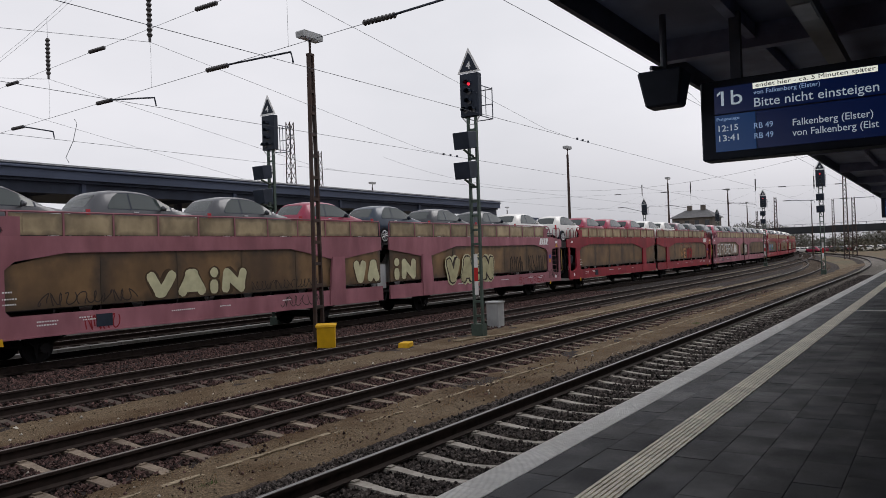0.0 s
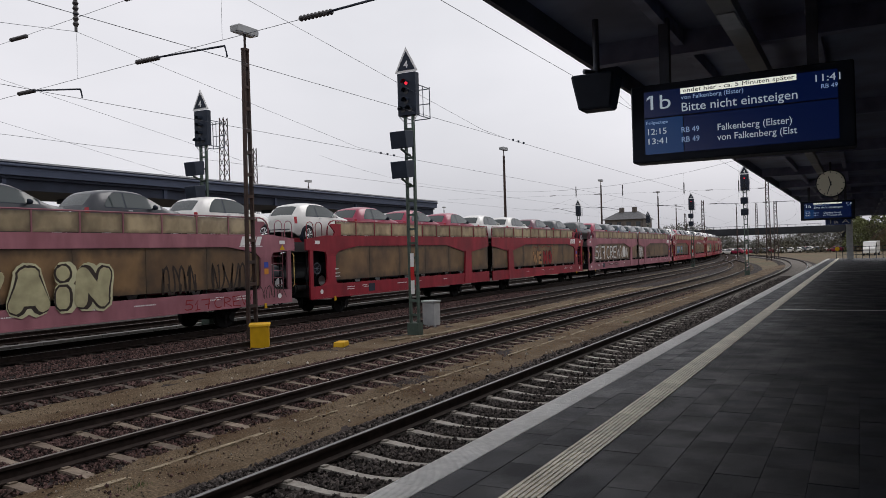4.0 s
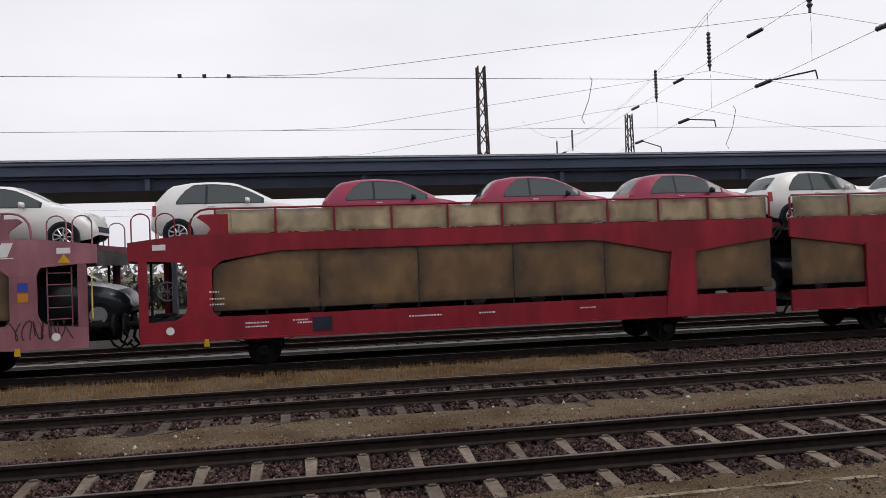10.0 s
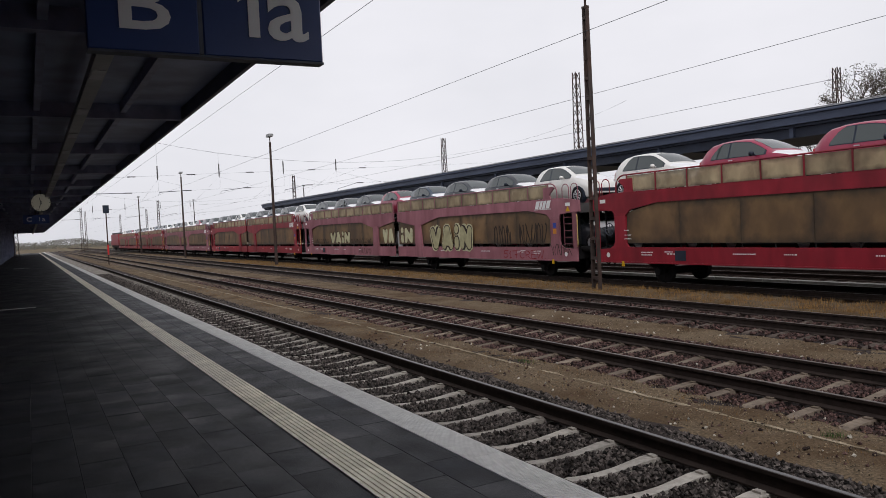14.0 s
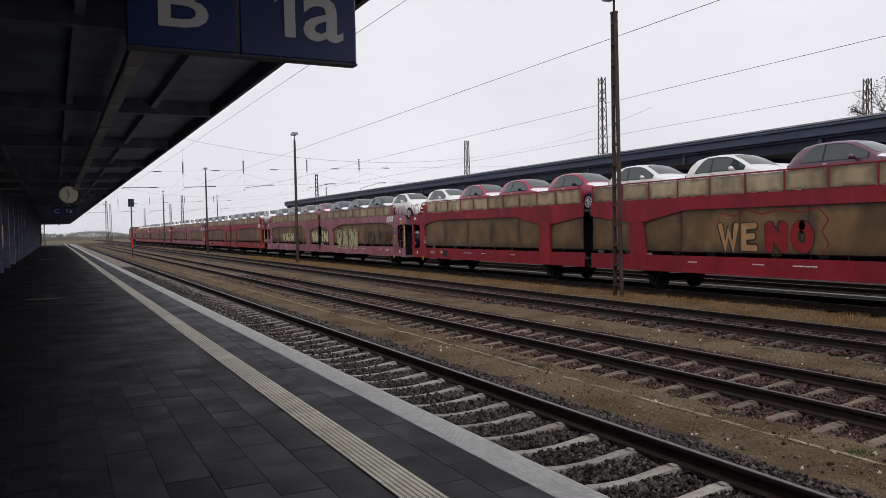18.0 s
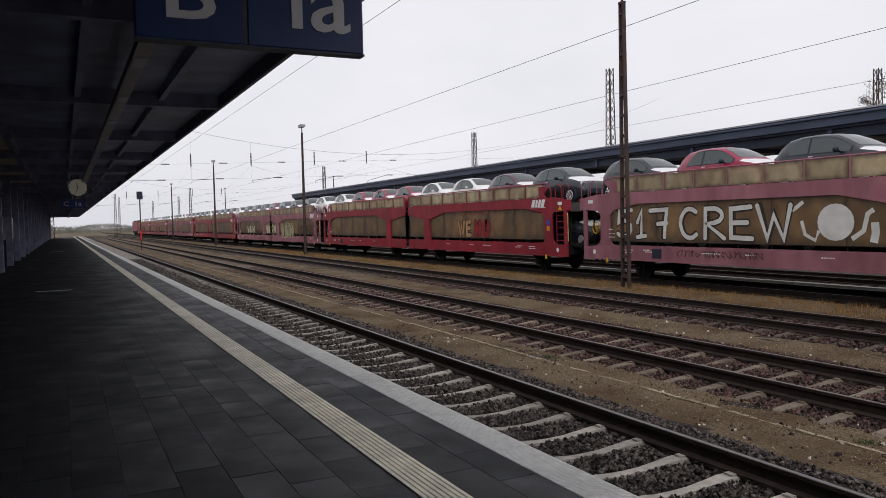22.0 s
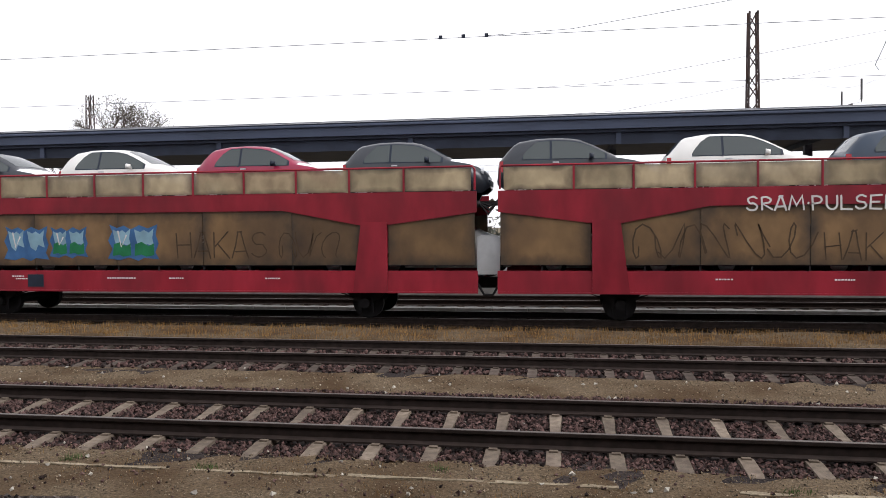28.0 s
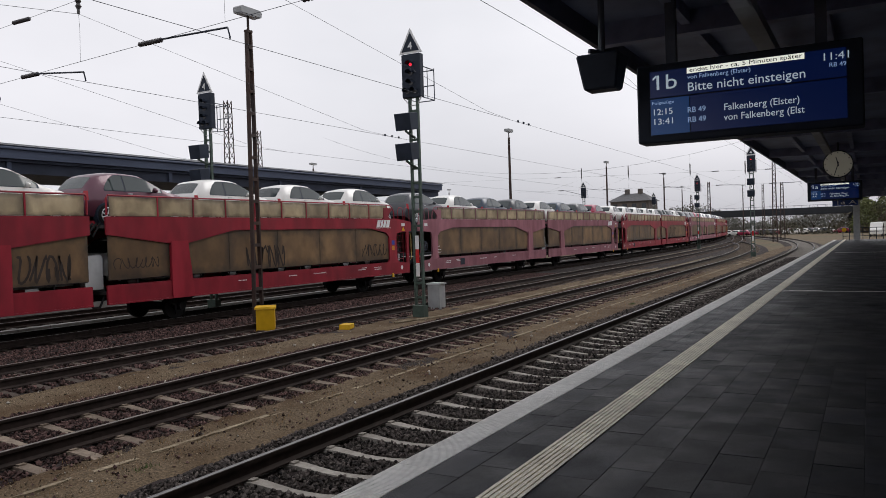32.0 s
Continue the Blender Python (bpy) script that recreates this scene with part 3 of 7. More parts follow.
tagged(part("distant_tactile_slabs", me, M["tactile"], platform), kind="stuff")
bm = B()
box(bm, 20.0, 20.12, -6, 1.78, -0.01, 0.004)
box(bm, 20.0, 20.22, 0.9, 1.62, -0.01, 0.008)
box(bm, 46.5, 46.65, -6, 1.5, -0.01, 0.004)
box(bm, -22.22, -22.08, -0.72, 0.12, -0.01, 0.004)
box(bm, -60.8, -60.6, -1.0, 0.0, -0.01, 0.004)
part("drain_cover", bm, M["kerb"], platform, "pale drain channel set across the paving")

# canopy over the own platform
M["soffit"] = mat("soffit_boards", (0.52, 0.46, 0.38), 0.6, var=0.2, scale=2, rnd=0.15, stretch=(1, 6, 1))
canopy = tagged(thing("canopy", "dark steel platform canopy on columns", "canopy"), kind="structure")
CY, CZ = 2.83, 3.86
bm = B()
box(bm, -162, 81, CY - 0.06, CY, CZ, CZ + 0.34)
part("fascia", bm, M["roof"], canopy, "black sheet metal edge of the canopy")
bm = B()
prism(bm, [(-162, CZ + 0.24), (81, CZ + 0.24), (81, CZ + 0.34), (-162, CZ + 0.34)], CY - 0.06, -9.2)
part("roof_deck", bm, M["canopydeck"], canopy)
for i in range(40):
    x = -161.7 + i * 6.1
    bm = B()
    prism(bm, [(x, CZ - 0.02), (x + 0.16, CZ - 0.02), (x + 0.16, CZ + 0.24), (x, CZ + 0.24)], CY - 0.1, -9.1)
    part("cross_beam", bm, M["canopysteel"], canopy)
    bm = B()
    prism(bm, [(x + 0.5, CZ + 0.20), (x + 5.7, CZ + 0.20), (x + 5.7, CZ + 0.235), (x + 0.5, CZ + 0.235)], -1.4, -3.3)
    part("ceiling_panel", bm, M["soffit"], canopy, "pale brown ceiling panel")
    bm = B()
    box(bm, x - 0.05, x + 0.21, -2.35, -2.09, -0.03, CZ)
    part("column", bm, M["canopysteel"], canopy)
for y in (1.7, 0.3, -1.2, -3.5, -6):
    bm = B()
    box(bm, -162, 81, y - 0.05, y + 0.05, CZ + 0.08, CZ + 0.24)
    part("purlin", bm, M["canopysteel"], canopy)
bm = B()
box(bm, -160, 79, 0.80, 0.98, 3.62, 3.74)
part("light_channel", bm, M["grey"], canopy, "long grey light and cable channel")

for k in range(54):
    x = -80 + k * 2.9
    bm = B()
    box(bm, x, x + 0.55, 0.815, 0.965, 3.607, 3.621)
    part("channel_cover", bm, M["cap"], canopy, "pale clip-on cover of the light channel")

# station building behind the platform
building = tagged(thing("station_building", "dark brick station building under the canopy", "building"), kind="structure")
M["brick"] = mat("dark_brick", (0.22, 0.13, 0.10), 0.85, var=0.3, scale=3, grime=0.4)
bm = B()
box(bm, -240, 46, -9.6, -9.1, -0.86, 4.6)
part("wall", bm, M["brick"], building)

# ---- opposite platform with its roof ----
opp = tagged(thing("opposite_platform", "opposite platform with grey paving and pale edge", "platform"), kind="structure")
bm = B()
box(bm, -150, 60, 24.7, 33.5, -0.86, 0.0)
M["oppside"] = mat("old_platform_concrete", (0.20, 0.195, 0.185), 0.85, var=0.25, scale=3, grime=0.5, gscale=0.7)
part("platform_body", bm, M["oppside"], opp)
oroof = tagged(thing("opposite_roof", "long slate-coloured platform roof on steel columns", "roof"), kind="structure")
OX0, OX1, OY, OZ = -92.0, 45.5, 25.3, 5.21
bm = B()
prism(bm, [(OX0, OZ - 0.50), (OX1, OZ - 0.50), (OX1, OZ - 0.06), (OX0, OZ - 0.06)], OY, OY + 0.12)
part("fascia", bm, M["fascia"], oroof, "slate-coloured sheet metal fascia")
bm = B()
box(bm, OX0, OX1, OY - 0.09, OY + 0.01, OZ - 0.20, OZ - 0.115)
part("gutter", bm, M["fascia"], oroof, "long half-round gutter under the roof edge", bevel=0.02)
# girder, soffit and beams carry the roof's shade in their base colour
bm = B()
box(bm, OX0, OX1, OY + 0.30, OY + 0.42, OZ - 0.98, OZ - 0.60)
part("edge_girder", bm, M["undershade"], oroof, "girder behind the fascia, shade put into its colour")
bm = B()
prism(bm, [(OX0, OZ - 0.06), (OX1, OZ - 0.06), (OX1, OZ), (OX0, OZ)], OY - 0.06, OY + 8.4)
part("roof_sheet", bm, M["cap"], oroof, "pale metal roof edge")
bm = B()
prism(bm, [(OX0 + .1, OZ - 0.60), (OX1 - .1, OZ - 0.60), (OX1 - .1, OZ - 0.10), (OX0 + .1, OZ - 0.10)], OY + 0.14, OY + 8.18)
part("soffit", bm, M["undershade"], oroof)
bm = B()
prism(bm, [(OX0, OZ - 0.62), (OX1, OZ - 0.62), (OX1, OZ - 0.06), (OX0, OZ - 0.06)], OY + 8.2, OY + 8.32)
part("fascia", bm, M["fascia"], oroof)
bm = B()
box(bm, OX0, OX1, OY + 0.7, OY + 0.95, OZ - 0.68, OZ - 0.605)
part("long_beam", bm, M["undershade"], oroof)
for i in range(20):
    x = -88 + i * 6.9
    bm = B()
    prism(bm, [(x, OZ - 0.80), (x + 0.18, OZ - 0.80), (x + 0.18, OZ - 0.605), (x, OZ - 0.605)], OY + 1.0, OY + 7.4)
    part("cross_beam", bm, M["undershade"], oroof)
    bm = B()
    box(bm, x - 0.02, x + 0.14, OY + 0.20, OY + 0.30, OZ - 0.98, OZ - 0.505)
    part("bracket", bm, M["fascia"], oroof)
    bm = B()
    box(bm, x - 0.04, x + 0.22, OY + 4.0, OY + 4.25, 0, OZ - 0.80)
    part("column", bm, M["steel"], oroof)


# ---- the car train ----
PAIR, SPEED, AB0 = 30.86, 4.148, 37.32
HALF = PAIR / 2
SY = 1.45      # half the wagon's width
moving = []    # things that run on track 4, with their place in the train


def ride(ob, s0, yo=0.0, zo=0.0, flip=False):
    """Note a thing that runs along track 4; s0 is its place at the start."""
    moving.append((ob, s0, yo, zo))
    return ob


def wheel_parts(parent, x, r, inner=0.68):
    for sy in (-1, 1):
        bm = B()
        disc(bm, (x, sy * 0.7525, r), "y", r, 0.13, 20)
        disc(bm, (x, sy * 0.83, r), "y", r * 0.35, 0.10, 10)
        part("wheel", bm, M["under"], parent)
    bm = B()
    tube(bm, [(x, -0.8, r), (x, 0.8, r)], 0.07, 8)
    part("axle", bm, M["under"], parent)


def axle_set(root, xc):
    """One wheelset with its guards, boxes and leaf springs, hung under the sole beam."""
    for side in (-1, 1):
        y = side * 1.02
        bm = B()
        prism(bm, [(xc - 0.52, 0.66), (xc + 0.52, 0.66), (xc + 0.20, 0.40), (xc + 0.17, 0.14), (xc + 0.12, 0.14), (xc + 0.12, 0.50), (xc - 0.12, 0.50), (xc - 0.12, 0.14), (xc - 0.17, 0.14), (xc - 0.20, 0.40)], y - 0.015, y + 0.015)
        part("axle_guard", bm, M["under"], root)
        bm = B()
        for k in range(5):
            half = 0.62 - 0.11 * k
            arch = [(xc + half * q / 4, 0.60 - 0.018 * k - 0.10 * (1 - (q / 4 * half / 0.62) ** 2)) for q in range(-4, 5)]
            prism(bm, arch + [(a, b - 0.015) for a, b in arch[::-1]], y - 0.11 * side - 0.045, y - 0.11 * side + 0.045)
        part("leaf_spring", bm, M["under"], root)
    bm = B()
    tube(bm, [(xc, -1.14, 0.37), (xc, -0.9, 0.37), (xc, 0.9, 0.37), (xc, 1.14, 0.37)], [0.12, 0.12, 0.12, 0.12], 10)
    axle = part("wheelset", bm, M["under"], root, "black wheelset")
    for side in (-1, 1):
        bm = B()
        disc(bm, (xc, side * 0.7525, 0.37), "y", 0.37, 0.13, 24)
        part("wheel", bm, M["under"], axle)


def wagon_unit(sg, paint, label):
    """Half of an articulated two-deck car carrier. u runs from the joint to the buffers."""
    root = thing("car_carrier_wagon", label, "railway wagon", group="wagons of the car train")
    Z = -RAIL

    def P(pts):
        q = [(sg * u, z + Z) for u, z in pts]
        return q if sg > 0 else q[::-1]

    pm = M[paint]
    for side in (-1, 1):
        y0, y1 = (-SY, -SY + 0.07) if side < 0 else (SY - 0.07, SY)
        bm = B()
        prism(bm, P([(0.22, 0.09), (14.92, 0.09), (14.92, 0.52), (13.5, 0.595), (0.22, 0.595)]), y0, y1)
        prism(bm, P([(0.22, 0.09), (14.90, 0.09), (14.90, 0.13), (0.22, 0.13)]), *((y0 - 0.025, y0 - 0.002) if side < 0 else (y1 + 0.002, y1 + 0.025)))
        part("sole_beam", bm, pm, root)
        bm = B()
        prism(bm, P([(0.24, 2.37), (0.24, 1.90), (2.28, 1.63), (2.92, 1.63), (4.75, 1.98), (12.0, 1.98), (13.2, 1.80), (13.42, 1.62), (13.94, 1.62), (14.02, 1.78), (14.80, 1.84), (15.12, 1.84), (15.12, 2.24), (14.0, 2.37)]), y0, y1)
        part("upper_beam", bm, pm, root)
        bm = B()
        prism(bm, P([(2.28, 1.70), (2.28, 0.10), (3.08, 0.10), (2.88, 1.70)]), *((y0 - 0.03, y1) if side < 0 else (y0, y1 + 0.03)))
        part("column", bm, pm, root)
        bm = B()
        prism(bm, P([(13.42, 1.70), (13.42, 0.72), (13.34, 0.62), (13.2, 0.55), (14.2, 0.55), (14.0, 0.66), (13.94, 0.80), (13.94, 1.70)]), y0, y1)
        prism(bm, P([(14.74, 1.86), (14.74, 0.55), (14.80, 0.5), (14.92, 0.5), (14.92, 1.86)]), y0, y1)
        part("end_post", bm, pm, root)
        # gusset at the end of the upper deck
        bm = B()
        prism(bm, P([(13.05, 2.36), (13.05, 2.80), (13.62, 2.80), (13.70, 2.74), (13.46, 2.56), (13.42, 2.48), (13.50, 2.36)]), y0 + 0.005, y1 - 0.005)
        part("gusset", bm, pm, root)
        # hand rail and its posts
        bm = B()
        yy = (y0 + y1) / 2
        zr = 2.92 + Z
        pts = [(0.28, 2.40), (0.28, 2.86), (0.33, 2.92), (13.45, 2.92), (13.62, 2.89), (13.74, 2.81), (13.82, 2.69), (13.85, 2.55), (13.86, 2.36)]
        tube(bm, [(sg * u, yy, z + Z) for u, z in pts], 0.026, 6)
        posts = [0.62 + 1.27 * i for i in range(1, 11)]
        for u in posts:
            box(bm, sg * u - 0.022, sg * u + 0.022, yy - 0.02, yy + 0.02, 2.36 + Z, zr)
        part("hand_rail", bm, pm, root)
        # end hoops
        for k in (14.22, 14.72):
            bm = B()
            tube(bm, [(sg * (k - 0.06), yy, 2.24 + Z)] + [(sg * (k + 0.13 - 0.19 * math.cos(q * math.pi / 8)), yy, 2.68 + 0.17 * math.sin(q * math.pi / 8) + Z) for q in range(9)] + [(sg * (k + 0.32), yy, 2.24 + Z)], 0.016, 6)
            part("hoop", bm, pm, root)
        # mesh panels
        lo = [0.28, 2.27, 4.55, 6.75, 8.95, 11.15, 13.40]
        up = [0.34] + posts + [13.0]
        if side < 0:
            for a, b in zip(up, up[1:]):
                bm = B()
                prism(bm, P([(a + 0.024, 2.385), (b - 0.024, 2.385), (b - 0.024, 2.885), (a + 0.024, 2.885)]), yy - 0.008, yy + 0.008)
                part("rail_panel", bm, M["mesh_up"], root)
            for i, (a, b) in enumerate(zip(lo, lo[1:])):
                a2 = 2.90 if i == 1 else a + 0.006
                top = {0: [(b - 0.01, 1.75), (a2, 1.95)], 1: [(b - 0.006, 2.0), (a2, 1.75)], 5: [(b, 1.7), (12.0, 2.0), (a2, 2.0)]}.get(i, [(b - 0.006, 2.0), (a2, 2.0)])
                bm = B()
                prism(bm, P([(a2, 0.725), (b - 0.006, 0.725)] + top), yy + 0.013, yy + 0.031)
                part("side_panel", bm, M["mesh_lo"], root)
        else:
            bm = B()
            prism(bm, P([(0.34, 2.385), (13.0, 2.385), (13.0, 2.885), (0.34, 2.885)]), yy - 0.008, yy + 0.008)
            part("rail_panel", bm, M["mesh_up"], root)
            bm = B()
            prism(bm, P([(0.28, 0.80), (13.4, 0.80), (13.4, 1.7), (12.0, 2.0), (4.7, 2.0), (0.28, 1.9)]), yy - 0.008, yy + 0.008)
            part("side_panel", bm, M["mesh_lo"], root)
        # lower stanchions in the gap under the panels
        bm = B()
        for u in (1.2, 3.4, 4.55, 5.6, 6.75, 7.9, 8.95, 10.0, 11.15, 12.3):
            box(bm, sg * u - 0.02, sg * u + 0.02, yy + 0.04, yy + 0.06, 0.59 + Z, 0.80 + Z)
        tube(bm, [(sg * 0.3, yy + 0.03, 0.72 + Z), (sg * 13.4, yy + 0.03, 0.72 + Z)], 0.016, 5)
        part("lower_rail", bm, M["under"], root)
        # buffers
        bm = B()
        disc(bm, (sg * 14.8, side * 0.875, 0.50 + Z), "x", 0.11, 0.5, 12)
        disc(bm, (sg * 15.18, side * 0.875, 0.50 + Z), "x", 0.07, 0.3, 10)
        disc(bm, (sg * 15.32, side * 0.875, 0.50 + Z), "x", 0.24, 0.06, 18)
        part("buffer", bm, M["under"], root)
    bm = B()
    box(bm, min(sg * 0.3, sg * 14.5), max(sg * 0.3, sg * 14.5), -SY + 0.08, SY - 0.08, 0.34 + Z, 0.42 + Z)
    part("lower_deck", bm, M["deck"], root)
    bm = B()
    box(bm, min(sg * 0.2, sg * 14.9), max(sg * 0.2, sg * 14.9), -SY + 0.08, SY - 0.08, 2.075 + Z, 2.145 + Z)
    part("upper_deck", bm, M["deck"], root)
    bm = B()
    box(bm, min(sg * 14.3, sg * 14.6), max(sg * 14.3, sg * 14.6), -1.3, 1.3, 0.15 + Z, 0.55 + Z)
    box(bm, min(sg * 0.0, sg * 15.2), max(sg * 0.0, sg * 15.2), -0.22, 0.22, 0.12 + Z, 0.36 + Z)
    tube(bm, [(sg * 14.6, 0, 0.42 + Z), (sg * 15.37, 0, 0.38 + Z)], 0.07, 8)
    part("underframe", bm, M["under"], root)
    for uc in (2.9, 12.4):
        axle_set(root, sg * uc)
    # brake wheel and small red plate
    if sg < 0:
        bm = B()
        ring = [(sg * 14.36 + 0.2 * math.cos(t), -SY + 0.14, 1.18 + Z + 0.2 * math.sin(t)) for t in [2 * math.pi * q / 18 for q in range(19)]]
        tube(bm, ring, 0.018, 5)
        for k in range(4):
            a = math.pi * k / 4
            tube(bm, [(sg * 14.36 - 0.2 * math.cos(a), -SY + 0.14, 1.18 + Z - 0.2 * math.sin(a)), (sg * 14.36 + 0.2 * math.cos(a), -SY + 0.14, 1.18 + Z + 0.2 * math.sin(a))], 0.010, 4)
        part("brake_wheel", bm, M["steel"], root, "round spoked brake wheel")
    # end beam of the upper deck, screw coupling and brake hoses
    bm = B()
    box(bm, min(sg * 14.84, sg * 15.10), max(sg * 14.84, sg * 15.10), -SY + 0.08, SY - 0.08, 1.80 + Z, 2.07 + Z)
    box(bm, min(sg * 14.60, sg * 14.84), max(sg * 14.60, sg * 14.84), -1.2, 1.2, 1.93 + Z, 2.07 + Z)
    part("deck_end_beam", bm, M["deck"], root, "grimy steel beam under the deck's end")
    bm = B()
    tube(bm, [(sg * 15.30, 0.0, 0.38 + Z), (sg * 15.36, 0.0, 0.16 + Z), (sg * 15.26, 0.0, 0.02 + Z)], 0.035, 6)
    for q in (-0.06, 0.06):
        tube(bm, [(sg * 15.10, q, 0.44 + Z), (sg * 15.42, q, 0.34 + Z)], 0.022, 5)
    part("coupling", bm, M["under"], root, "black screw coupling")
    for q in (-0.42, 0.38):
        bm = B()
        tube(bm, [(sg * 14.75, q, 0.34 + Z), (sg * 15.02, q * 0.95, 0.30 + Z), (sg * 15.16, q * 0.9, 0.02 + Z), (sg * 15.28, q * 0.8, -0.06 + Z), (sg * 15.40, q * 0.7, 0.06 + Z)], 0.028, 6)
        part("brake_hose", bm, M["under"], root)
    for q in (-1.12, 1.12):
        bm = B()
        tube(bm, [(sg * 14.72, q, 0.50 + Z), (sg * 14.72, q, 1.93 + Z)], 0.03, 6)
        part("end_stanchion", bm, M["under"], root)
    # ladder at the end
    bm = B()
    for yy in (-SY + 0.10,):
        for u in (14.12, 14.60):
            tube(bm, [(sg * u, yy, 0.55 + Z), (sg * u, yy, 1.80 + Z)], 0.016, 5)
        for k in range(5):
            tube(bm, [(sg * 14.12, yy, 0.7 + Z + k * 0.24), (sg * 14.60, yy, 0.7 + Z + k * 0.24)], 0.014, 5)
    if sg > 0:
        part("ladder", bm, pm, root)
        bm = B()
        tube(bm, [(sg * 14.98, -SY - 0.01, 0.62 + Z), (sg * 15.03, -SY - 0.03, 0.68 + Z), (sg * 15.03, -SY - 0.03, 1.68 + Z), (sg * 14.98, -SY - 0.01, 1.74 + Z)], 0.017, 6)
        part("grab_rail", bm, M["grabyellow"], root, "pale yellow grab rail")
        bm = B()
        prism(bm, P([(14.36, 1.87), (14.62, 1.87), (14.49, 2.05)]), -SY - 0.006, -SY - 0.002)
        part("warning_plate", bm, M["yellow"], root, "yellow warning triangle")
    else:
        bm.free()
    bm = B()
    disc(bm, (sg * 14.3, -SY - 0.004, 0.34 + Z), "y", 0.085, 0.004, 16)
    part("marking", bm, M["white"], root, "round white marking")
    # folded bellows at the joint
    if sg > 0:
        for q in range(3):
            bm = B()
            tube(bm, [(-0.25, -1.2 + 0.15 * q, 2.15 + Z), (0.0, -1.22 + 0.15 * q, 1.85 + 0.1 * q + Z), (0.25, -1.2 + 0.15 * q, 2.2 + Z)], 0.03, 6)
            part("hose", bm, M["under"], root)
        bm = B()
        tube(bm, [(-0.25, -1.25, 0.30 + Z), (-0.1, -1.27, 0.05 + Z), (0.1, -1.27, 0.05 + Z), (0.25, -1.25, 0.30 + Z)], 0.03, 6)
        part("hose", bm, M["under"], root)
        bm = B()
        box(bm, -0.24, 0.24, -0.9, 0.9, 2.10 + Z, 2.16 + Z)
        part("joint_plate", bm, M["under"], root)
    # tie-down hook, chalk board and white inscriptions
    bm = B()
    prism(bm, P([(13.50, -0.02), (13.62, -0.02), (13.60, 0.14), (13.52, 0.14)]), -SY - 0.05, -SY - 0.028)
    part("hook", bm, M["yellow"], root, "yellow tie-down hook")
    bm = B()
    u0 = 10.9 if sg < 0 else 12.2
    prism(bm, P([(u0, 0.20), (u0 + 0.42, 0.20), (u0 + 0.42, 0.50), (u0, 0.50)]), -SY - 0.014, -SY - 0.002)
    if sg < 0:
        part("label_board", bm, M["black"], root, "black label board")
    else:
        bm.free()
    bm = B()
    rr = random.Random(3)
    rows = [(13.48, 0.85, 0.30), (13.48, 0.97, 0.30), (13.48, 1.12, 0.22)] if sg < 0 else []
    rows += [(12.75, 0.42, 0.5), (12.75, 0.34, 0.42), (11.75, 0.44, 0.30), (11.65, 0.38, 0.46), (9.2, 0.40, 0.7), (7.6, 0.40, 0.35), (5.2, 0.40, 0.34)]
    for u, z, w in rows:
        k = 0.0
        while k < w:
            d = rr.uniform(0.02, 0.05)
            prism(bm, P([(u - k - d, z), (u - k, z), (u - k, z + 0.032), (u - k - d, z + 0.032)]), -SY - 0.006, -SY - 0.002)
            k += d + 0.02
    tagged(part("inscription", bm, M["white"], root, "small white painted inscriptions"), kind="stuff")
    if sg > 0:
        # slanted white operator's mark, drawn as plain bars
        bm = B()
        for u, w in ((12.50, 0.22), (12.77, 0.14), (12.96, 0.17), (13.18, 0.22)):
            prism(bm, P([(u, 2.02), (u + w, 2.02), (u + w + 0.12, 2.31), (u + 0.12, 2.31)]), -SY - 0.006, -SY - 0.002)
        prism(bm, P([(12.46, 1.985), (13.52, 1.985), (13.53, 2.005), (12.47, 2.005)]), -SY - 0.006, -SY - 0.002)
        part("operator_mark", bm, M["white"], root, "slanted white bars of the operator's mark")
        for z, c in ((1.30, "blue"), (1.08, "orange")):
            bm = B()
            prism(bm, P([(13.58, z), (13.78, z), (13.78, z + 0.18), (13.58, z + 0.18)]), -SY - 0.006, -SY - 0.002)
            part("pictogram", bm, M[c], root)
    bm = B()
    prism(bm, P([(14.35, 2.06), (14.62, 2.06), (14.62, 2.18), (14.35, 2.18)]), -SY - 0.006, -SY - 0.002)
    part("plate", bm, M["white"], root)
    return root


M["grabyellow"] = mat("pale_yellow_rail", (0.55, 0.40, 0.14), 0.55, var=0.15)
M["blue"] = mat("pictogram_blue", (0.04, 0.07, 0.35), 0.5)
M["orange"] = mat("pictogram_orange", (0.55, 0.22, 0.03), 0.5)

LABEL = {"wred": "red two-deck car carrier wagon with brown mesh sides", "wpink": "faded pink two-deck car carrier wagon with brown mesh sides"}
UNITS = {}
KINDS = {-5: "wred", -4: "wred", -3: "wpink", -2: "wred", -1: "wpink", 0: "wred", 1: "wpink", 2: "wred", 3: "wred", 4: "wpink", 5: "wred", 6: "wpink", 7: "wred", 8: "wred", 9: "wpink"}
templates = {}
for p in range(-5, 10):
    for sg in (-1, 1):
        key = (KINDS[p], sg)
        if key not in templates:
            templates[key] = wagon_unit(sg, KINDS[p], LABEL[KINDS[p]])
            u = templates[key]
        else:
            u = copy_thing(templates[key], Matrix.Identity(4))
        UNITS[p, sg] = u
M["shield"] = mat("pale_joint_sheet", (0.50, 0.51, 0.51), 0.6, var=0.15, scale=3, grime=0.6, gscale=1.5, dark=(0.22, 0.21, 0.20))
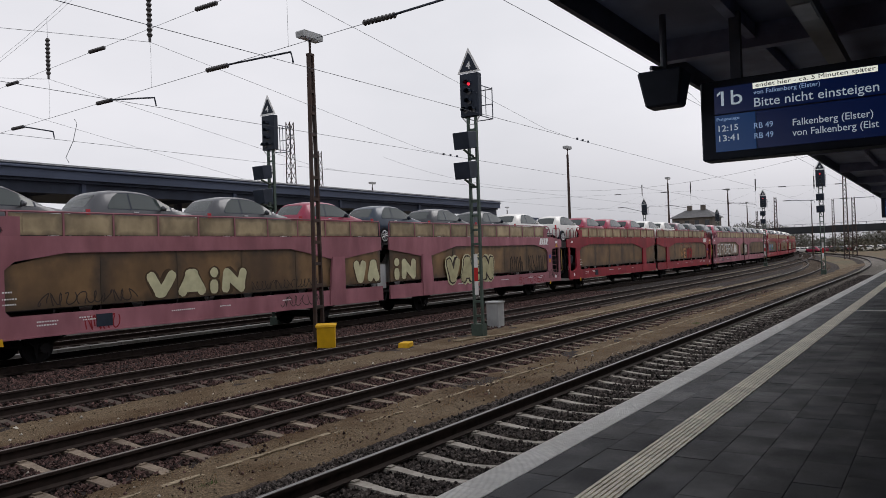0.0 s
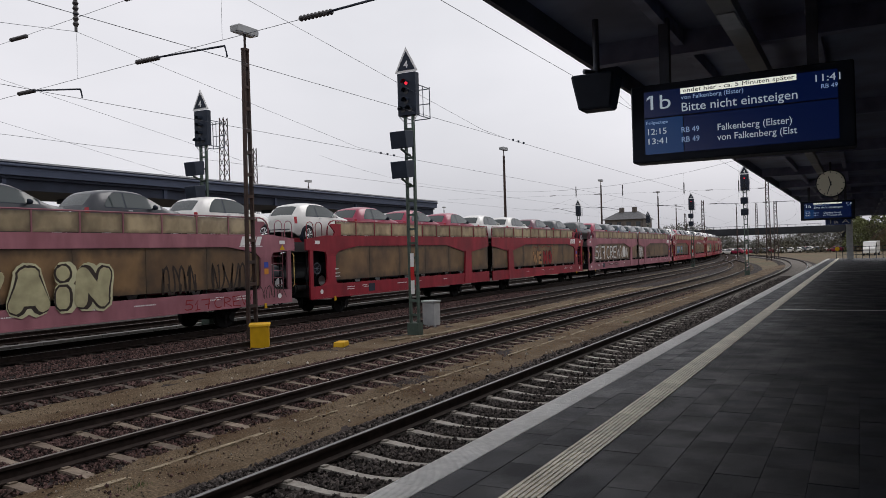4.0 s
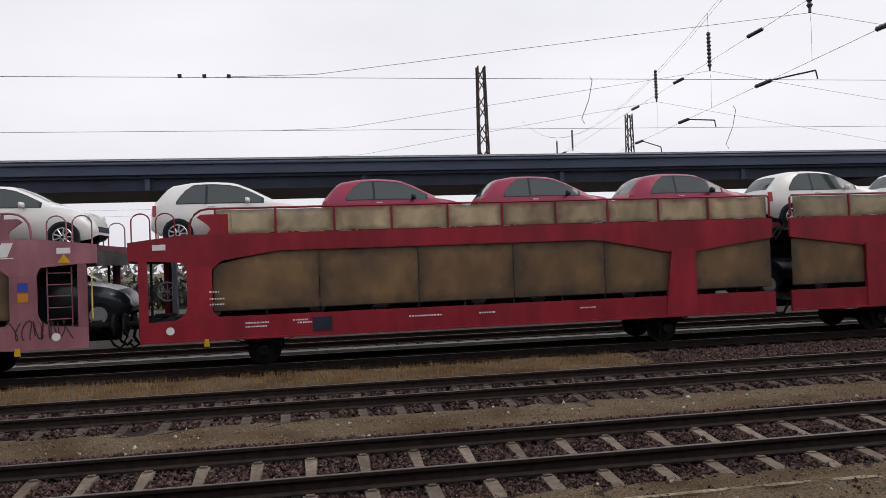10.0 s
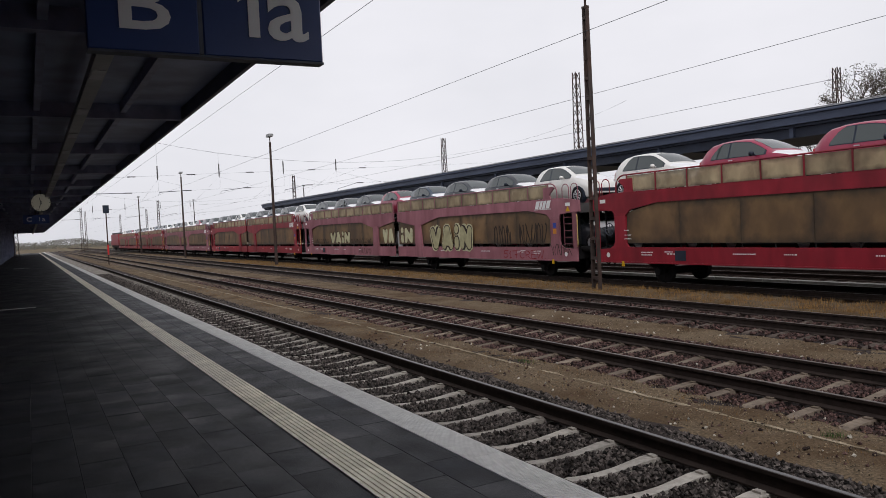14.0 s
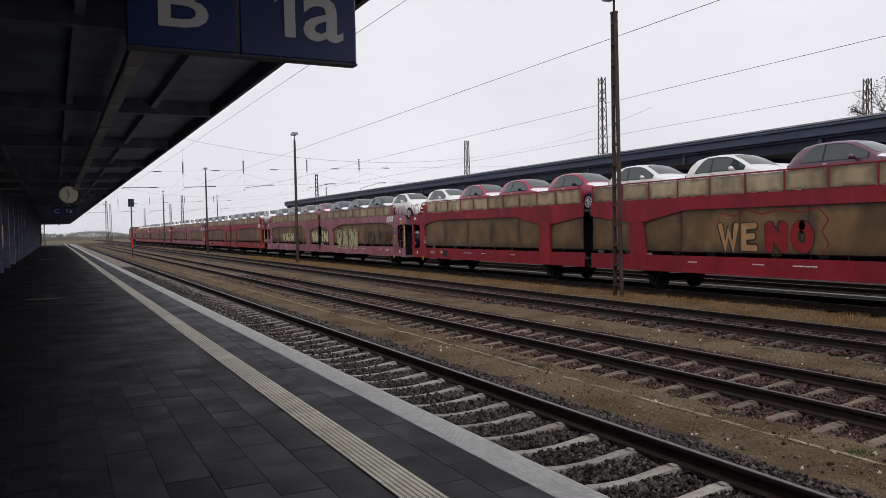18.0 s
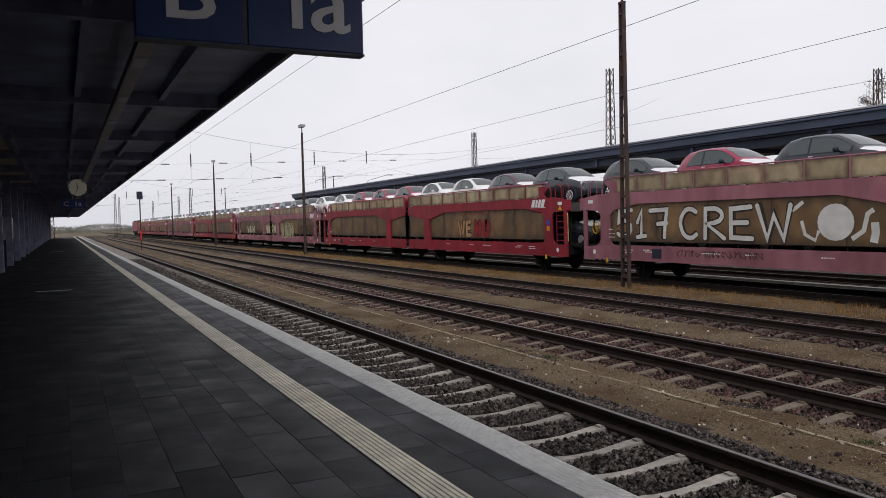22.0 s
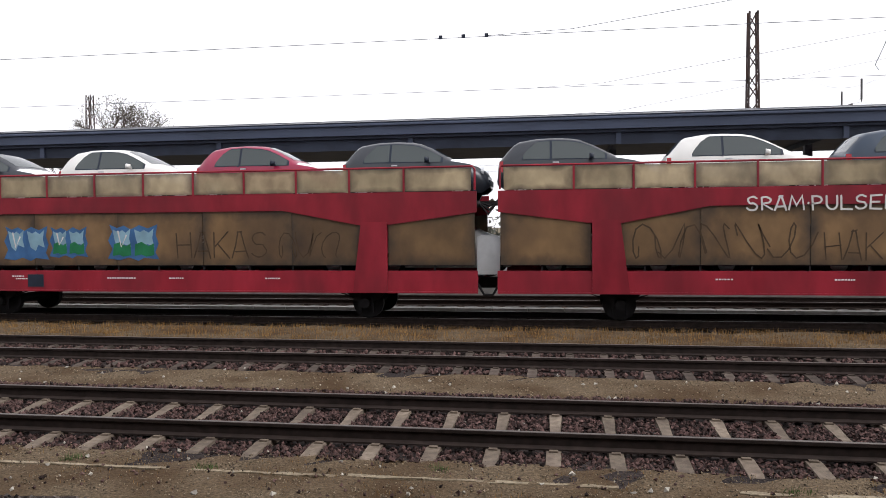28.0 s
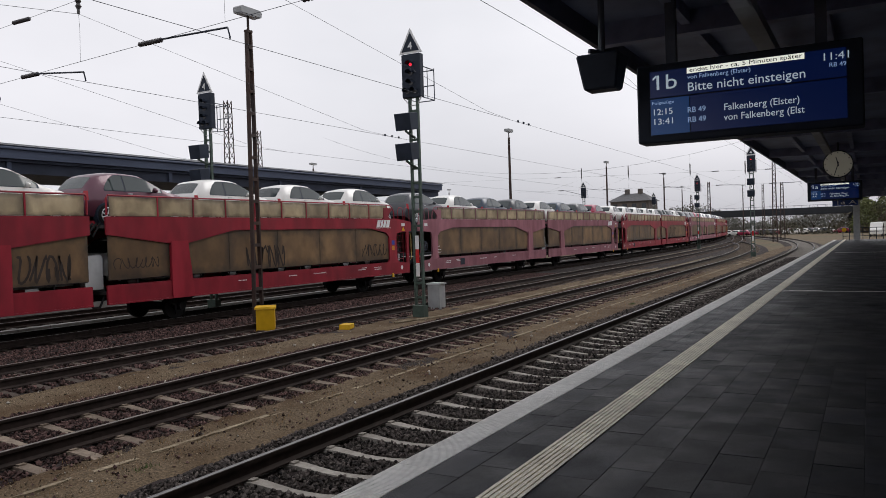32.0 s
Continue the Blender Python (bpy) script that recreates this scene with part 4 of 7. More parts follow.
for p in range(-5, 10):
    if p in (0, 1):
        continue
    bm = B()
    prism(bm, [(-0.26, 0.50 - RAIL), (0.26, 0.50 - RAIL), (0.26, 1.32 - RAIL), (0.20, 1.38 - RAIL), (-0.20, 1.38 - RAIL), (-0.26, 1.32 - RAIL)], -1.22, -1.19)
    part("joint_shield", bm, M["shield"], UNITS[p, 1], "pale grimy sheet that closes the joint")
for p in (1, 2, 3):
    for ch in UNITS[p, -1].children:
        if ch.name.startswith("brake_wheel"):
            ch.data = ch.data.copy()
            ch.data.materials[0] = M["yellow"]
            ch["label"] = "yellow spoked brake wheel"
for (p, sg), u in UNITS.items():
    ride(u, AB0 + PAIR * p + HALF, 0, RAIL)


# ---- the small cars on the train ----
def car_profile(x):
    top = np.interp(x, [0, 0.03, 0.06, 0.10, 0.25, 0.38, 0.50, 0.90, 1.3, 1.7, 1.9, 2.2, 2.45, 2.68, 2.85, 3.1, 3.30, 3.43, 3.51, 3.55],
                    [0.50, 0.83, 0.95, 1.01, 1.20, 1.335, 1.41, 1.474, 1.488, 1.465, 1.428, 1.305, 1.17, 1.035, 0.965, 0.905, 0.835, 0.75, 0.63, 0.48])
    bot = np.interp(x, [0, 0.2, 0.5, 3.1, 3.4, 3.55], [0.40, 0.26, 0.20, 0.20, 0.22, 0.34])
    wid = np.interp(x, [0, 0.08, 0.3, 0.8, 2.6, 3.1, 3.35, 3.5, 3.55], [0.56, 0.68, 0.77, 0.815, 0.815, 0.79, 0.71, 0.58, 0.46])
    return float(top), float(bot), float(wid)


def car_rings(grow=0.0):
    xs = [0, 0.03, 0.06, 0.10, 0.15, 0.20, 0.25, 0.32, 0.38, 0.50, 0.62, 0.72, 0.80, 0.90, 1.1, 1.18, 1.24, 1.4, 1.55, 1.7, 1.8, 1.9, 2.05, 2.2, 2.33, 2.45, 2.57, 2.68, 2.85, 3.1, 3.30, 3.43, 3.51, 3.55]
    rings = []
    for x in xs:
        top, bot, w = car_profile(x)
        belt = min(top - 0.02, 0.93)
        cab = max(0.0, top - belt)
        wr = w * (0.95 - 0.21 * min(1, cab / 0.55))
        half = [(0.0, top + grow), (wr * 0.48, top - 0.010 + grow), (wr * 0.80, top - 0.034 * min(1, 0.3 + cab / 0.4) + grow), (wr + grow, top - min(0.10, cab * 0.5 + 0.02)), (w * 0.955 + grow, belt), (w + grow, max(bot + 0.1, belt - 0.25)), (w * 0.98 + grow, bot + 0.08), (w * 0.9, bot)]
        rings.append((x, half))
    return rings


def car(colour, label):
    root = thing("small_car", label, "car", group="cars on the train")
    rings = car_rings()

    def sheet(pick, grow=0.0):
        bm = B()
        rr = car_rings(grow)
        for i in range(len(rr) - 1):
            for j in range(7):
                for s in (-1, 1):
                    if not pick(rr[i][0], rr[i + 1][0], j, s):
                        continue
                    q = [(rr[i][0], *rr[i][1][j]), (rr[i + 1][0], *rr[i + 1][1][j]), (rr[i + 1][0], *rr[i + 1][1][j + 1]), (rr[i][0], *rr[i][1][j + 1])]
                    bm.faces.new([bm.verts.new((x, s * y, z)) for x, y, z in q])
        bmesh.ops.remove_doubles(bm, verts=bm.verts[:], dist=1e-4)
        return bm

    bm = sheet(lambda a, b, j, s: True)
    for i in (0, -1):
        x, h = rings[i]
        vs = [bm.verts.new((x, y, z)) for y, z in h] + [bm.verts.new((x, -y, z)) for y, z in h[:0:-1]]
        bm.faces.new(vs)
    bmesh.ops.remove_doubles(bm, verts=bm.verts[:], dist=1e-4)
    part("body", bm, CAR[colour], root, smooth=True)
    part("windscreen", sheet(lambda a, b, j, s: 1.85 < a and b < 2.62 and j < 2, 0.006), M["glass"], root, smooth=True)
    part("rear_window", sheet(lambda a, b, j, s: 0.09 < a and b < 0.39 and j < 2, 0.006), M["glass"], root, smooth=True)
    def pane(x0, x1, s, grow=0.0):
        """Side glass under the roof's arch, leaning with the cabin."""
        bm = B()
        n = 10
        rows = []
        for i in range(n + 1):
            x = x0 + (x1 - x0) * i / n
            top, bot, w = car_profile(x)
            belt = min(top - 0.02, 0.93)
            cab = max(0.0, top - belt)
            wr = w * (0.95 - 0.21 * min(1, cab / 0.55))
            ze = top - min(0.10, cab * 0.5 + 0.02)
            f = min(1.0, max(0.02, (x - 0.58) / 0.34)) ** 0.5
            lo, hi = 0.07 - grow, max(0.11, 0.98 * f) + grow
            rows.append([bm.verts.new((x, s * (w * 0.955 + (wr - w * 0.955) * k + (0.005 if grow else 0.009)), belt + (ze - belt) * k)) for k in (lo, (lo + hi) / 2, hi)])
        for a, b in zip(rows, rows[1:]):
            for k in (0, 1):
                bm.faces.new((a[k], b[k], b[k + 1], a[k + 1]))
        return bm

    for s in (-1, 1):
        part("door_window", pane(1.26, 2.44, s), M["glass"], root, smooth=True)
        part("side_window", pane(0.61, 1.21, s), M["glass"], root, smooth=True)
        if s < 0:
            part("window_seal", pane(0.585, 2.49, s, 0.045), M["black"], root, "black seal round the side glass", smooth=True)
        part("pillar", sheet(lambda a, b, j, q, s=s: q == s and j == 3 and 1.17 < a and b < 1.25, 0.0065), M["black"], root, smooth=True)
        bm = B()
        disc(bm, (2.14, s * 0.90, 0.99), "x", 0.075, 0.09, 10, 0.055)
        tube(bm, [(2.14, s * 0.76, 0.95), (2.14, s * 0.86, 0.98)], 0.025, 5)
        part("mirror", bm, M["black"] if colour in ("dark", "navy", "red") else CAR[colour], root, smooth=True)
        bm = B()
        box(bm, 1.28, 1.42, min(s * 0.815, s * 0.835), max(s * 0.815, s * 0.835), 0.86, 0.89)
        part("door_handle", bm, M["rim"], root)
        part("tail_light", sheet(lambda a, b, j, q, s=s: q == s and j == 4 and 0.05 < a and b < 0.16, 0.008), M["lamp_red"], root, smooth=True)
        bm = B()
        disc(bm, (3.36, s * 0.56, 0.72), "x", 0.10, 0.14, 12)
        part("headlight", bm, M["clear"], root)
        for x in (0.62, 2.92):
            bm = B()
            disc(bm, (x, s * 0.735, 0.30), "y", 0.33, 0.175, 22)
            part("wheel_arch", bm, M["black"], root)
            bm = B()
            disc(bm, (x, s * 0.74, 0.29), "y", 0.285, 0.20, 22)
            w = part("wheel", bm, M["tyre"], root)
            bm = B()
            for k in range(9):
                a = 2 * math.pi * k / 9
                tube(bm, [(x + 0.03 * math.cos(a), s * 0.846, 0.29 + 0.03 * math.sin(a)), (x + 0.19 * math.cos(a), s * 0.846, 0.29 + 0.19 * math.sin(a))], 0.018, 4)
            ring = [(x + 0.195 * math.cos(t), s * 0.845, 0.29 + 0.195 * math.sin(t)) for t in [2 * math.pi * q / 16 for q in range(17)]]
            tube(bm, ring, 0.014, 4)
            part("rim", bm, M["rim"], w)
    part("bonnet_film", sheet(lambda a, b, j, s: 2.6 < a and b < 3.40 and j < 3, 0.005), M["film"], root, "white protective film on the bonnet", smooth=True)
    bm = B()
    box(bm, -0.010, 0.010, -0.5, 0.5, 0.47, 0.50)
    box(bm, 3.53, 3.562, -0.42, 0.42, 0.40, 0.52)
    part("bumper", bm, M["black"], root)
    return root


def simple_car(colour, label, rims):
    """A plainer copy of the same car for the lower deck and the far wagons."""
    root = thing("small_car", label, "car", group="cars on the train")
    full = car_templates[colour]
    seen = set()
    for ch in full.children:
        kind = ch.name.split(".")[0]
        if kind in ("body", "windscreen", "rear_window", "door_window", "side_window", "bonnet_film"):
            o = new(kind, ch.data)
            o.parent = root
    for x in (0.62, 2.92):
        for s in (-1, 1):
            bm = B()
            disc(bm, (x, s * 0.74, 0.29), "y", 0.285, 0.20, 18)
            w = part("wheel", bm, M["tyre"], root)
            if rims:
                bm = B()
                disc(bm, (x, s * 0.842, 0.29), "y", 0.19, 0.012, 14)
                part("rim", bm, M["rim"], w)
    return root


CARLABEL = {"white": "small white three-door car with rounded roof on the upper deck", "red": "small coral-red three-door car with rounded roof", "grey": "small grey three-door car with rounded roof", "dark": "small dark grey three-door car with rounded roof", "navy": "small navy-blue three-door car with rounded roof", "plum": "small plum-coloured three-door car with rounded roof"}
W, R, G, D, N, P = "white", "red", "grey", "dark", "navy", "plum"
LOAD = {
    -5: (W, W, G, G, R, W, G, D), -4: (G, G, W, W, N, G, G, W), -3: (W, G, D, W, W, R, G, G), -2: (D, G, W, G, G, N, G, W),
    -1: (G, G, G, R, N, D, D, W), 0: (W, R, R, R, W, W, P, D), 1: (D, R, D, N, G, G, D, N), 2: (D, W, R, D, D, W, N, W),
    3: (D, W, W, W, P, W, W, W), 4: (G, W, N, D, W, N, D, R), 5: (W, W, W, W, W, D, G, W), 6: (D, G, G, R, R, W, W, G),
    7: (W, G, D, D, W, W, G, R), 8: (G, W, W, R, R, G, D, D), 9: (W, W, G, G, D, W, R, W)}
car_templates = {}


simple_templates = {}
spare = {}


def place_car(c, s0, deck, simple=False, rims=False):
    """One more car of that colour on a deck; the first one of a kind is the pattern for the rest."""
    if c not in car_templates:
        car_templates[c] = car(c, CARLABEL[c])
        spare[c] = car_templates[c]
    if simple:
        if (c, rims) not in simple_templates:
            ob = simple_templates[c, rims] = simple_car(c, CARLABEL[c], rims)
        else:
            ob = copy_thing(simple_templates[c, rims], Matrix.Identity(4))
    elif c in spare:
        ob = spare.pop(c)
    else:
        ob = copy_thing(car_templates[c], Matrix.Identity(4))
    return ride(ob, s0, 0.0, RAIL + deck)


for p in sorted(LOAD, key=lambda q: abs(q - 1)):
    for k, c in enumerate(LOAD[p]):
        place_car(c, AB0 + PAIR * p + 0.62 + 3.74 * k, 2.70, not -2 <= p <= 4)
# end cars get dark bodies to stand for the shade on the lower deck
LOWER = (D, N, D, W, W, D, R, D)
for p in (-1, 0, 1, 2, 3):
    for k in range(8):
        place_car(D if p == 0 and k in (3, 4) else LOWER[k], AB0 + PAIR * p + 1.30 + 3.74 * k, 0.98, True, True)


def motions():
    """The train runs at an even speed along track 4; long things take their heading from the track."""
    for ob, s0, yo, zo in moving:
        rows = []
        for t in (0, 4, 8, 12, 16, 20, 24, 28, 32):
            x, y, a = on_track(T4, s0 - SPEED * t)
            rows.append((t, Matrix.Translation((x, y + yo, zo)) @ Matrix.Rotation(a, 4, "Z")))
        walk(ob, rows)


# ---- lamp masts, signals and lineside things ----
def lamp_mast(m, h, label, legs=True):
    """A mast of two braced steel channels with a flat lantern on top."""
    root = thing("lamp_mast", label, "lamp post", m, group="lamp masts beside the tracks")
    if legs:
        for s in (-1, 1):
            bm = B()
            pts = [(s * 0.13, 0), (s * 0.18, 0), (s * 0.095, h - 0.55), (s * 0.045, h - 0.55)]
            prism(bm, pts, -0.06, 0.06)
            part("leg", bm, M["lattice"], root)
        k = 0.35
        while k < h - 0.7:
            w = 0.16 - 0.09 * k / h
            bm = B()
            box(bm, -w, w, -0.066, 0.066, k, k + 0.09)
            part("batten", bm, M["lattice"], root)
            k += 0.62
        bm = B()
        box(bm, -0.10, 0.10, -0.07, 0.07, h - 0.60, h - 0.53)
        part("head_plate", bm, M["lattice"], root)
    else:
        bm = B()
        tube(bm, [(0, 0, 0), (0, 0, h - 0.5)], [0.12, 0.075], 10)
        part("pole", bm, M["lattice"], root)
    bm = B()
    tube(bm, [(0, 0, h - 0.55), (0, 0, h - 0.12)], 0.035, 8)
    part("stub", bm, M["lattice"], root)
    bm = B()
    prism(bm, [(-0.40, h - 0.12), (0.40, h - 0.12), (0.42, h + 0.02), (0.36, h + 0.07), (-0.36, h + 0.07), (-0.42, h + 0.02)], -0.15, 0.15)
    lan = part("lantern", bm, M["grey"], root, "flat grey lantern housing")
    bm = B()
    box(bm, -0.36, 0.36, -0.12, 0.12, h - 0.14, h - 0.122)
    part("lens", bm, M["clear"], lan)
    return root


GLASS_OFF = mat("signal_lens_dark", (0.02, 0.02, 0.025), 0.2)
RED_ON = mat("red_signal_light", (0.6, 0.02, 0.03), 0.3, emit=(1.0, 0.03, 0.06), estr=0.9)


def signal(m, h, lower, lit, label, post=True, scale=1.0):
    """A colour-light signal that faces -x: post, black screen with hoods, triangular sign, cage and lower screens."""
    root = thing("railway_signal", label, "railway signal", m, group="light signals")
    zb = h - 2.05       # foot of the screen
    for s in (-1, 1):
        bm = B()
        box(bm, -0.05, 0.05, s * 0.13 - 0.03, s * 0.13 + 0.03, 0, zb + 0.1)
        part("post_leg", bm, M["green"], root)
    k = 0.5
    while k < zb:
        bm = B()
        box(bm, -0.02, 0.02, -0.10, 0.10, k, k + 0.07)
        part("rung", bm, M["green"], root)
        k += 0.42
    bm = B()
    box(bm, -0.13, 0.13, -0.19, 0.19, -0.15, 0.30)
    part("foot", bm, M["green"], root)
    bm = B()
    prism(bm, [(-0.12, zb + 0.1), (-0.12, zb + 1.36), (0.10, zb + 1.36), (0.10, zb + 0.1)], -0.31, 0.31)
    scr = part("screen", bm, M["black"], root, "matt black signal screen", bevel=0.015)
    for i, (yy, zz) in enumerate(((0.0, 1.05), (0.0, 0.80), (0.0, 0.52), (0.12, 0.27), (-0.12, 0.27))):
        bm = B()
        disc(bm, (-0.125, yy, zb + zz), "x", 0.075 if i else 0.05, 0.02, 14)
        part("lens", bm, RED_ON if (i == 0 and lit) else GLASS_OFF, scr, "glowing red lens" if (i == 0 and lit) else "")
        bm = B()
        arc = [(math.cos(a), math.sin(a)) for a in [math.pi * q / 6 for q in range(7)]]
        for (c0, s0), (c1, s1) in zip(arc, arc[1:]):
            vs = [bm.verts.new(p) for p in ((-0.12, yy + 0.1 * c0, zb + zz + 0.1 * s0), (-0.30, yy + 0.1 * c0, zb + zz + 0.1 * s0), (-0.30, yy + 0.1 * c1, zb + zz + 0.1 * s1), (-0.12, yy + 0.1 * c1, zb + zz + 0.1 * s1))]
            bm.faces.new(vs)
        bmesh.ops.remove_doubles(bm, verts=bm.verts[:], dist=1e-4)
        bmesh.ops.solidify(bm, geom=bm.faces[:], thickness=0.006)
        part("hood", bm, M["black"], scr)
    # triangular speed board
    for nm, mt, g, x0, x1 in (("triangle_border", M["white"], 0.0, -0.10, -0.07), ("triangle_face", M["black"], 0.075, -0.112, -0.102)):
        bm = B()
        b, t = zb + 1.38, zb + 2.12
        tri = [(-0.39 + g * 1.25, b + g * 0.75), (0.39 - g * 1.25, b + g * 0.75), (0, t - g * 1.8)]
        va = [bm.verts.new((x0, y, z)) for y, z in tri]
        vb = [bm.verts.new((x1, y, z)) for y, z in tri]
        bm.faces.new(va)
        bm.faces.new(vb[::-1])
        for i in range(3):
            bm.faces.new((va[i], vb[i], vb[(i + 1) % 3], va[(i + 1) % 3]))
        part(nm, bm, mt, root)
    me = text_mesh("4", 0.30, 0.003, "CENTER", 0.006)
    o = part("digit", me, M["white"], root, "white digit 4")
    o.matrix_basis = Matrix.Translation((-0.118, 0, zb + 1.49)) @ Matrix(((0, 0, -1, 0), (-1, 0, 0, 0), (0, 1, 0, 0), (0, 0, 0, 1)))
    # cage behind the screen
    bm = B()
    for yy in (-0.28, 0.28):
        for zz in (zb + 0.1, zb + 1.0):
            tube(bm, [(0.1, yy, zz), (0.75, yy, zz)], 0.016, 5)
        tube(bm, [(0.75, yy, zb + 0.1), (0.75, yy, zb + 1.05)], 0.016, 5)
        tube(bm, [(0.35, yy, zb + 0.1), (0.35, yy, zb + 1.0)], 0.012, 5)
    for zz in (zb + 0.1, zb + 0.55, zb + 1.0):
        tube(bm, [(0.75, -0.28, zz), (0.75, 0.28, zz)], 0.016, 5)
    part("cage", bm, M["steel"], root, "thin steel service cage")
    bm = B()
    tube(bm, [(-0.05, -0.3, zb + 0.1), (0.0, -0.12, zb - 0.12), (0.0, 0.12, zb - 0.12), (-0.05, 0.3, zb + 0.1)], 0.018, 5)
    part("bracket", bm, M["white"], root)
    for z in lower:
        bm = B()
        prism(bm, [(-0.62, z - 0.02), (-0.22, z + 0.04), (-0.22, z + 0.50), (-0.30, z + 0.52), (-0.70, z + 0.46)], -0.26, 0.26)
        s2 = part("lower_screen", bm, M["black"], root, "black hooded indicator box", bevel=0.012)
        bm = B()
        tube(bm, [(-0.5, 0, z - 0.02), (-0.2, 0, z - 0.12), (0.0, 0, z - 0.16)], 0.035, 6)
        part("arm", bm, M["green"], root)
    bm = B()
    for z0, z1, c in ((1.15, 1.55, 0), (1.95, 2.35, 0)):
        box(bm, -0.075, -0.06, -0.06, 0.06, z0, z1)
    part("mast_plate", bm, M["white"], root)
    bm = B()
    box(bm, -0.075, -0.06, -0.06, 0.06, 1.55, 1.95)
    part("mast_plate", bm, M["redpaint"], root, "red middle field of the mast plate")
    return root


lamp_mast(pose(16.25, 15.07, -0.75), 8.85, "tall lamp mast of rusty braced steel channels with flat lantern")
lamp_mast(pose(-18.6, 15.55, -0.68), 9.35, "tall lamp mast of rusty braced steel channels with flat lantern")
for x, y, h in ((-53, 15.4, 9.25), (-88.5, 15.4, 9.6), (-126, 15.4, 9.0)):
    lamp_mast(pose(x, y, -0.72), h, "slender dark steel lamp post with flat lantern beside the train", False)
for x, y, h in ((47.25, 20.98, 9.4), (74.8, 22.7, 9.3), (95, 21.7, 9.2), (131, 27, 9.4), (150, 20, 10), (-160, 30, 10), (-120, 40, 10), (60, 48, 10), (110, 60, 10)):
    lamp_mast(pose(x, y, -0.8), h, "slender dark steel lamp post with flat lantern in the yard", False)
signal(pose(19.14, 11.44, -0.72), 8.33, (5.38, 4.52), True, "light signal with red light on a green lattice post")
signal(pose(19.74, 20.42, -0.72), 8.35, (5.30, 4.45), False, "unlit light signal on a green lattice post behind the train")
signal(pose(63.5, 7.75, -0.72), 8.5, (5.5, 4.6), True, "distant light signal with red light on a post between tracks")
signal(pose(91.6, 17.1, -0.72), 8.5, (5.6, 4.7), True, "distant light signal with red light beside the train")
signal(pose(90.4, 30.4, -0.72), 8.4, (), False, "distant unlit light signal beyond the train")
signal(pose(128, 31, -0.72), 8.4, (), False, "distant unlit light signal beyond the train")

# low signal post beyond the platform end
post = thing("signal_post", "thin white and red marker post between tracks", "marker post", pose(-83.7, 7.1, -0.75))
bm = B()
tube(bm, [(0, 0, 0), (0, 0, 5.6)], 0.06, 8)
part("pole", bm, M["lattice"], post)
bm = B()
box(bm, -0.1, 0.12, -0.28, 0.28, 5.2, 6.0)
part("screen", bm, M["black"], post)
bm = B()
box(bm, 0.07, 0.09, -0.08, 0.08, 1.0, 2.0)
part("plate", bm, M["redpaint"], post)

# yellow box and switch cover
ybox = thing("utility_box", "yellow plastic utility box at the foot of the lamp mast", "utility box", pose(15.38, 14.0, -0.78, 0, 0, 40))
bm = B()
box(bm, -0.34, 0.34, -0.24, 0.24, 0.02, 0.60)
part("body", bm, M["yellow"], ybox, bevel=0.012)
bm = B()
prism(bm, [(-0.37, 0.60), (0.37, 0.60), (0.35, 0.65), (-0.35, 0.65)], -0.27, 0.27)
part("lid", bm, M["yellow"], ybox)
bm = B()
box(bm, -0.2, 0.2, -0.12, 0.12, -0.1, 0.05)
part("foot", bm, M["steel"], ybox)
cov = thing("cable_cover", "low yellow cable junction cover on the ground", "cable cover", pose(16.2, 11.95, -0.77, 0, 0, 20))
bm = B()
prism(bm, [(-0.26, 0), (0.26, 0), (0.22, 0.13), (-0.22, 0.13)], -0.14, 0.14)
part("shell", bm, M["yellow"], cov, bevel=0.01)
bm = B()
tube(bm, [(0.2, 0.1, 0.04), (0.6, 0.3, 0.03), (1.0, 0.2, 0.03), (1.6, 0.5, 0.02)], 0.02, 6)
part("cable", bm, M["black"], cov)
cabn = thing("relay_cabinet", "grey metal relay cabinet beside the signal post", "cabinet", pose(21.62, 12.30, -0.78))
bm = B()
box(bm, -0.2, 0.2, -0.22, 0.22, 0, 0.80)
part("body", bm, M["grey"], cabn, bevel=0.01)
bm = B()
box(bm, -0.207, -0.2, -0.18, 0.18, 0.08, 0.74)
part("door", bm, M["grey"], cabn)
bm = B()
prism(bm, [(-0.24, 0.80), (0.24, 0.80), (0.22, 0.85), (-0.22, 0.85)], -0.25, 0.25)
part("cap", bm, M["grey"], cabn)


# half-buried kerb line and cable tubes in the sand
M["oldkerb"] = mat("old_kerb", (0.30, 0.25, 0.175), 0.95, var=0.35, scale=24, grime=0.8, gscale=2.5, dark=(0.13, 0.095, 0.06), bump=0.8, bscale=45, own=True)
rng = random.Random(5)
kerbs = tagged(thing("old_kerb_line", "half-buried pale kerb line in the sand between tracks", "kerb"), kind="structure")
s = -60.0
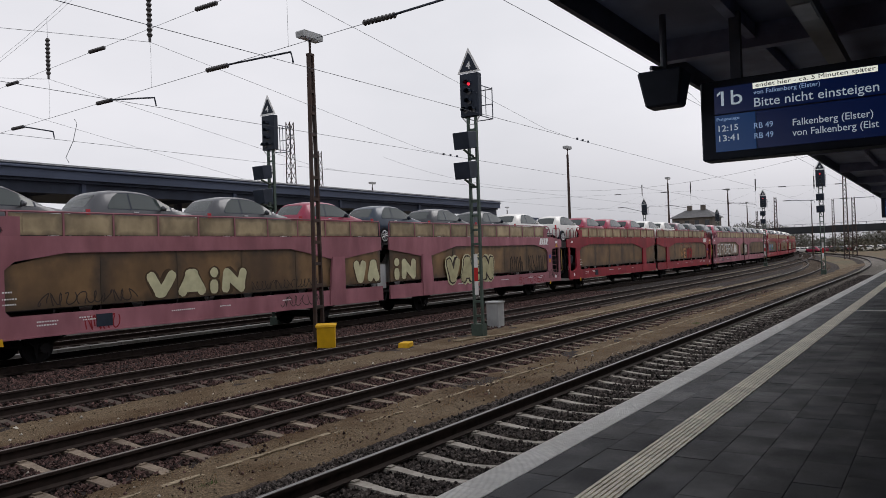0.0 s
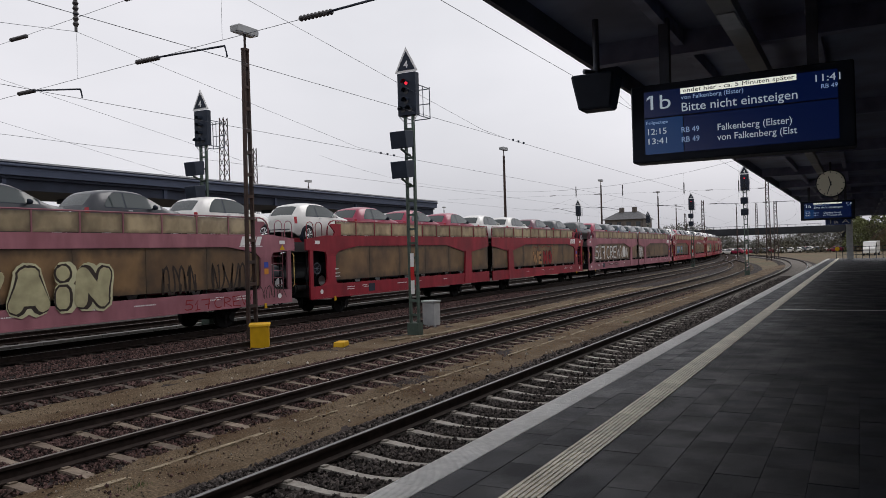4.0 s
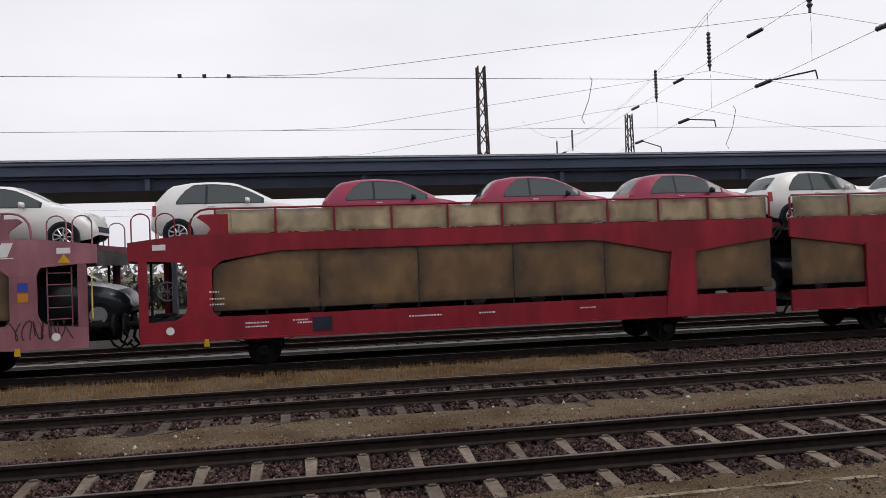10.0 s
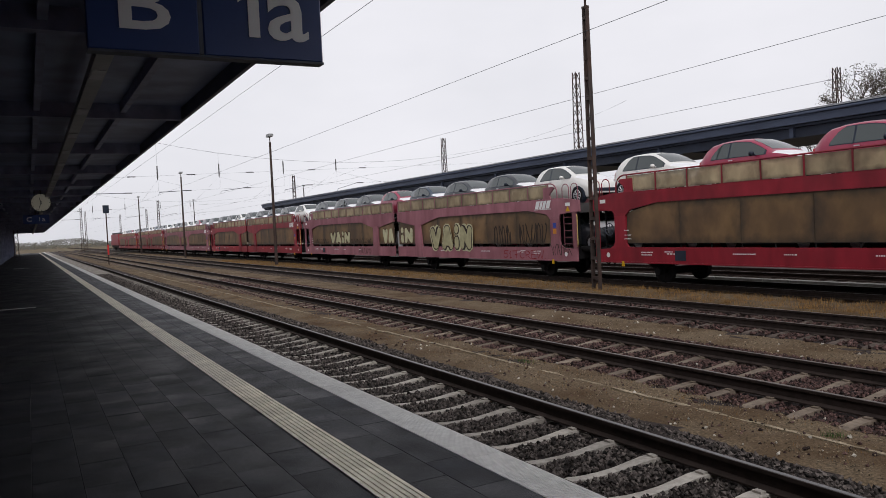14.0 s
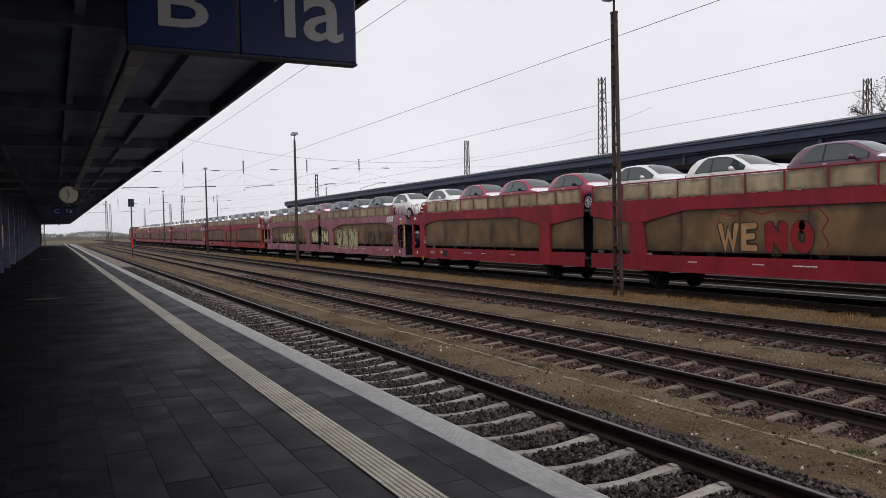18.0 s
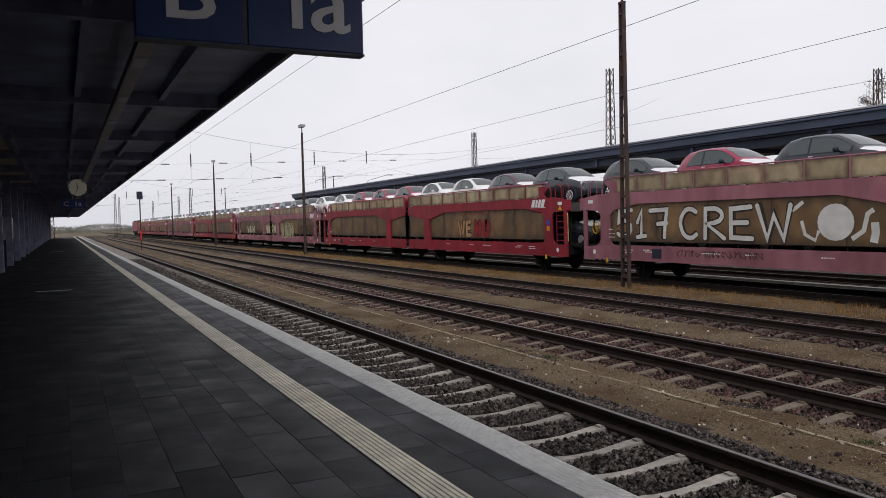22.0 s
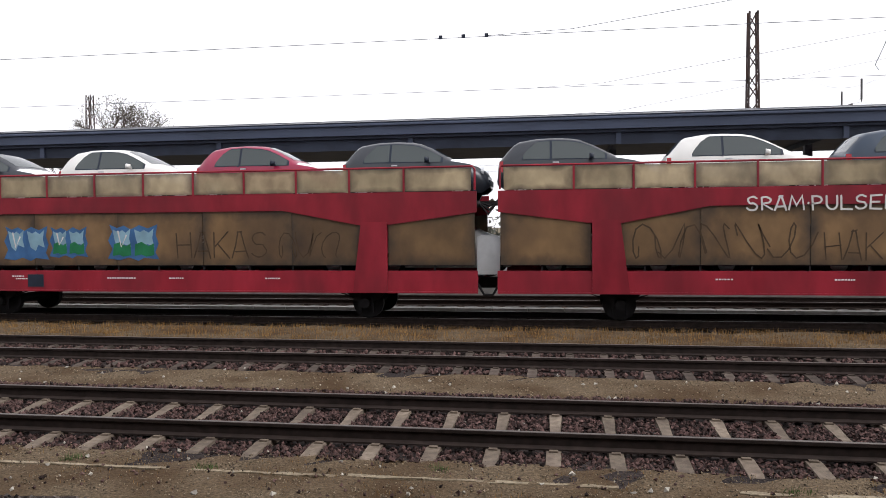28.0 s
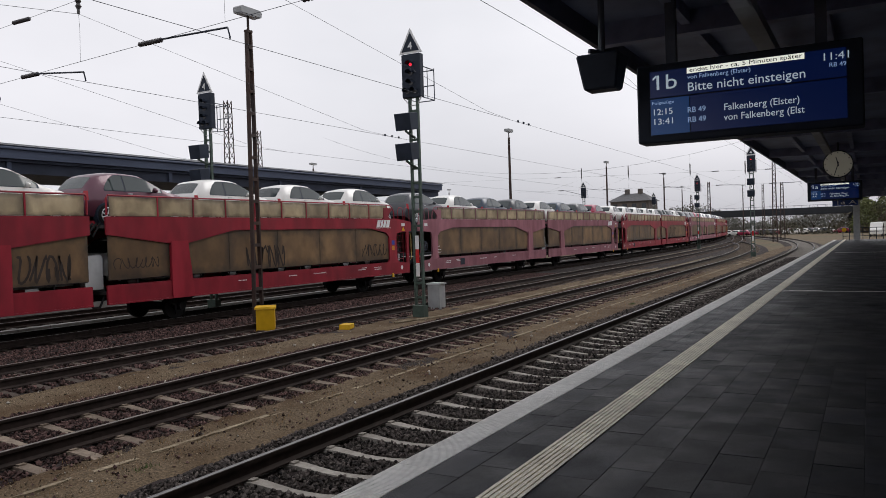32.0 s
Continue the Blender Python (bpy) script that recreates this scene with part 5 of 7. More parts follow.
while s < 62:
    ln = rng.uniform(0.6, 1.5)
    if rng.random() < 0.95:
        bm = B()
        w = rng.uniform(0.026, 0.042)
        yk = 7.02 + 0.02 * math.sin(s * 0.31)
        m = max(3, int(ln / 0.12))
        up = [(s + (ln - 0.03) * q / m, yk - w + rng.uniform(-0.010, 0.014)) for q in range(m + 1)]
        dn = [(s + (ln - 0.03) * q / m, yk + w + rng.uniform(-0.014, 0.010)) for q in range(m, -1, -1)]
        top = -0.752 + rng.uniform(-0.010, 0.008)
        rim = [bm.verts.new((a, b, top + rng.uniform(-0.008, 0.004))) for a, b in up + dn]
        low = [bm.verts.new((a, b, -0.83)) for a, b in up + dn]
        bm.faces.new(rim)
        for q in range(len(rim)):
            bm.faces.new((rim[q], low[q], low[(q + 1) % len(rim)], rim[(q + 1) % len(rim)]))
        part("kerb_stone", bm, M["oldkerb"], kerbs)
    s += ln
tube_th = thing("cable_tube", "pale cable tube lying beside the second track", "cable")
bm = B()
tube(bm, [(17.5, 11.3, -0.745), (19.4, 10.8, -0.745), (21.5, 10.75, -0.74), (26, 10.85, -0.74), (34, 10.9, -0.74), (46, 10.95, -0.74)], 0.035, 6)
part("sleeve", bm, M["oldkerb"], tube_th)


# ---- overhead wires ----
def wire(name, pts, r, parent, material=None):
    bm = B()
    tube(bm, pts, r, 4, False)
    return part(name, bm, material or M["black"], parent)


def insulator(bm, a, b, r=0.075):
    """A string of ribbed discs from a to b."""
    a, b = Vector(a), Vector(b)
    n = 9
    pts, rs = [], []
    for i in range(n * 2 + 1):
        pts.append(a.lerp(b, i / (n * 2)))
        rs.append(r if i % 2 else r * 0.55)
    tube(bm, pts, rs, 8)


CONTACT = 4.85
M["porcelain"] = mat("brown_porcelain", (0.050, 0.046, 0.046), 0.35, var=0.2, scale=6)
oh = tagged(thing("overhead_line", "overhead contact wires hung on cross-spans above the tracks", "overhead line"), kind="structure")
for yc in (T1, T2, T3, T4, T5, 36.5, 40.8, 45.2):
    if yc in CURVE:
        x0 = CURVE[yc][0]
        pts = [(-260, yc, CONTACT)] + [(*on_track(yc, x0 + k * 15)[:2], CONTACT) for k in range(9)]
    else:
        pts = [(-260, yc, CONTACT), (200, yc, CONTACT)]
    wire("contact_wire", pts, 0.0048, oh)


def cross_span(xs, skew, lo, hi, vert=28.0, tracks=(T1, T2, T3, T4, T5, 36.5, 40.8), zoff=0.0):
    def X(y):
        return xs + skew * (y - 8.78)
    base = 7.25 + zoff
    ys = [lo + (hi - lo) * i / 24 for i in range(25)]
    for d in (0.0, 0.10):
        wire("span_wire", [(X(y) + d, y, base + 0.0065 * (y - vert) ** 2) for y in ys], 0.0045, oh)
    wire("upper_cross_wire", [(X(y), y, 6.30 + zoff + 0.030 * (y - 9)) for y in (lo, 10, 20, 30, hi)], 0.0045, oh)
    wire("lower_cross_wire", [(X(y), y, 5.05 + zoff + 0.026 * (y - 6.4)) for y in (lo, 5, 9, 14, 20, 24, 30)], 0.0045, oh)
    for y in tracks:
        x = X(y)
        zt = base + 0.0065 * (y - vert) ** 2
        zi = 6.0 + zoff + 0.035 * (y - 8.78)
        bm = B()
        tube(bm, [(x, y, zt), (x, y, zi + 1.02)], 0.005, 4)
        part("hanger", bm, M["black"], oh)
        bm = B()
        insulator(bm, (x, y, zi + 1.02), (x, y, zi + 0.10), 0.062)
        tube(bm, [(x, y, zi + 0.1), (x, y, zi)], 0.03, 5)
        part("insulator", bm, M["porcelain"], oh, "dark ribbed insulator string")
        wire("stitch_wire", [(x - 11, y, CONTACT + 0.01), (x - 9.5, y, CONTACT + 0.06), (x, y, zi), (x + 9.5, y, CONTACT + 0.06), (x + 11, y, CONTACT + 0.01)], 0.0040, oh)
        wire("drop_wire", [(x, y, zi), (x + 0.05, y + 0.05, zi - 0.25), (x, y, 5.05 + zoff + 0.026 * (y - 6.4))], 0.0035, oh)
        for zc, yo in ((6.30 + zoff + 0.030 * (y + 2.4 - 9), 2.4), (5.05 + zoff + 0.026 * (y + 2.1 - 6.4), 2.1)):
            bm = B()
            insulator(bm, (X(y + yo), y + yo - 0.3, zc), (X(y + yo), y + yo + 0.3, zc), 0.048)
            part("insulator", bm, M["porcelain"], oh, "dark sausage-shaped insulator")
        bm = B()
        tube(bm, [(X(y + 1.8), y + 1.8, 5.05 + zoff + 0.026 * (y - 4.6)), (X(y) + 0.1, y + 0.05, CONTACT + 0.20), (X(y) + 0.1, y, CONTACT + 0.02)], 0.018, 5)
        part("steady_arm", bm, M["black"], oh, "steady arm that holds the wire")


cross_span(9.0, 0.145, -1, 55)
cross_span(-60.0, 0.0, -1, 55, vert=24, tracks=(T1, T2, T3, T4, T5))
cross_span(68.0, 0.06, -1, 55, vert=24, tracks=(T1, T2, T3, T4 + 0.4, T5 + 0.4))
cross_span(-125.0, 0.0, -1, 55, vert=24, tracks=(T1, T2, T3, T4, T5))
for x, z0, z1 in ((8.6, 7.3, 5.8), (13.5, 6.35, 4.95)):
    wire("jumper_wire", [(x + 0.22, T5, z0), (x + 0.30, T5, z0 - 0.12), (x + 0.16, T5, (z0 + z1) / 2), (x - 0.10, T5, z1 + 0.15), (x, T5, z1)], 0.010, oh)
for x, y, z in ((-1.7, T3, 4.87), (-1.0, T2, 4.87), (21, T2, 4.87), (20.8, T3, 4.87)):
    bm = B()
    for k in (-0.4, 0, 0.4):
        box(bm, x + k - 0.03, x + k + 0.03, y - 0.02, y + 0.02, z - 0.03, z + 0.03)
    part("wire_clamp", bm, M["black"], oh)


def lattice_mast(x, y, h, w0=0.62, w1=0.34):
    """A square steel lattice mast."""
    root = thing("lattice_mast", "grey steel lattice mast of the overhead line", "mast", pose(x, y, -0.8), group="lattice masts")
    for sx in (-1, 1):
        for sy in (-1, 1):
            bm = B()
            tube(bm, [(sx * w0 / 2, sy * w0 / 2, 0), (sx * w1 / 2, sy * w1 / 2, h)], 0.045, 4)
            part("corner_leg", bm, M["lattice"], root)
    n = int(h / 0.62)
    bm = B()
    for face in range(4):
        for i in range(n):
            a, b = i / n, (i + 1) / n
            wa, wb = (w0 + (w1 - w0) * a) / 2, (w0 + (w1 - w0) * b) / 2
            s = 1 if i % 2 else -1
            p, q = (-s * wa, -wa, a * h), (s * wb, -wb, b * h)
            r = Matrix.Rotation(face * math.pi / 2, 3, "Z")
            tube(bm, [r @ Vector(p), r @ Vector(q)], 0.028, 4)
    tagged(part("bracing", bm, M["lattice"], root), kind="stuff")
    return root


for x, y, h in ((8.2, 35.5, 11.7), (21, 47.7, 11.8), (-42.7, 34.6, 12.7), (-74, 41, 12.0), (36.5, 36, 11.6), (47.9, 44, 11.6), (-33.4, 50, 12), (118, 11.5, 12.4), (128, 11.4, 9.0), (150, 26, 11), (-125, 40, 12), (-128, -1.5, 13), (-180, 26, 11), (-210, 12, 11), (-230, 30, 11), (-260, 16, 12), (-300, 30, 12), (205, 40, 11), (190, 21, 12)):
    lattice_mast(x, y, h)

# ---- platform signs ----
SIGNBLUE = mat("sign_blue", (0.022, 0.052, 0.190), 0.4, var=0.08, scale=2)
SIGNWHITE = mat("sign_white", (0.88, 0.88, 0.88), 0.5)
FACE_MX = Matrix(((0, 0, -1, 0), (-1, 0, 0, 0), (0, 1, 0, 0), (0, 0, 0, 1)))   # reads towards -x
FACE_PX = Matrix(((0, 0, 1, 0), (1, 0, 0, 0), (0, 1, 0, 0), (0, 0, 0, 1)))     # reads towards +x


def letters(s, height, x, y, z, face, material, parent, width=None, align="LEFT", bold=0.0, flush=False):
    """Words on a sign: capitals of that height, from the point (x, y, z); flush: the ink itself begins there."""
    me = text_mesh(s, 1.0, 0.002, align, bold)
    if flush:
        me.transform(Matrix.Translation((-min(v.co.x for v in me.vertices), 0, 0)))
    co = np.array([v.co for v in me.vertices])
    cap = 0.70
    k = height / cap
    kx = k
    if width:
        kx = width / max(1e-6, co[:, 0].max() - co[:, 0].min())
    o = part("lettering", me, material, parent)
    o.matrix_basis = Matrix.Translation((x, y, z)) @ face @ Matrix.Diagonal((kx, k, 1, 1))
    return o


def flag_of_one(height, x, y, z, face, material, parent):
    """The slanted upstroke of a figure 1; the point is the top of its stem."""
    bm = B()
    w = height
    prism(bm, [(0.0, 0.0), (0.0, -0.16 * w), (-0.20 * w, -0.30 * w), (-0.20 * w, -0.17 * w)], 0.0, 0.003)
    o = part("lettering", bm, material, parent)
    o.matrix_basis = Matrix.Translation((x, y, z)) @ face @ Matrix.Rotation(-math.pi / 2, 4, "X")
    return o


sec = thing("platform_sign", "dark blue hanging sign with white letters B and 1a", "sign", pose(0, -0.03, -0.015))
for y0, y1 in ((0.42, 1.035), (1.06, 1.81)):
    bm = B()
    box(bm, -4.82, -4.75, y0, y1, 2.70, 3.36)
    part("panel", bm, SIGNBLUE, sec, bevel=0.008)
bm = B()
box(bm, -4.815, -4.755, 1.035, 1.06, 2.705, 3.36)
box(bm, -4.83, -4.74, 0.42, 1.81, 2.685, 2.699)
part("frame", bm, M["steel"], sec)
for y in (0.7, 1.5):
    bm = B()
    tube(bm, [(-4.78, y, 3.36), (-4.78, y, 4.0)], 0.025, 8)
    part("hanger", bm, M["steel"], sec)
# seen from +x, so the words run towards +y
letters("B", 0.30, -4.745, 0.556, 2.83, FACE_PX, SIGNWHITE, sec, 0.285, bold=0.012)
letters("1", 0.30, -4.745, 1.335, 2.83, FACE_PX, SIGNWHITE, sec, 0.07, bold=0.006, flush=True)
letters("a", 0.41, -4.745, 1.455, 2.83, FACE_PX, SIGNWHITE, sec, 0.265, bold=0.012, flush=True)
flag_of_one(0.34, -4.7425, 1.342, 3.135, FACE_PX, SIGNWHITE, sec)

DISP_BLUE = mat("display_blue", (0.01, 0.02, 0.06), 0.25, emit=(0.004, 0.018, 0.125), estr=0.16)
DISP_LIGHT = mat("display_light_blue", (0.01, 0.03, 0.08), 0.25, emit=(0.008, 0.06, 0.22), estr=0.26)
DISP_TEXT = mat("display_text", (0.3, 0.3, 0.3), 0.4, emit=(0.55, 0.68, 0.78), estr=0.40)
DISP_DIM = mat("display_text_dim", (0.2, 0.2, 0.3), 0.4, emit=(0.20, 0.33, 0.52), estr=0.6)
DISP_BAR = mat("display_bar", (0.3, 0.3, 0.3), 0.4, emit=(0.66, 0.68, 0.60), estr=0.9)
DISP_INK = mat("display_ink", (0.01, 0.012, 0.02), 0.4)


def display(x, dy, dz, full):
    d = thing("departure_display", "hanging blue departure display with white words, switched on", "display", pose(0, dy, dz))
    bm = B()
    box(bm, x + 0.004, x + 0.30, -0.05, 2.04, 2.49, 3.30)
    hous = part("housing", bm, M["black"], d, "black metal housing", bevel=0.015)
    bm = B()
    box(bm, x - 0.004, x + 0.003, 0.09, 1.90, 2.955, 3.225)
    part("screen", bm, DISP_BLUE, d, "glowing dark blue screen")
    bm = B()
    box(bm, x - 0.004, x + 0.003, 0.09, 1.50, 2.57, 2.94)
    part("screen", bm, DISP_BLUE, d)
    bm = B()
    box(bm, x - 0.004, x + 0.003, 1.51, 1.90, 2.57, 2.94)
    part("screen", bm, DISP_LIGHT, d, "lighter blue time column")
    for y in (0.3, 1.70):
        bm = B()
        box(bm, x + 0.08, x + 0.18, y - 0.05, y + 0.05, 3.30, 4.0 - dz)
        part("hanger", bm, M["steel"], d)
    xf = x - 0.006
    F = FACE_MX
    bm = B()
    box(bm, xf, xf + 0.0015, 0.44, 1.525, 3.165, 3.222)
    part("ticker_bar", bm, DISP_BAR, d, "pale scrolling message bar")
    letters("1b" if full else "1a", 0.15, xf - 0.003, 1.885, 3.035, F, DISP_TEXT, d, 0.205)
    flag_of_one(0.17, xf - 0.005, 1.836, 3.186, F, DISP_TEXT, d)
    letters("endet hier - ca. 5 Minuten später", 0.040, xf - 0.004, 1.50, 3.178, F, DISP_INK, d, 1.04)
    letters("von Falkenberg (Elster)", 0.042, xf - 0.003, 1.52, 3.108, F, DISP_DIM, d, 0.60)
    letters("Bitte nicht einsteigen", 0.088, xf - 0.003, 1.525, 2.985, F, DISP_TEXT, d, 1.08)
    letters("11:41", 0.068, xf - 0.003, 0.30, 3.122, F, DISP_TEXT, d, 0.21)
    letters("RB 49", 0.040, xf - 0.003, 0.235, 3.055, F, DISP_DIM, d, 0.14)
    letters("Folgezüge", 0.030, xf - 0.003, 1.885, 2.885, F, DISP_DIM, d, 0.22)
    for z, tm, w in ((2.775, "12:15", "Falkenberg (Elster)"), (2.675, "13:41", "von Falkenberg (Elst")):
        letters(tm, 0.062, xf - 0.003, 1.885, z, F, DISP_TEXT, d, 0.19)
        letters("RB 49", 0.055, xf - 0.003, 1.53, z - 0.006, F, DISP_DIM, d, 0.175)
        letters(w, 0.066, xf - 0.003, 1.178, z - 0.02, F, DISP_TEXT, d, 0.68 if "von" not in w else 0.73)
    return d


display(8.05, -0.03, 0.0, True)
display(36.6, 0.14, 0.08, False)


def clock(x, y, z, r, toward):
    """A round platform clock that shows 11:33."""
    c = thing("platform_clock", "round white platform clock with black bars, hung from the canopy", "clock", pose(x, y, z, 0, 0, 0 if toward < 0 else 180))
    bm = B()
    disc(bm, (0.06, 0, 0), "x", r, 0.12, 32)
    part("case", bm, M["black"], c)
    bm = B()
    disc(bm, (-0.004, 0, 0), "x", r * 0.93, 0.008, 32)
    part("dial", bm, mat("clock_dial", (0.45, 0.43, 0.36), 0.5, emit=(0.9, 0.86, 0.68), estr=0.05), c, "pale dial")
    for k in range(12):
        a = math.pi * k / 6
        bm = B()
        q = [(0.018, 0.78), (0.018, 0.90), (-0.018, 0.90), (-0.018, 0.78)]
        prism(bm, [(px * 1.3 * r * math.cos(a) + pz * r * math.sin(a), -px * 1.3 * r * math.sin(a) + pz * r * math.cos(a)) for px, pz in q], 0, 0.003)
        part("hour_mark", bm, M["black"], c).matrix_basis = Matrix.Translation((-0.011, 0, 0)) @ Matrix.Rotation(-math.pi / 2, 4, "Z")
    for a, ln, w in ((math.radians(346), 0.55, 0.04), (math.radians(198), 0.85, 0.03)):
        bm = B()
        q = [(w, -0.15), (w * 0.7, ln), (-w * 0.7, ln), (-w, -0.15)]
        prism(bm, [(px * r * math.cos(a) + pz * r * math.sin(a), -px * r * math.sin(a) + pz * r * math.cos(a)) for px, pz in q], 0, 0.003)
        part("clock_pointer", bm, M["black"], c).matrix_basis = Matrix.Translation((-0.016, 0, 0)) @ Matrix.Rotation(-math.pi / 2, 4, "Z")
    bm = B()
    tube(bm, [(0.06, 0, r), (0.06, 0, 3.95 - z)], 0.025, 8)
    part("hanger", bm, M["steel"], c)


clock(25.0, 0.64, 3.315, 0.40, -1)
clock(-37.0, 0.62, 3.40, 0.40, 1)
sgn = thing("platform_sign", "small dark hanging sign with letter C and 1a", "sign")
bm = B()
box(bm, -39.06, -39.0, -0.1, 0.95, 2.55, 2.95)
part("panel", bm, SIGNBLUE, sgn)
letters("C  1a", 0.20, -38.995, 0.02, 2.66, FACE_PX, SIGNWHITE, sgn, 0.75)
bm = B()
tube(bm, [(-39.03, 0.4, 2.95), (-39.03, 0.4, 4.0)], 0.03, 6)
part("hanger", bm, M["steel"], sgn)
sgn = thing("platform_sign", "small dark hanging sign with 1a and letter A", "sign")
bm = B()
box(bm, 40.0, 40.06, 0.3, 1.35, 2.40, 2.72)
part("panel", bm, SIGNBLUE, sgn)
letters("1a A", 0.18, 39.995, 1.25, 2.47, FACE_MX, SIGNWHITE, sgn, 0.8)
bm = B()
tube(bm, [(40.03, 0.8, 2.72), (40.03, 0.8, 4.0)], 0.03, 6)
part("hanger", bm, M["steel"], sgn)

# hooded box under the canopy edge
spk = thing("floodlight", "black hooded lamp box hung from the canopy edge", "lamp", pose(7.75, 2.28, 3.04))
bm = B()
v = [bm.verts.new(p) for p in ((-0.12, -0.17, 0.0), (0.12, -0.17, 0.0), (0.12, 0.17, 0.0), (-0.12, 0.17, 0.0), (-0.18, -0.23, 0.36), (0.18, -0.23, 0.36), (0.18, 0.23, 0.36), (-0.18, 0.23, 0.36))]
for q in ((3, 2, 1, 0), (4, 5, 6, 7), (0, 1, 5, 4), (1, 2, 6, 5), (2, 3, 7, 6), (3, 0, 4, 7)):
    bm.faces.new([v[i] for i in q])
part("housing", bm, M["black"], spk, bevel=0.02)
bm = B()
tube(bm, [(0, 0, 0.36), (0, 0, 0.95)], 0.035, 8)
tube(bm, [(-0.12, 0.1, 0.40), (0.12, -0.1, 0.40)], 0.025, 6)
part("bracket", bm, M["steel"], spk)

# ---- windows of buildings and engine ----
M["coachglass"] = mat("coach_glass", (0.03, 0.035, 0.04), 0.08)


# ---- the engine at the head of the train ----
eng = thing("locomotive", "red electric locomotive at the head of the car train", "locomotive")
bm = B()
prism(bm, [(-8.2, 1.2), (8.2, 1.2), (8.2, 2.3), (7.3, 3.6), (-7.3, 3.6), (-8.2, 2.3)], -1.45, 1.45)
part("body", bm, M["wred"], eng, bevel=0.06)
bm = B()
box(bm, -7.0, 7.0, -1.2, 1.2, 3.6, 3.95)
part("roof", bm, M["deck"], eng)
bm = B()
box(bm, -8.0, 8.0, -1.3, 1.3, 0.75, 1.2)
part("underframe", bm, M["under"], eng)
for k in (-4.6, 4.6):
    bm = B()
    box(bm, k - 1.9, k + 1.9, -1.2, 1.2, 0.25, 0.8)
    bg = part("bogie", bm, M["under"], eng)
    wheel_parts(bg, k - 1.3, 0.6)
    wheel_parts(bg, k + 1.3, 0.6)
for k in (-6.6, 6.6):
    bm = B()
    box(bm, k - 0.5, k + 0.5, -1.46, -1.44, 2.3, 3.0)
    part("cab_window", bm, M["coachglass"], eng)
ride(eng, AB0 - 5 * PAIR - 8.6, 0, RAIL)


# ---- bridge, house, trees and far yard ----
M["conc"] = mat("bridge_concrete", (0.038, 0.041, 0.046), 0.85, var=0.15, scale=0.3, grime=0.4, gscale=0.2)
bridge = thing("road_bridge", "grey concrete road bridge across the yard", "bridge")
bm = B()
box(bm, 236, 246, -60, 110, 4.4, 6.3)
part("deck", bm, M["conc"], bridge)
bm = B()
for k in range(85):
    box(bm, 236.1, 236.2, -60 + k * 2, -59.9 + k * 2, 6.3, 7.0)
box(bm, 236.1, 236.2, -60, 110, 6.92, 7.0)
part("parapet", bm, M["steel"], bridge)
for y in (-14, 4, 62, 84):
    bm = B()
    box(bm, 239, 243, y - 0.6, y + 0.6, -0.86, 4.6)
    part("pier", bm, M["conc"], bridge)
house = thing("house", "brick yard house with hipped slate roof and chimneys", "house", pose(176, 47.2, -0.86, 0, 0, 0))
M["housebrick"] = mat("house_brick", (0.125, 0.108, 0.095), 0.85, var=0.2, scale=1)
bm = B()
box(bm, -4, 4, -4.4, 4.4, 0, 9.0)
part("wall", bm, M["housebrick"], house)
bm = B()
a = [bm.verts.new(p) for p in ((-4.6, -5.0, 9.0), (4.6, -5.0, 9.0), (4.6, 5.0, 9.0), (-4.6, 5.0, 9.0), (0, -2.4, 10.9), (0, 2.4, 10.9))]
for q in ((0, 1, 4), (1, 2, 5, 4), (2, 3, 5), (3, 0, 4, 5), (3, 2, 1, 0)):
    bm.faces.new([a[i] for i in q])
M["slate"] = mat("house_slate", (0.10, 0.10, 0.105), 0.7, var=0.2, scale=2)
roof = part("roof", bm, M["slate"], house)
for y in (-1.5, 1.5):
    bm = B()
    box(bm, -0.4, 0.4, y - 0.5, y + 0.5, 10.1, 11.9)
    part("chimney", bm, M["housebrick"], roof)
for z in (1.2, 4.0, 6.9):
    for y in (-3.3, -1.1, 1.1, 3.3):
        bm = B()
        box(bm, -4.03, -3.98, y - 0.5, y + 0.5, z, z + 1.5)
        part("window", bm, M["coachglass"], house)
hall = thing("yard_shed", "low grey flat-roofed yard shed beyond the platforms", "shed", pose(92, 45, -0.86))
bm = B()
box(bm, -14, 14, -5, 5, 0, 6.1)
part("wall", bm, M["conc"], hall)
bm = B()
box(bm, -14.5, 14.5, -5.5, 5.5, 6.1, 6.5)
part("roof", bm, M["fascia"], hall)

M["bark"] = mat("bark", (0.06, 0.05, 0.042), 0.9, var=0.3, scale=3)
M["twig"] = mat("bare_twigs", (0.075, 0.06, 0.05), 0.95, var=0.3, scale=4)
M["bud"] = mat("sparse_spring_leaves", (0.085, 0.078, 0.056), 0.9, var=0.4, scale=2)


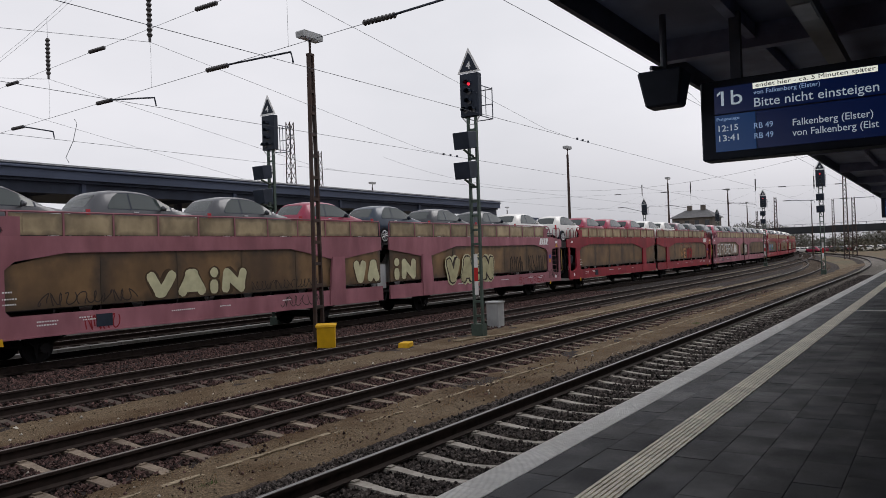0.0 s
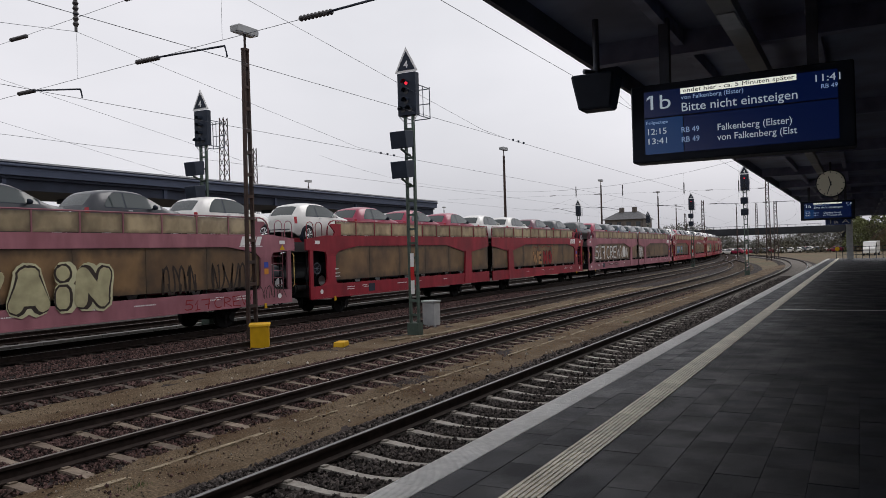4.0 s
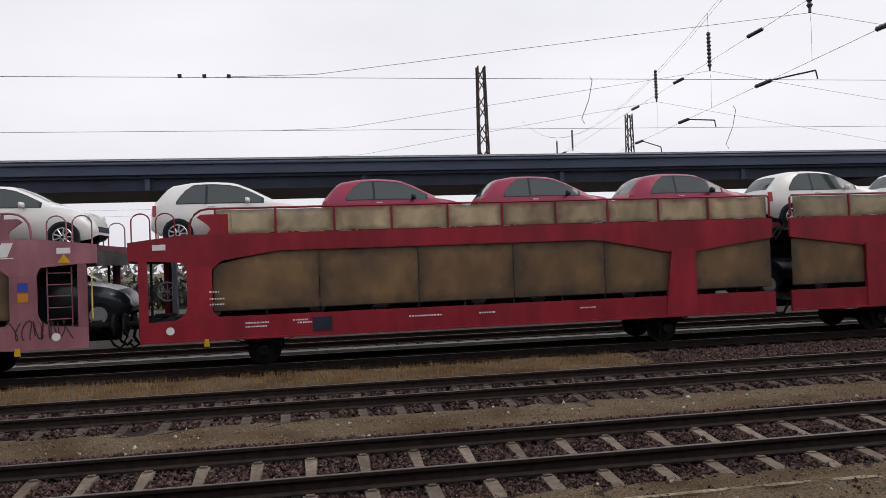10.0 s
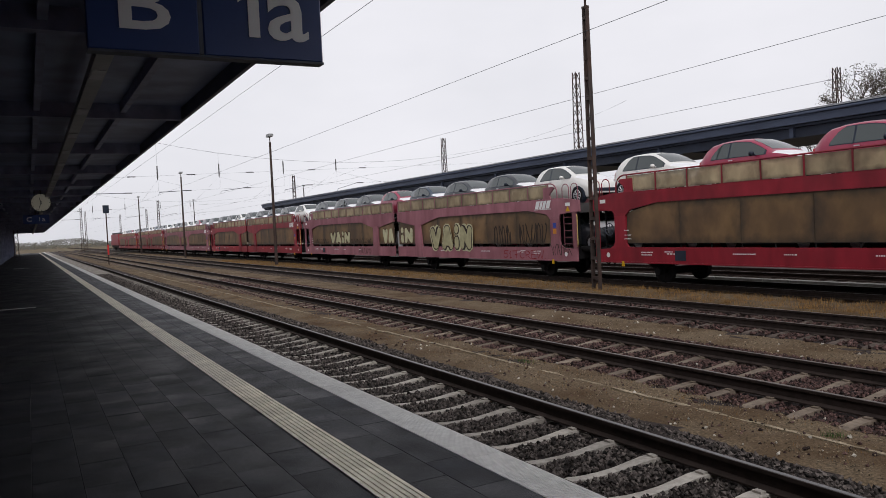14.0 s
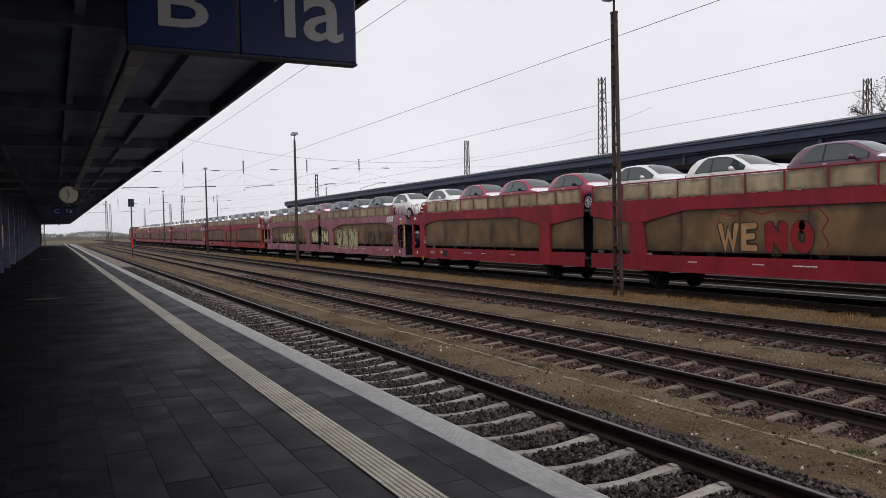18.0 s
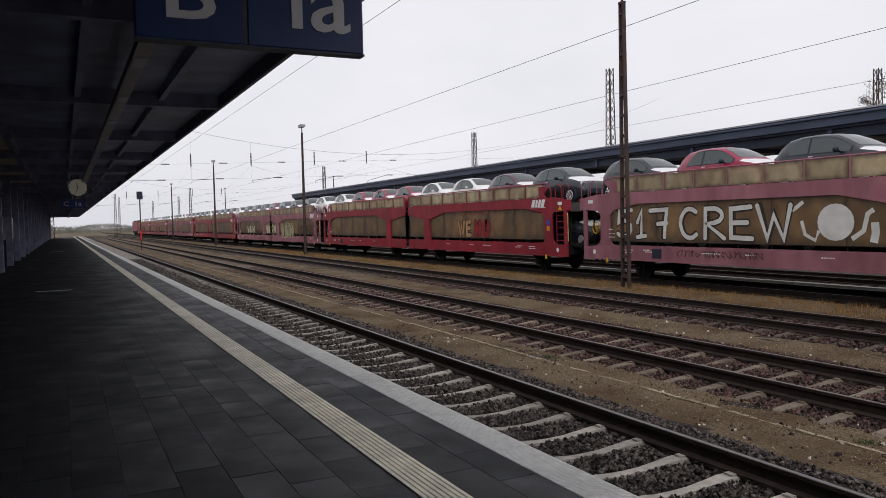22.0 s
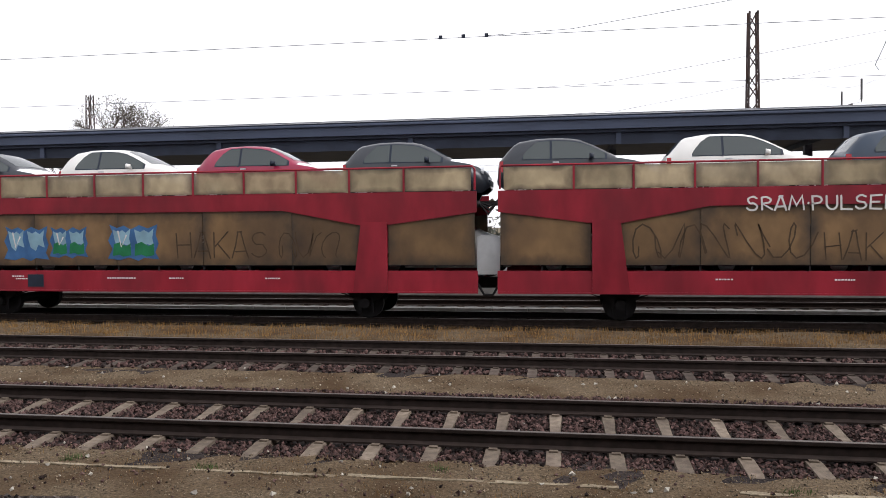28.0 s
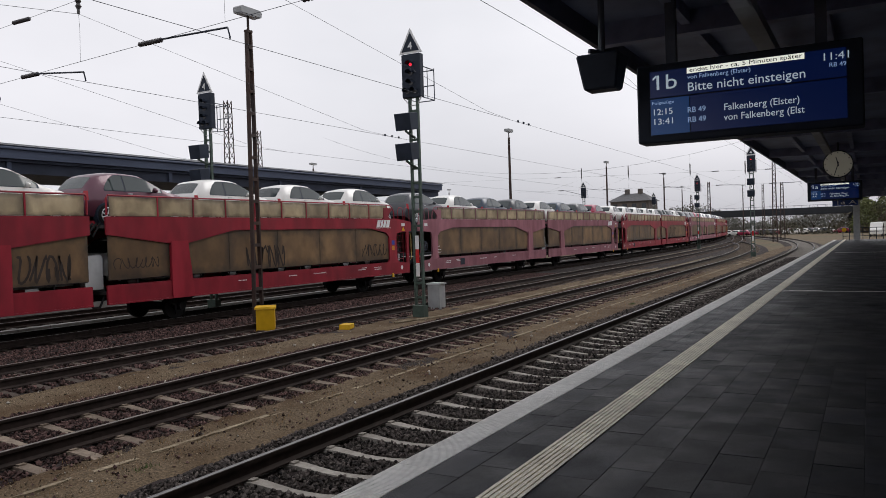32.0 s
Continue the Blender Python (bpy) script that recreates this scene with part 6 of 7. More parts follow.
def tree(x, y, h, spread, seed, label, leaf=0.0, twigs=1.0):
    """A leafless tree: trunk, forking limbs and a haze of fine twigs."""
    rng = random.Random(seed)
    root = thing("tree", label, "tree", pose(x, y, -0.86))
    limbs, fine, leaves = B(), B(), B()
    tips = []

    def grow(p, d, ln, r, depth):
        q = p + d * ln
        mid = p.lerp(q, 0.5) + Vector((rng.uniform(-1, 1), rng.uniform(-1, 1), 0)) * ln * 0.06
        r = max(r, 0.013)
        tube(limbs if depth < 3 else fine, [p, mid, q], [r, r * 0.8, r * 0.62], 6 if depth < 2 else 4 if depth < 4 else 3, False)
        if depth >= 6:
            tips.append(q)
            return
        for k in range(rng.choice((2, 3, 3)) if depth < 4 else max(2, int(2.4 * twigs)) if depth == 4 else 3):
            a = rng.uniform(0, 6.28)
            t = rng.uniform(0.35, 0.95)
            n = (d + Vector((math.cos(a), math.sin(a), rng.uniform(-0.15, 0.35))) * t * spread).normalized()
            grow(q, n, ln * rng.uniform(0.62, 0.85), r * 0.6, depth + 1)

    grow(Vector((0, 0, 0)), Vector((rng.uniform(-0.05, 0.05), 0, 1)), h * 0.235, h * 0.022, 0)
    part("trunk", limbs, M["bark"], root)
    part("crown", fine, M["twig"], root)
    if leaf:
        for p in tips:
            for k in range(int(leaf)):
                c = p + Vector((rng.gauss(0, 0.18), rng.gauss(0, 0.18), rng.gauss(0, 0.18)))
                u, w = Vector((rng.uniform(-1, 1), rng.uniform(-1, 1), rng.uniform(-1, 1))).normalized() * 0.055, Vector((rng.uniform(-1, 1), rng.uniform(-1, 1), rng.uniform(-1, 1))).normalized() * 0.055
                leaves.faces.new([leaves.verts.new(c + v2) for v2 in (u, w, -u, -w)])
        tagged(part("leaves", leaves, M["bud"], root), kind="stuff")
    else:
        leaves.free()


tree(-37.6, 59.5, 16.2, 1.0, 4, "spreading tree in first bud behind the far platform roof", 8, 2.4)
tree(-43.2, 60, 13.2, 0.85, 9, "smaller budding tree behind the far platform roof", 6, 2.0)
for i, (x, y, h) in enumerate(((150, 52, 9), (158, 55, 10), (165, 60, 9), (196, 34, 8), (250, 14, 9), (255, 4, 9), (252, -6, 10), (248, 24, 8), (190, -8, 9), (180, -12, 10), (200, -2, 8))):
    tree(x, y, h, 0.8, 20 + i, "bare hedge tree at the edge of the yard", 3, 0.7)

hedge_rng = np.random.RandomState(3)
vs, fs = [], []
for k in range(5200):
    x = hedge_rng.uniform(200, 262)
    y = hedge_rng.uniform(-26, 24)
    z = -0.86 + abs(hedge_rng.normal(0, 1.0)) * (1.2 + 0.8 * math.sin(y * 0.4))
    s = hedge_rng.uniform(0.15, 0.4)
    q = hedge_rng.normal(0, 1, (3, 3)) * s
    o = len(vs)
    vs.extend(map(tuple, q + np.array([x, y, z])))
    fs.append((o, o + 1, o + 2))
me = bpy.data.meshes.new("scrub")
me.from_pydata(vs, [], fs)
me.materials.append(M["bud"])
tagged(new("scrub", me), "low green and brown scrub at the yard's edge", "bushes", kind="stuff")

# overgrown bank beside the bridge
vs, fs = [], []
for k in range(16000):
    x = hedge_rng.uniform(200, 234)
    y = hedge_rng.uniform(-40, 3.5)
    top = min(14.0, 3.0 + (3.5 - y) * 2.2)
    z = -0.86 + top * hedge_rng.rand() ** 0.6 * (0.8 + 0.3 * math.sin(y * 0.9))
    q = hedge_rng.normal(0, 1, (3, 3)) * hedge_rng.uniform(0.15, 0.4)
    o = len(vs)
    vs.extend(map(tuple, q + np.array([x, y, z])))
    fs.append((o, o + 1, o + 2))
me = bpy.data.meshes.new("scrub")
me.from_pydata(vs, [], fs)
M["shrub"] = mat("spring_shrub", (0.095, 0.105, 0.045), 0.9, island=0.5, var=0.3, scale=0.4)
me.materials.append(M["shrub"])
tagged(new("scrub", me), "overgrown green bank beside the bridge", "bushes", kind="stuff")
bank = B()
prism(bank, [(-42, -0.87), (3.2, -0.87), (1.0, 0.2), (-5, 4.4), (-12, 7.5), (-42, 8.5)], 207, 235)
for v in bank.verts:
    v.co = Vector((v.co.y, v.co.x, v.co.z))
tagged(part("earth_bank", bank, M["earth"]), "earth bank beside the bridge", kind="structure")

# fence, sign and end column where the platform stops
fence = thing("platform_fence", "dark metal railing across the platform end", "railing")
for k in range(13):
    y = -4.6 + k * 0.55
    bm = B()
    box(bm, 81.4, 81.46, y - 0.03, y + 0.03, -0.03, 1.15)
    part("post", bm, M["black"], fence)
for z in (0.35, 0.75, 1.12):
    bm = B()
    box(bm, 81.41, 81.45, -4.6, 2.0, z - 0.025, z + 0.025)
    part("bar", bm, M["black"], fence)
bm = B()
disc(bm, (81.36, 1.9, 0.95), "x", 0.2, 0.02, 18)
part("sign", bm, M["yellow"], fence, "round yellow warning sign")
bm = B()
box(bm, 80.3, 80.75, 0.55, 1.1, -0.03, CZ + 0.2)
part("end_column", bm, M["grey"], canopy, "broad steel column at the canopy's end")


def tree_line(x0, x1, y0, y1, h, n, seed, label, material=None, grain=1.0):
    """A far strip of bare trees and bushes."""
    rng = np.random.RandomState(seed)
    vs, fs = [], []
    for k in range(n):
        x, y = rng.uniform(x0, x1), rng.uniform(y0, y1)
        top = h * (0.45 + 0.35 * math.sin(y * 0.11 + seed) * math.sin(y * 0.043) + 0.2 * rng.rand())
        z = -0.86 + top * rng.rand() ** 0.8
        q = rng.normal(0, 1, (3, 3)) * np.array([0.3, 0.32, 0.34]) * grain
        o = len(vs)
        vs.extend(map(tuple, q + np.array([x, y, z])))
        fs.append((o, o + 1, o + 2))
    me = bpy.data.meshes.new("tree_line")
    me.from_pydata(vs, [], fs)
    me.materials.append(material or M["far"])
    return tagged(new("tree_line", me), label, "trees", kind="stuff")


# distance haze is mixed into this pale grey-brown
M["far"] = mat("far_trees", (0.17, 0.168, 0.148), 0.95, var=0.3, scale=0.3)
tree_line(330, 370, -120, 260, 9, 16000, 5, "far strip of bare grey-brown trees")
tree_line(-160, 120, 66, 74, 6, 9000, 7, "strip of bare trees beyond the opposite platform")
M["hedge"] = mat("dark_hedge", (0.040, 0.043, 0.032), 0.95, island=0.6)
tree_line(-160, 130, 52, 57, 5.0, 70000, 17, "dense low hedge beyond the opposite platform", M["hedge"], 0.5)
tree_line(-470, -430, -160, 260, 6, 30000, 6, "far strip of bare grey-brown trees")
tree_line(262, 275, -90, 70, 12, 50000, 8, "bushes behind the bridge", None, 0.7)

# parked cars beyond the platform end
park_rng = random.Random(12)
for i in range(30):
    c = ("white", "grey", "red", "white", "dark", "white", "grey", "red")[park_rng.randrange(8)]
    o = copy_thing(simple_templates[c, False], pose(214 + (i // 15) * 9 + park_rng.uniform(-1, 1), 4 + (i % 15) * 2.1 + park_rng.uniform(-0.5, 0.5), -0.86, 0, 0, park_rng.choice((80, 95, 100, -85))))
    tagged(o, "small %s car parked beyond the platform end" % {"dark": "dark grey"}.get(c, c), "car", "cars parked beyond the platform")
van = thing("van", "white delivery van parked beyond the platform end", "van", pose(150, -1.6, -0.86, 0, 0, 170))
bm = B()
prism(bm, [(-2.6, 0.4), (2.6, 0.4), (2.6, 1.2), (1.9, 1.4), (1.3, 2.4), (-2.6, 2.5)], -0.95, 0.95)
part("body", bm, CAR["white"], van, bevel=0.05)
for s in (-1, 1):
    bm = B()
    prism(bm, [(1.25, 1.45), (1.75, 1.45), (1.25, 2.2), (0.6, 2.2), (0.6, 1.45)], s * 0.955 - 0.004, s * 0.955 + 0.004)
    part("side_window", bm, M["glass"], van)
    for x in (-1.7, 1.8):
        bm = B()
        disc(bm, (x, s * 0.86, 0.33), "y", 0.33, 0.2, 18)
        part("wheel", bm, M["tyre"], van)

# ---- dry grass, weeds and loose stones ----
def tufts(name, n, x0, x1, y0, y1, z, h, material, seed, label, category, clump=0.05, blades=7):
    rng = np.random.RandomState(seed)
    vs, fs = [], []
    for k in range(n):
        cx, cy = rng.uniform(x0, x1), rng.uniform(y0, y1)
        for b in range(blades):
            a = rng.uniform(0, 6.28)
            hh = h * rng.uniform(0.5, 1.2)
            ox, oy = cx + rng.normal(0, clump), cy + rng.normal(0, clump)
            lx, ly = math.cos(a) * hh * 0.45, math.sin(a) * hh * 0.45
            w = 0.006 + 0.05 * hh
            o = len(vs)
            vs.extend(((ox - w * ly / hh, oy + w * lx / hh, z - 0.02), (ox + w * ly / hh, oy - w * lx / hh, z - 0.02), (ox + lx, oy + ly, z + hh)))
            fs.append((o, o + 1, o + 2))
    me = bpy.data.meshes.new(name)
    me.from_pydata(vs, [], fs)
    me.materials.append(material)
    return tagged(new(name, me), label, category, kind="stuff")


tufts("dry_grass", 7000, -70, 6.8, 14.85, 16.75, -0.67, 0.11, M["grass"], 11, "fringe of short dry yellow grass beside the rails", "grass", 0.06, 6)
tufts("dry_grass", 2200, -40, 40, 6.5, 7.7, -0.765, 0.035, M["grass"], 12, "sparse dry grass on the sandy strip", "grass", 0.08, 5)
for i, (x, y) in enumerate(((-4.97, 7.19), (-3.47, 7.08), (2.01, 7.05), (-10.6, 7.25), (5.4, 6.6), (24, 6.5), (33, 7.0), (-1.2, 7.3))):
    tufts("weed", 14, x - 0.12, x + 0.12, y - 0.07, y + 0.07, -0.765, 0.05, M["weed"], 40 + i, "small green weed on the sandy strip", "weed", 0.03, 8)
C1, C2, C3 = (T1, 6.75, STEP1), (T2, 2.39, STEP2), (T3, -259.7, 0.6)
stones("ballast_stones", -13, 13, 3.05, 6.10, -0.770, 60000, 1, (0.015, 0.034), C1, "stone_grey")
stones("ballast_stones", -14, 14, 7.50, 10.62, -0.768, 50000, 2, (0.016, 0.036), C2)
stones("ballast_stones", -60, -13, 3.05, 6.2, -0.776, 32000, 3, (0.025, 0.05), C1, "stone_grey")
stones("ballast_stones", 13, 60, 3.05, 6.2, -0.776, 32000, 4, (0.025, 0.05), C1, "stone_grey")
stones("ballast_stones", -42, -14, 7.45, 10.6, -0.776, 20000, 5, (0.025, 0.05), C2)
stones("ballast_stones", 14, 42, 7.45, 10.6, -0.776, 20000, 6, (0.025, 0.05), C2)
stones("ballast_stones", -30, 30, 11.95, 14.8, -0.752, 30000, 7, (0.022, 0.05), C3)
stones("verge_stones", 6.6, 40, 14.8, 16.75, -0.69, 16000, 21, (0.02, 0.045))
M["pale_stone"] = mat("pale_stone", (0.42, 0.39, 0.34), 0.85, var=0.2, scale=20, island=0.5)
stones("pale_stones", -16, 20, 6.2, 7.7, -0.762, 130, 31, (0.012, 0.038), None, "pale_stone")
stones("pale_stones", -16, 20, 10.5, 12.1, -0.762, 110, 32, (0.014, 0.040), None, "pale_stone")
stones("pale_stones", -14, 16, 7.6, 10.5, -0.752, 60, 33, (0.012, 0.030), C2, "pale_stone")
stones("scattered_stones", -16, 16, 6.25, 7.6, -0.768, 900, 8, (0.012, 0.032))
stones("sand_pebbles", -14, 14, 6.3, 7.6, -0.766, 14000, 9, (0.005, 0.013), None, "pebble")
stones("sand_pebbles", -14, 14, 10.6, 11.9, -0.766, 6000, 10, (0.007, 0.016), None, "pebble")
# pale cable trough covers between the train and the far track
trough = tagged(thing("cable_trough", "line of pale concrete cable trough covers", "trough"), kind="structure")
cover_v, cover_f = [], []
for k in range(210):
    x = -150 + k
    o = len(cover_v)
    cover_v.extend((x + a, b, c) for c in (-0.86, -0.70) for a, b in ((0.01, 21.2), (0.99, 21.2), (0.99, 21.5), (0.01, 21.5)))
    cover_f.extend(tuple(o + i for i in f) for f in ((4, 5, 6, 7), (0, 1, 5, 4), (1, 2, 6, 5), (2, 3, 7, 6), (3, 0, 4, 7)))
me = bpy.data.meshes.new("trough_covers")
me.from_pydata(cover_v, [], cover_f)
M["trough"] = mat("trough_concrete", (0.24, 0.235, 0.225), 0.9, var=0.2, scale=6, grime=0.5, gscale=0.8)
tagged(part("trough_cover", me, M["trough"], trough), kind="stuff")


# ---- graffiti on the wagons ----
PAINT = {
    "cream": mat("spray_cream", (0.52, 0.50, 0.32), 0.7, var=0.15, scale=3),
    "white": mat("spray_white", (0.62, 0.61, 0.58), 0.7, var=0.12, scale=3),
    "dark": mat("spray_dark", (0.045, 0.035, 0.03), 0.8, var=0.2, scale=4),
    "brown": mat("spray_brown", (0.075, 0.05, 0.03), 0.8, var=0.2, scale=4),
    "red": mat("spray_red", (0.25, 0.02, 0.025), 0.7, var=0.15, scale=4),
    "blue": mat("spray_blue", (0.05, 0.13, 0.28), 0.7, var=0.2, scale=3),
    "sky": mat("spray_light_blue", (0.22, 0.36, 0.44), 0.7, var=0.2, scale=2),
    "green": mat("spray_green", (0.02, 0.17, 0.07), 0.7, var=0.2, scale=3),
    "teal": mat("spray_teal", (0.02, 0.24, 0.17), 0.7, var=0.15, scale=3),
    "grey": mat("spray_grey", (0.16, 0.145, 0.13), 0.75, var=0.2, scale=3),
    "olive": mat("spray_olive", (0.30, 0.275, 0.165), 0.7, var=0.2, scale=3),
    "peach": mat("spray_peach", (0.42, 0.235, 0.11), 0.7, var=0.15, scale=3),
    "pale": mat("spray_pale_olive", (0.40, 0.37, 0.22), 0.7, var=0.2, scale=3),
    "panel": mat("spray_gap", (0.10, 0.07, 0.04), 0.8, var=0.2, scale=3),
}
FACE_MY = Matrix(((1, 0, 0, 0), (0, 0, -1, 0), (0, 1, 0, 0), (0, 0, 0, 1)))
YP, YB = -1.409, -1.454      # just proud of the mesh panels, and of the beams


def arc(cx, cz, rx, rz, a0, a1, n=9):
    """Points of an arc; degrees, 0 to the right, counter-clockwise."""
    return [(cx + rx * math.cos(radians(a0 + (a1 - a0) * i / n)), cz + rz * math.sin(radians(a0 + (a1 - a0) * i / n))) for i in range(n + 1)]


# strokes of hand-drawn capitals in a unit box
HAND = {
    "A": [[(0, 0), (0.22, 0.5), (0.42, 1)], [(0.58, 1), (0.78, 0.5), (1, 0)], [(0.36, 0.98), (0.64, 1)], [(0.22, 0.26), (0.80, 0.26)]],
    "C": [arc(0.55, 0.5, 0.5, 0.5, 50, 310, 12)],
    "E": [[(0.95, 1), (0.05, 0.96), (0.05, 0.03), (1, 0)], [(0.05, 0.5), (0.8, 0.52)]],
    "H": [[(0.05, 0), (0.08, 1)], [(0.95, 0), (0.92, 1)], [(0.06, 0.48), (0.94, 0.52)]],
    "I": [[(0.5, 0), (0.5, 1)]],
    "i": [[(0.5, 0), (0.5, 0.34)], [(0.46, 1.06), (0.54, 1.06)]],
    "J": [[(0.9, 1), (0.85, 0.3)] + arc(0.45, 0.28, 0.4, 0.28, 0, -170, 8)],
    "K": [[(0.08, 0), (0.05, 1)], [(0.95, 1), (0.12, 0.42)], [(0.3, 0.52), (1, 0)]],
    "L": [[(0.05, 1), (0.05, 0.02), (0.95, 0)]],
    "M": [[(0, 0), (0.14, 1), (0.5, 0.3), (0.86, 1), (1, 0)]],
    "N": [[(0.02, 0), (0.05, 0.5), (0.06, 1)], [(0.06, 1), (0.5, 0.5), (0.94, 0.02)], [(0.95, 0), (0.97, 0.5), (1, 1)]],
    "O": [arc(0.5, 0.5, 0.5, 0.5, 90, 440, 16)],
    "P": [[(0.08, 0), (0.08, 0.96)] + arc(0.35, 0.72, 0.55, 0.26, 90, -90, 9) + [(0.1, 0.46)]],
    "R": [[(0.08, 0), (0.08, 0.96)] + arc(0.38, 0.74, 0.52, 0.24, 90, -80, 9) + [(0.14, 0.48), (1, 0)]],
    "S": [arc(0.52, 0.75, 0.42, 0.25, 30, 250, 9) + arc(0.48, 0.26, 0.46, 0.26, 80, -160, 10)],
    "T": [[(0, 0.98), (1, 1)], [(0.5, 0.98), (0.48, 0)]],
    "U": [[(0.03, 1), (0.05, 0.35)] + arc(0.5, 0.32, 0.45, 0.32, 180, 360, 9) + [(0.98, 1)]],
    "V": [[(0, 1), (0.2, 0.5), (0.42, 0)], [(0.56, 0), (0.8, 0.5), (1, 1)], [(0.4, 0.02), (0.58, 0)]],
    "W": [[(0, 1), (0.26, 0), (0.5, 0.7), (0.76, 0), (1, 1)]],
    "X": [[(0, 1), (1, 0)], [(1, 1), (0, 0)]],
    "0": [arc(0.5, 0.5, 0.45, 0.5, 90, 440, 16)],
    "1": [[(0.1, 0.55), (0.55, 1), (0.5, 0.02)], [(0.1, 0), (0.95, 0.04)]],
    "2": [arc(0.48, 0.72, 0.42, 0.28, 160, -20, 8) + [(0.05, 0.02), (1, 0)]],
    "3": [arc(0.45, 0.74, 0.42, 0.25, 150, -80, 9), arc(0.45, 0.26, 0.48, 0.26, 80, -150, 9)],
    "5": [[(0.95, 1), (0.15, 0.97), (0.1, 0.55)] + arc(0.42, 0.32, 0.5, 0.3, 100, -140, 9)],
    "7": [[(0, 0.97), (0.98, 1), (0.9, 0.5), (0.85, 0)], [(0.45, 0.48), (1, 0.52)]],
    "!": [[(0.6, 1), (0.45, 0.3)], [(0.42, 0.06), (0.46, 0.02)]],
    ".": [[(0.4, 0.02), (0.6, 0.04)]],
    "\u00b7": [[(0.4, 0.48), (0.6, 0.5)]],
}


def ribbon(bm, pts, r, depth):
    """A flat brush stroke with softened ends."""
    P = [Vector((x, z, 0)) for x, z in pts]
    d0, d1 = (P[1] - P[0]).normalized(), (P[-1] - P[-2]).normalized()
    P = [P[0] - d0 * r * 0.9, P[0] - d0 * r * 0.5] + P + [P[-1] + d1 * r * 0.5, P[-1] + d1 * r * 0.9]
    w = [r * 0.45, r * 0.86] + [r] * len(pts) + [r * 0.86, r * 0.45]
    left, right = [], []
    for i, p in enumerate(P):
        a = (p - P[i - 1]).normalized() if i else (P[1] - p).normalized()
        b = (P[i + 1] - p).normalized() if i < len(P) - 1 else a
        na, nb = Vector((-a.y, a.x, 0)), Vector((-b.y, b.x, 0))
        n = na + nb
        n = n.normalized() if n.length > 0.3 else na
        k = w[i] / max(0.55, n.dot(na))
        left.append(bm.verts.new((p.x + n.x * k, p.y + n.y * k, depth)))
        right.append(bm.verts.new((p.x - n.x * k, p.y - n.y * k, depth)))
    for i in range(len(P) - 1):
        bm.faces.new((right[i], right[i + 1], left[i + 1], left[i]))


def tag_text(p, sg, s, x0, x1, z0, z1, colour, y=YP, bold=0.03, shear=0.0, label="", wob=0.0, seed=1):
    """Sprayed words in free strokes; bold sets the stroke's width against the height."""
    rng = random.Random(seed * 31 + len(s) * 7 + ord(s[0]))
    wide = {"i": 0.5, "1": 0.65, "!": 0.3, " ": 0.35, ".": 0.2, "\u00b7": 0.3, "I": 0.4, "W": 1.3, "M": 1.25}
    cells = [wide.get(c, 1.0) for c in s]
    total, h = sum(cells), z1 - z0
    r = h * (0.045 + bold * 1.9)
    bm = B()
    at, depth = 0.0, 0.0
    for c, w in zip(s, cells):
        lean, up, dn = rng.uniform(-0.2, 0.2), rng.uniform(0, 0.12), rng.uniform(0, 0.10)
        xa, xb = x0 + at / total * (x1 - x0), x0 + (at + w * 0.93) / total * (x1 - x0)
        at += w
        for st in HAND.get(c, []):
            pts = []
            for u, q in st:
                q2 = dn * wob * 4 + q * (1 - (up + dn) * wob * 4) + rng.uniform(-0.03, 0.03) * wob * 6
                u2 = u + lean * wob * 4 * (q - 0.5) + rng.uniform(-0.03, 0.03) * wob * 6
                pts.append((xa + r + u2 * max(0.01, xb - xa - 2 * r), z0 + r + q2 * max(0.01, h - 2 * r)))
            ribbon(bm, pts, r, depth)
            depth += 0.0004
    ex = bmesh.ops.extrude_face_region(bm, geom=bm.faces[:])
    for e in ex["geom"]:
        if isinstance(e, bmesh.types.BMVert):
            e.co.z -= 0.0015
    o = part("graffiti", bm, PAINT[colour], UNITS[p, sg], label)
    o.matrix_basis = Matrix.Translation((0, y, -RAIL)) @ FACE_MY
    return o


def tag_shape(p, sg, pts, colour, y=YP, label=""):
    bm = B()
    prism(bm, [(x, z - RAIL) for x, z in pts], y - 0.0015, y + 0.0015)
    return part("graffiti", bm, PAINT[colour], UNITS[p, sg], label)


def tag_line(p, sg, pts, r, colour, y=YP, label=""):
    bm = B()
    tube(bm, [(x, y, z - RAIL) for x, z in pts], r, 4)
    for v in bm.verts:
        v.co.y = y + (v.co.y - y) * 0.08
    return part("graffiti", bm, PAINT[colour], UNITS[p, sg], label)


def scribble(p, sg, x0, x1, z0, z1, n, colour, seed, r=0.012, y=YP):
    """Loops of marker pen that spell nothing."""
    rng = random.Random(seed)
    bm = B()
    for k in range(n):
        a, b = x0 + (x1 - x0) * k / n, x0 + (x1 - x0) * (k + 0.9) / n
        pts = []
        f, ph = rng.choice((1.0, 1.5, 2.0)), rng.uniform(0, 6)
        for i in range(14):
            t = i / 13
            pts.append((a + (b - a) * (t + 0.25 * math.sin(ph + t * 9)), z0 + (z1 - z0) * (0.5 + 0.5 * math.sin(ph * 2 + t * 6.28 * f))))
        ribbon(bm, pts, r, k * 0.0004)
    o = part("graffiti", bm, PAINT[colour], UNITS[p, sg])
    o.matrix_basis = Matrix.Translation((0, y, -RAIL)) @ FACE_MY
    return o


# first pink pair
tag_text(-1, -1, "VAiN", -9.95, -6.48, 0.70, 1.54, "brown", bold=0.105, wob=0.12)
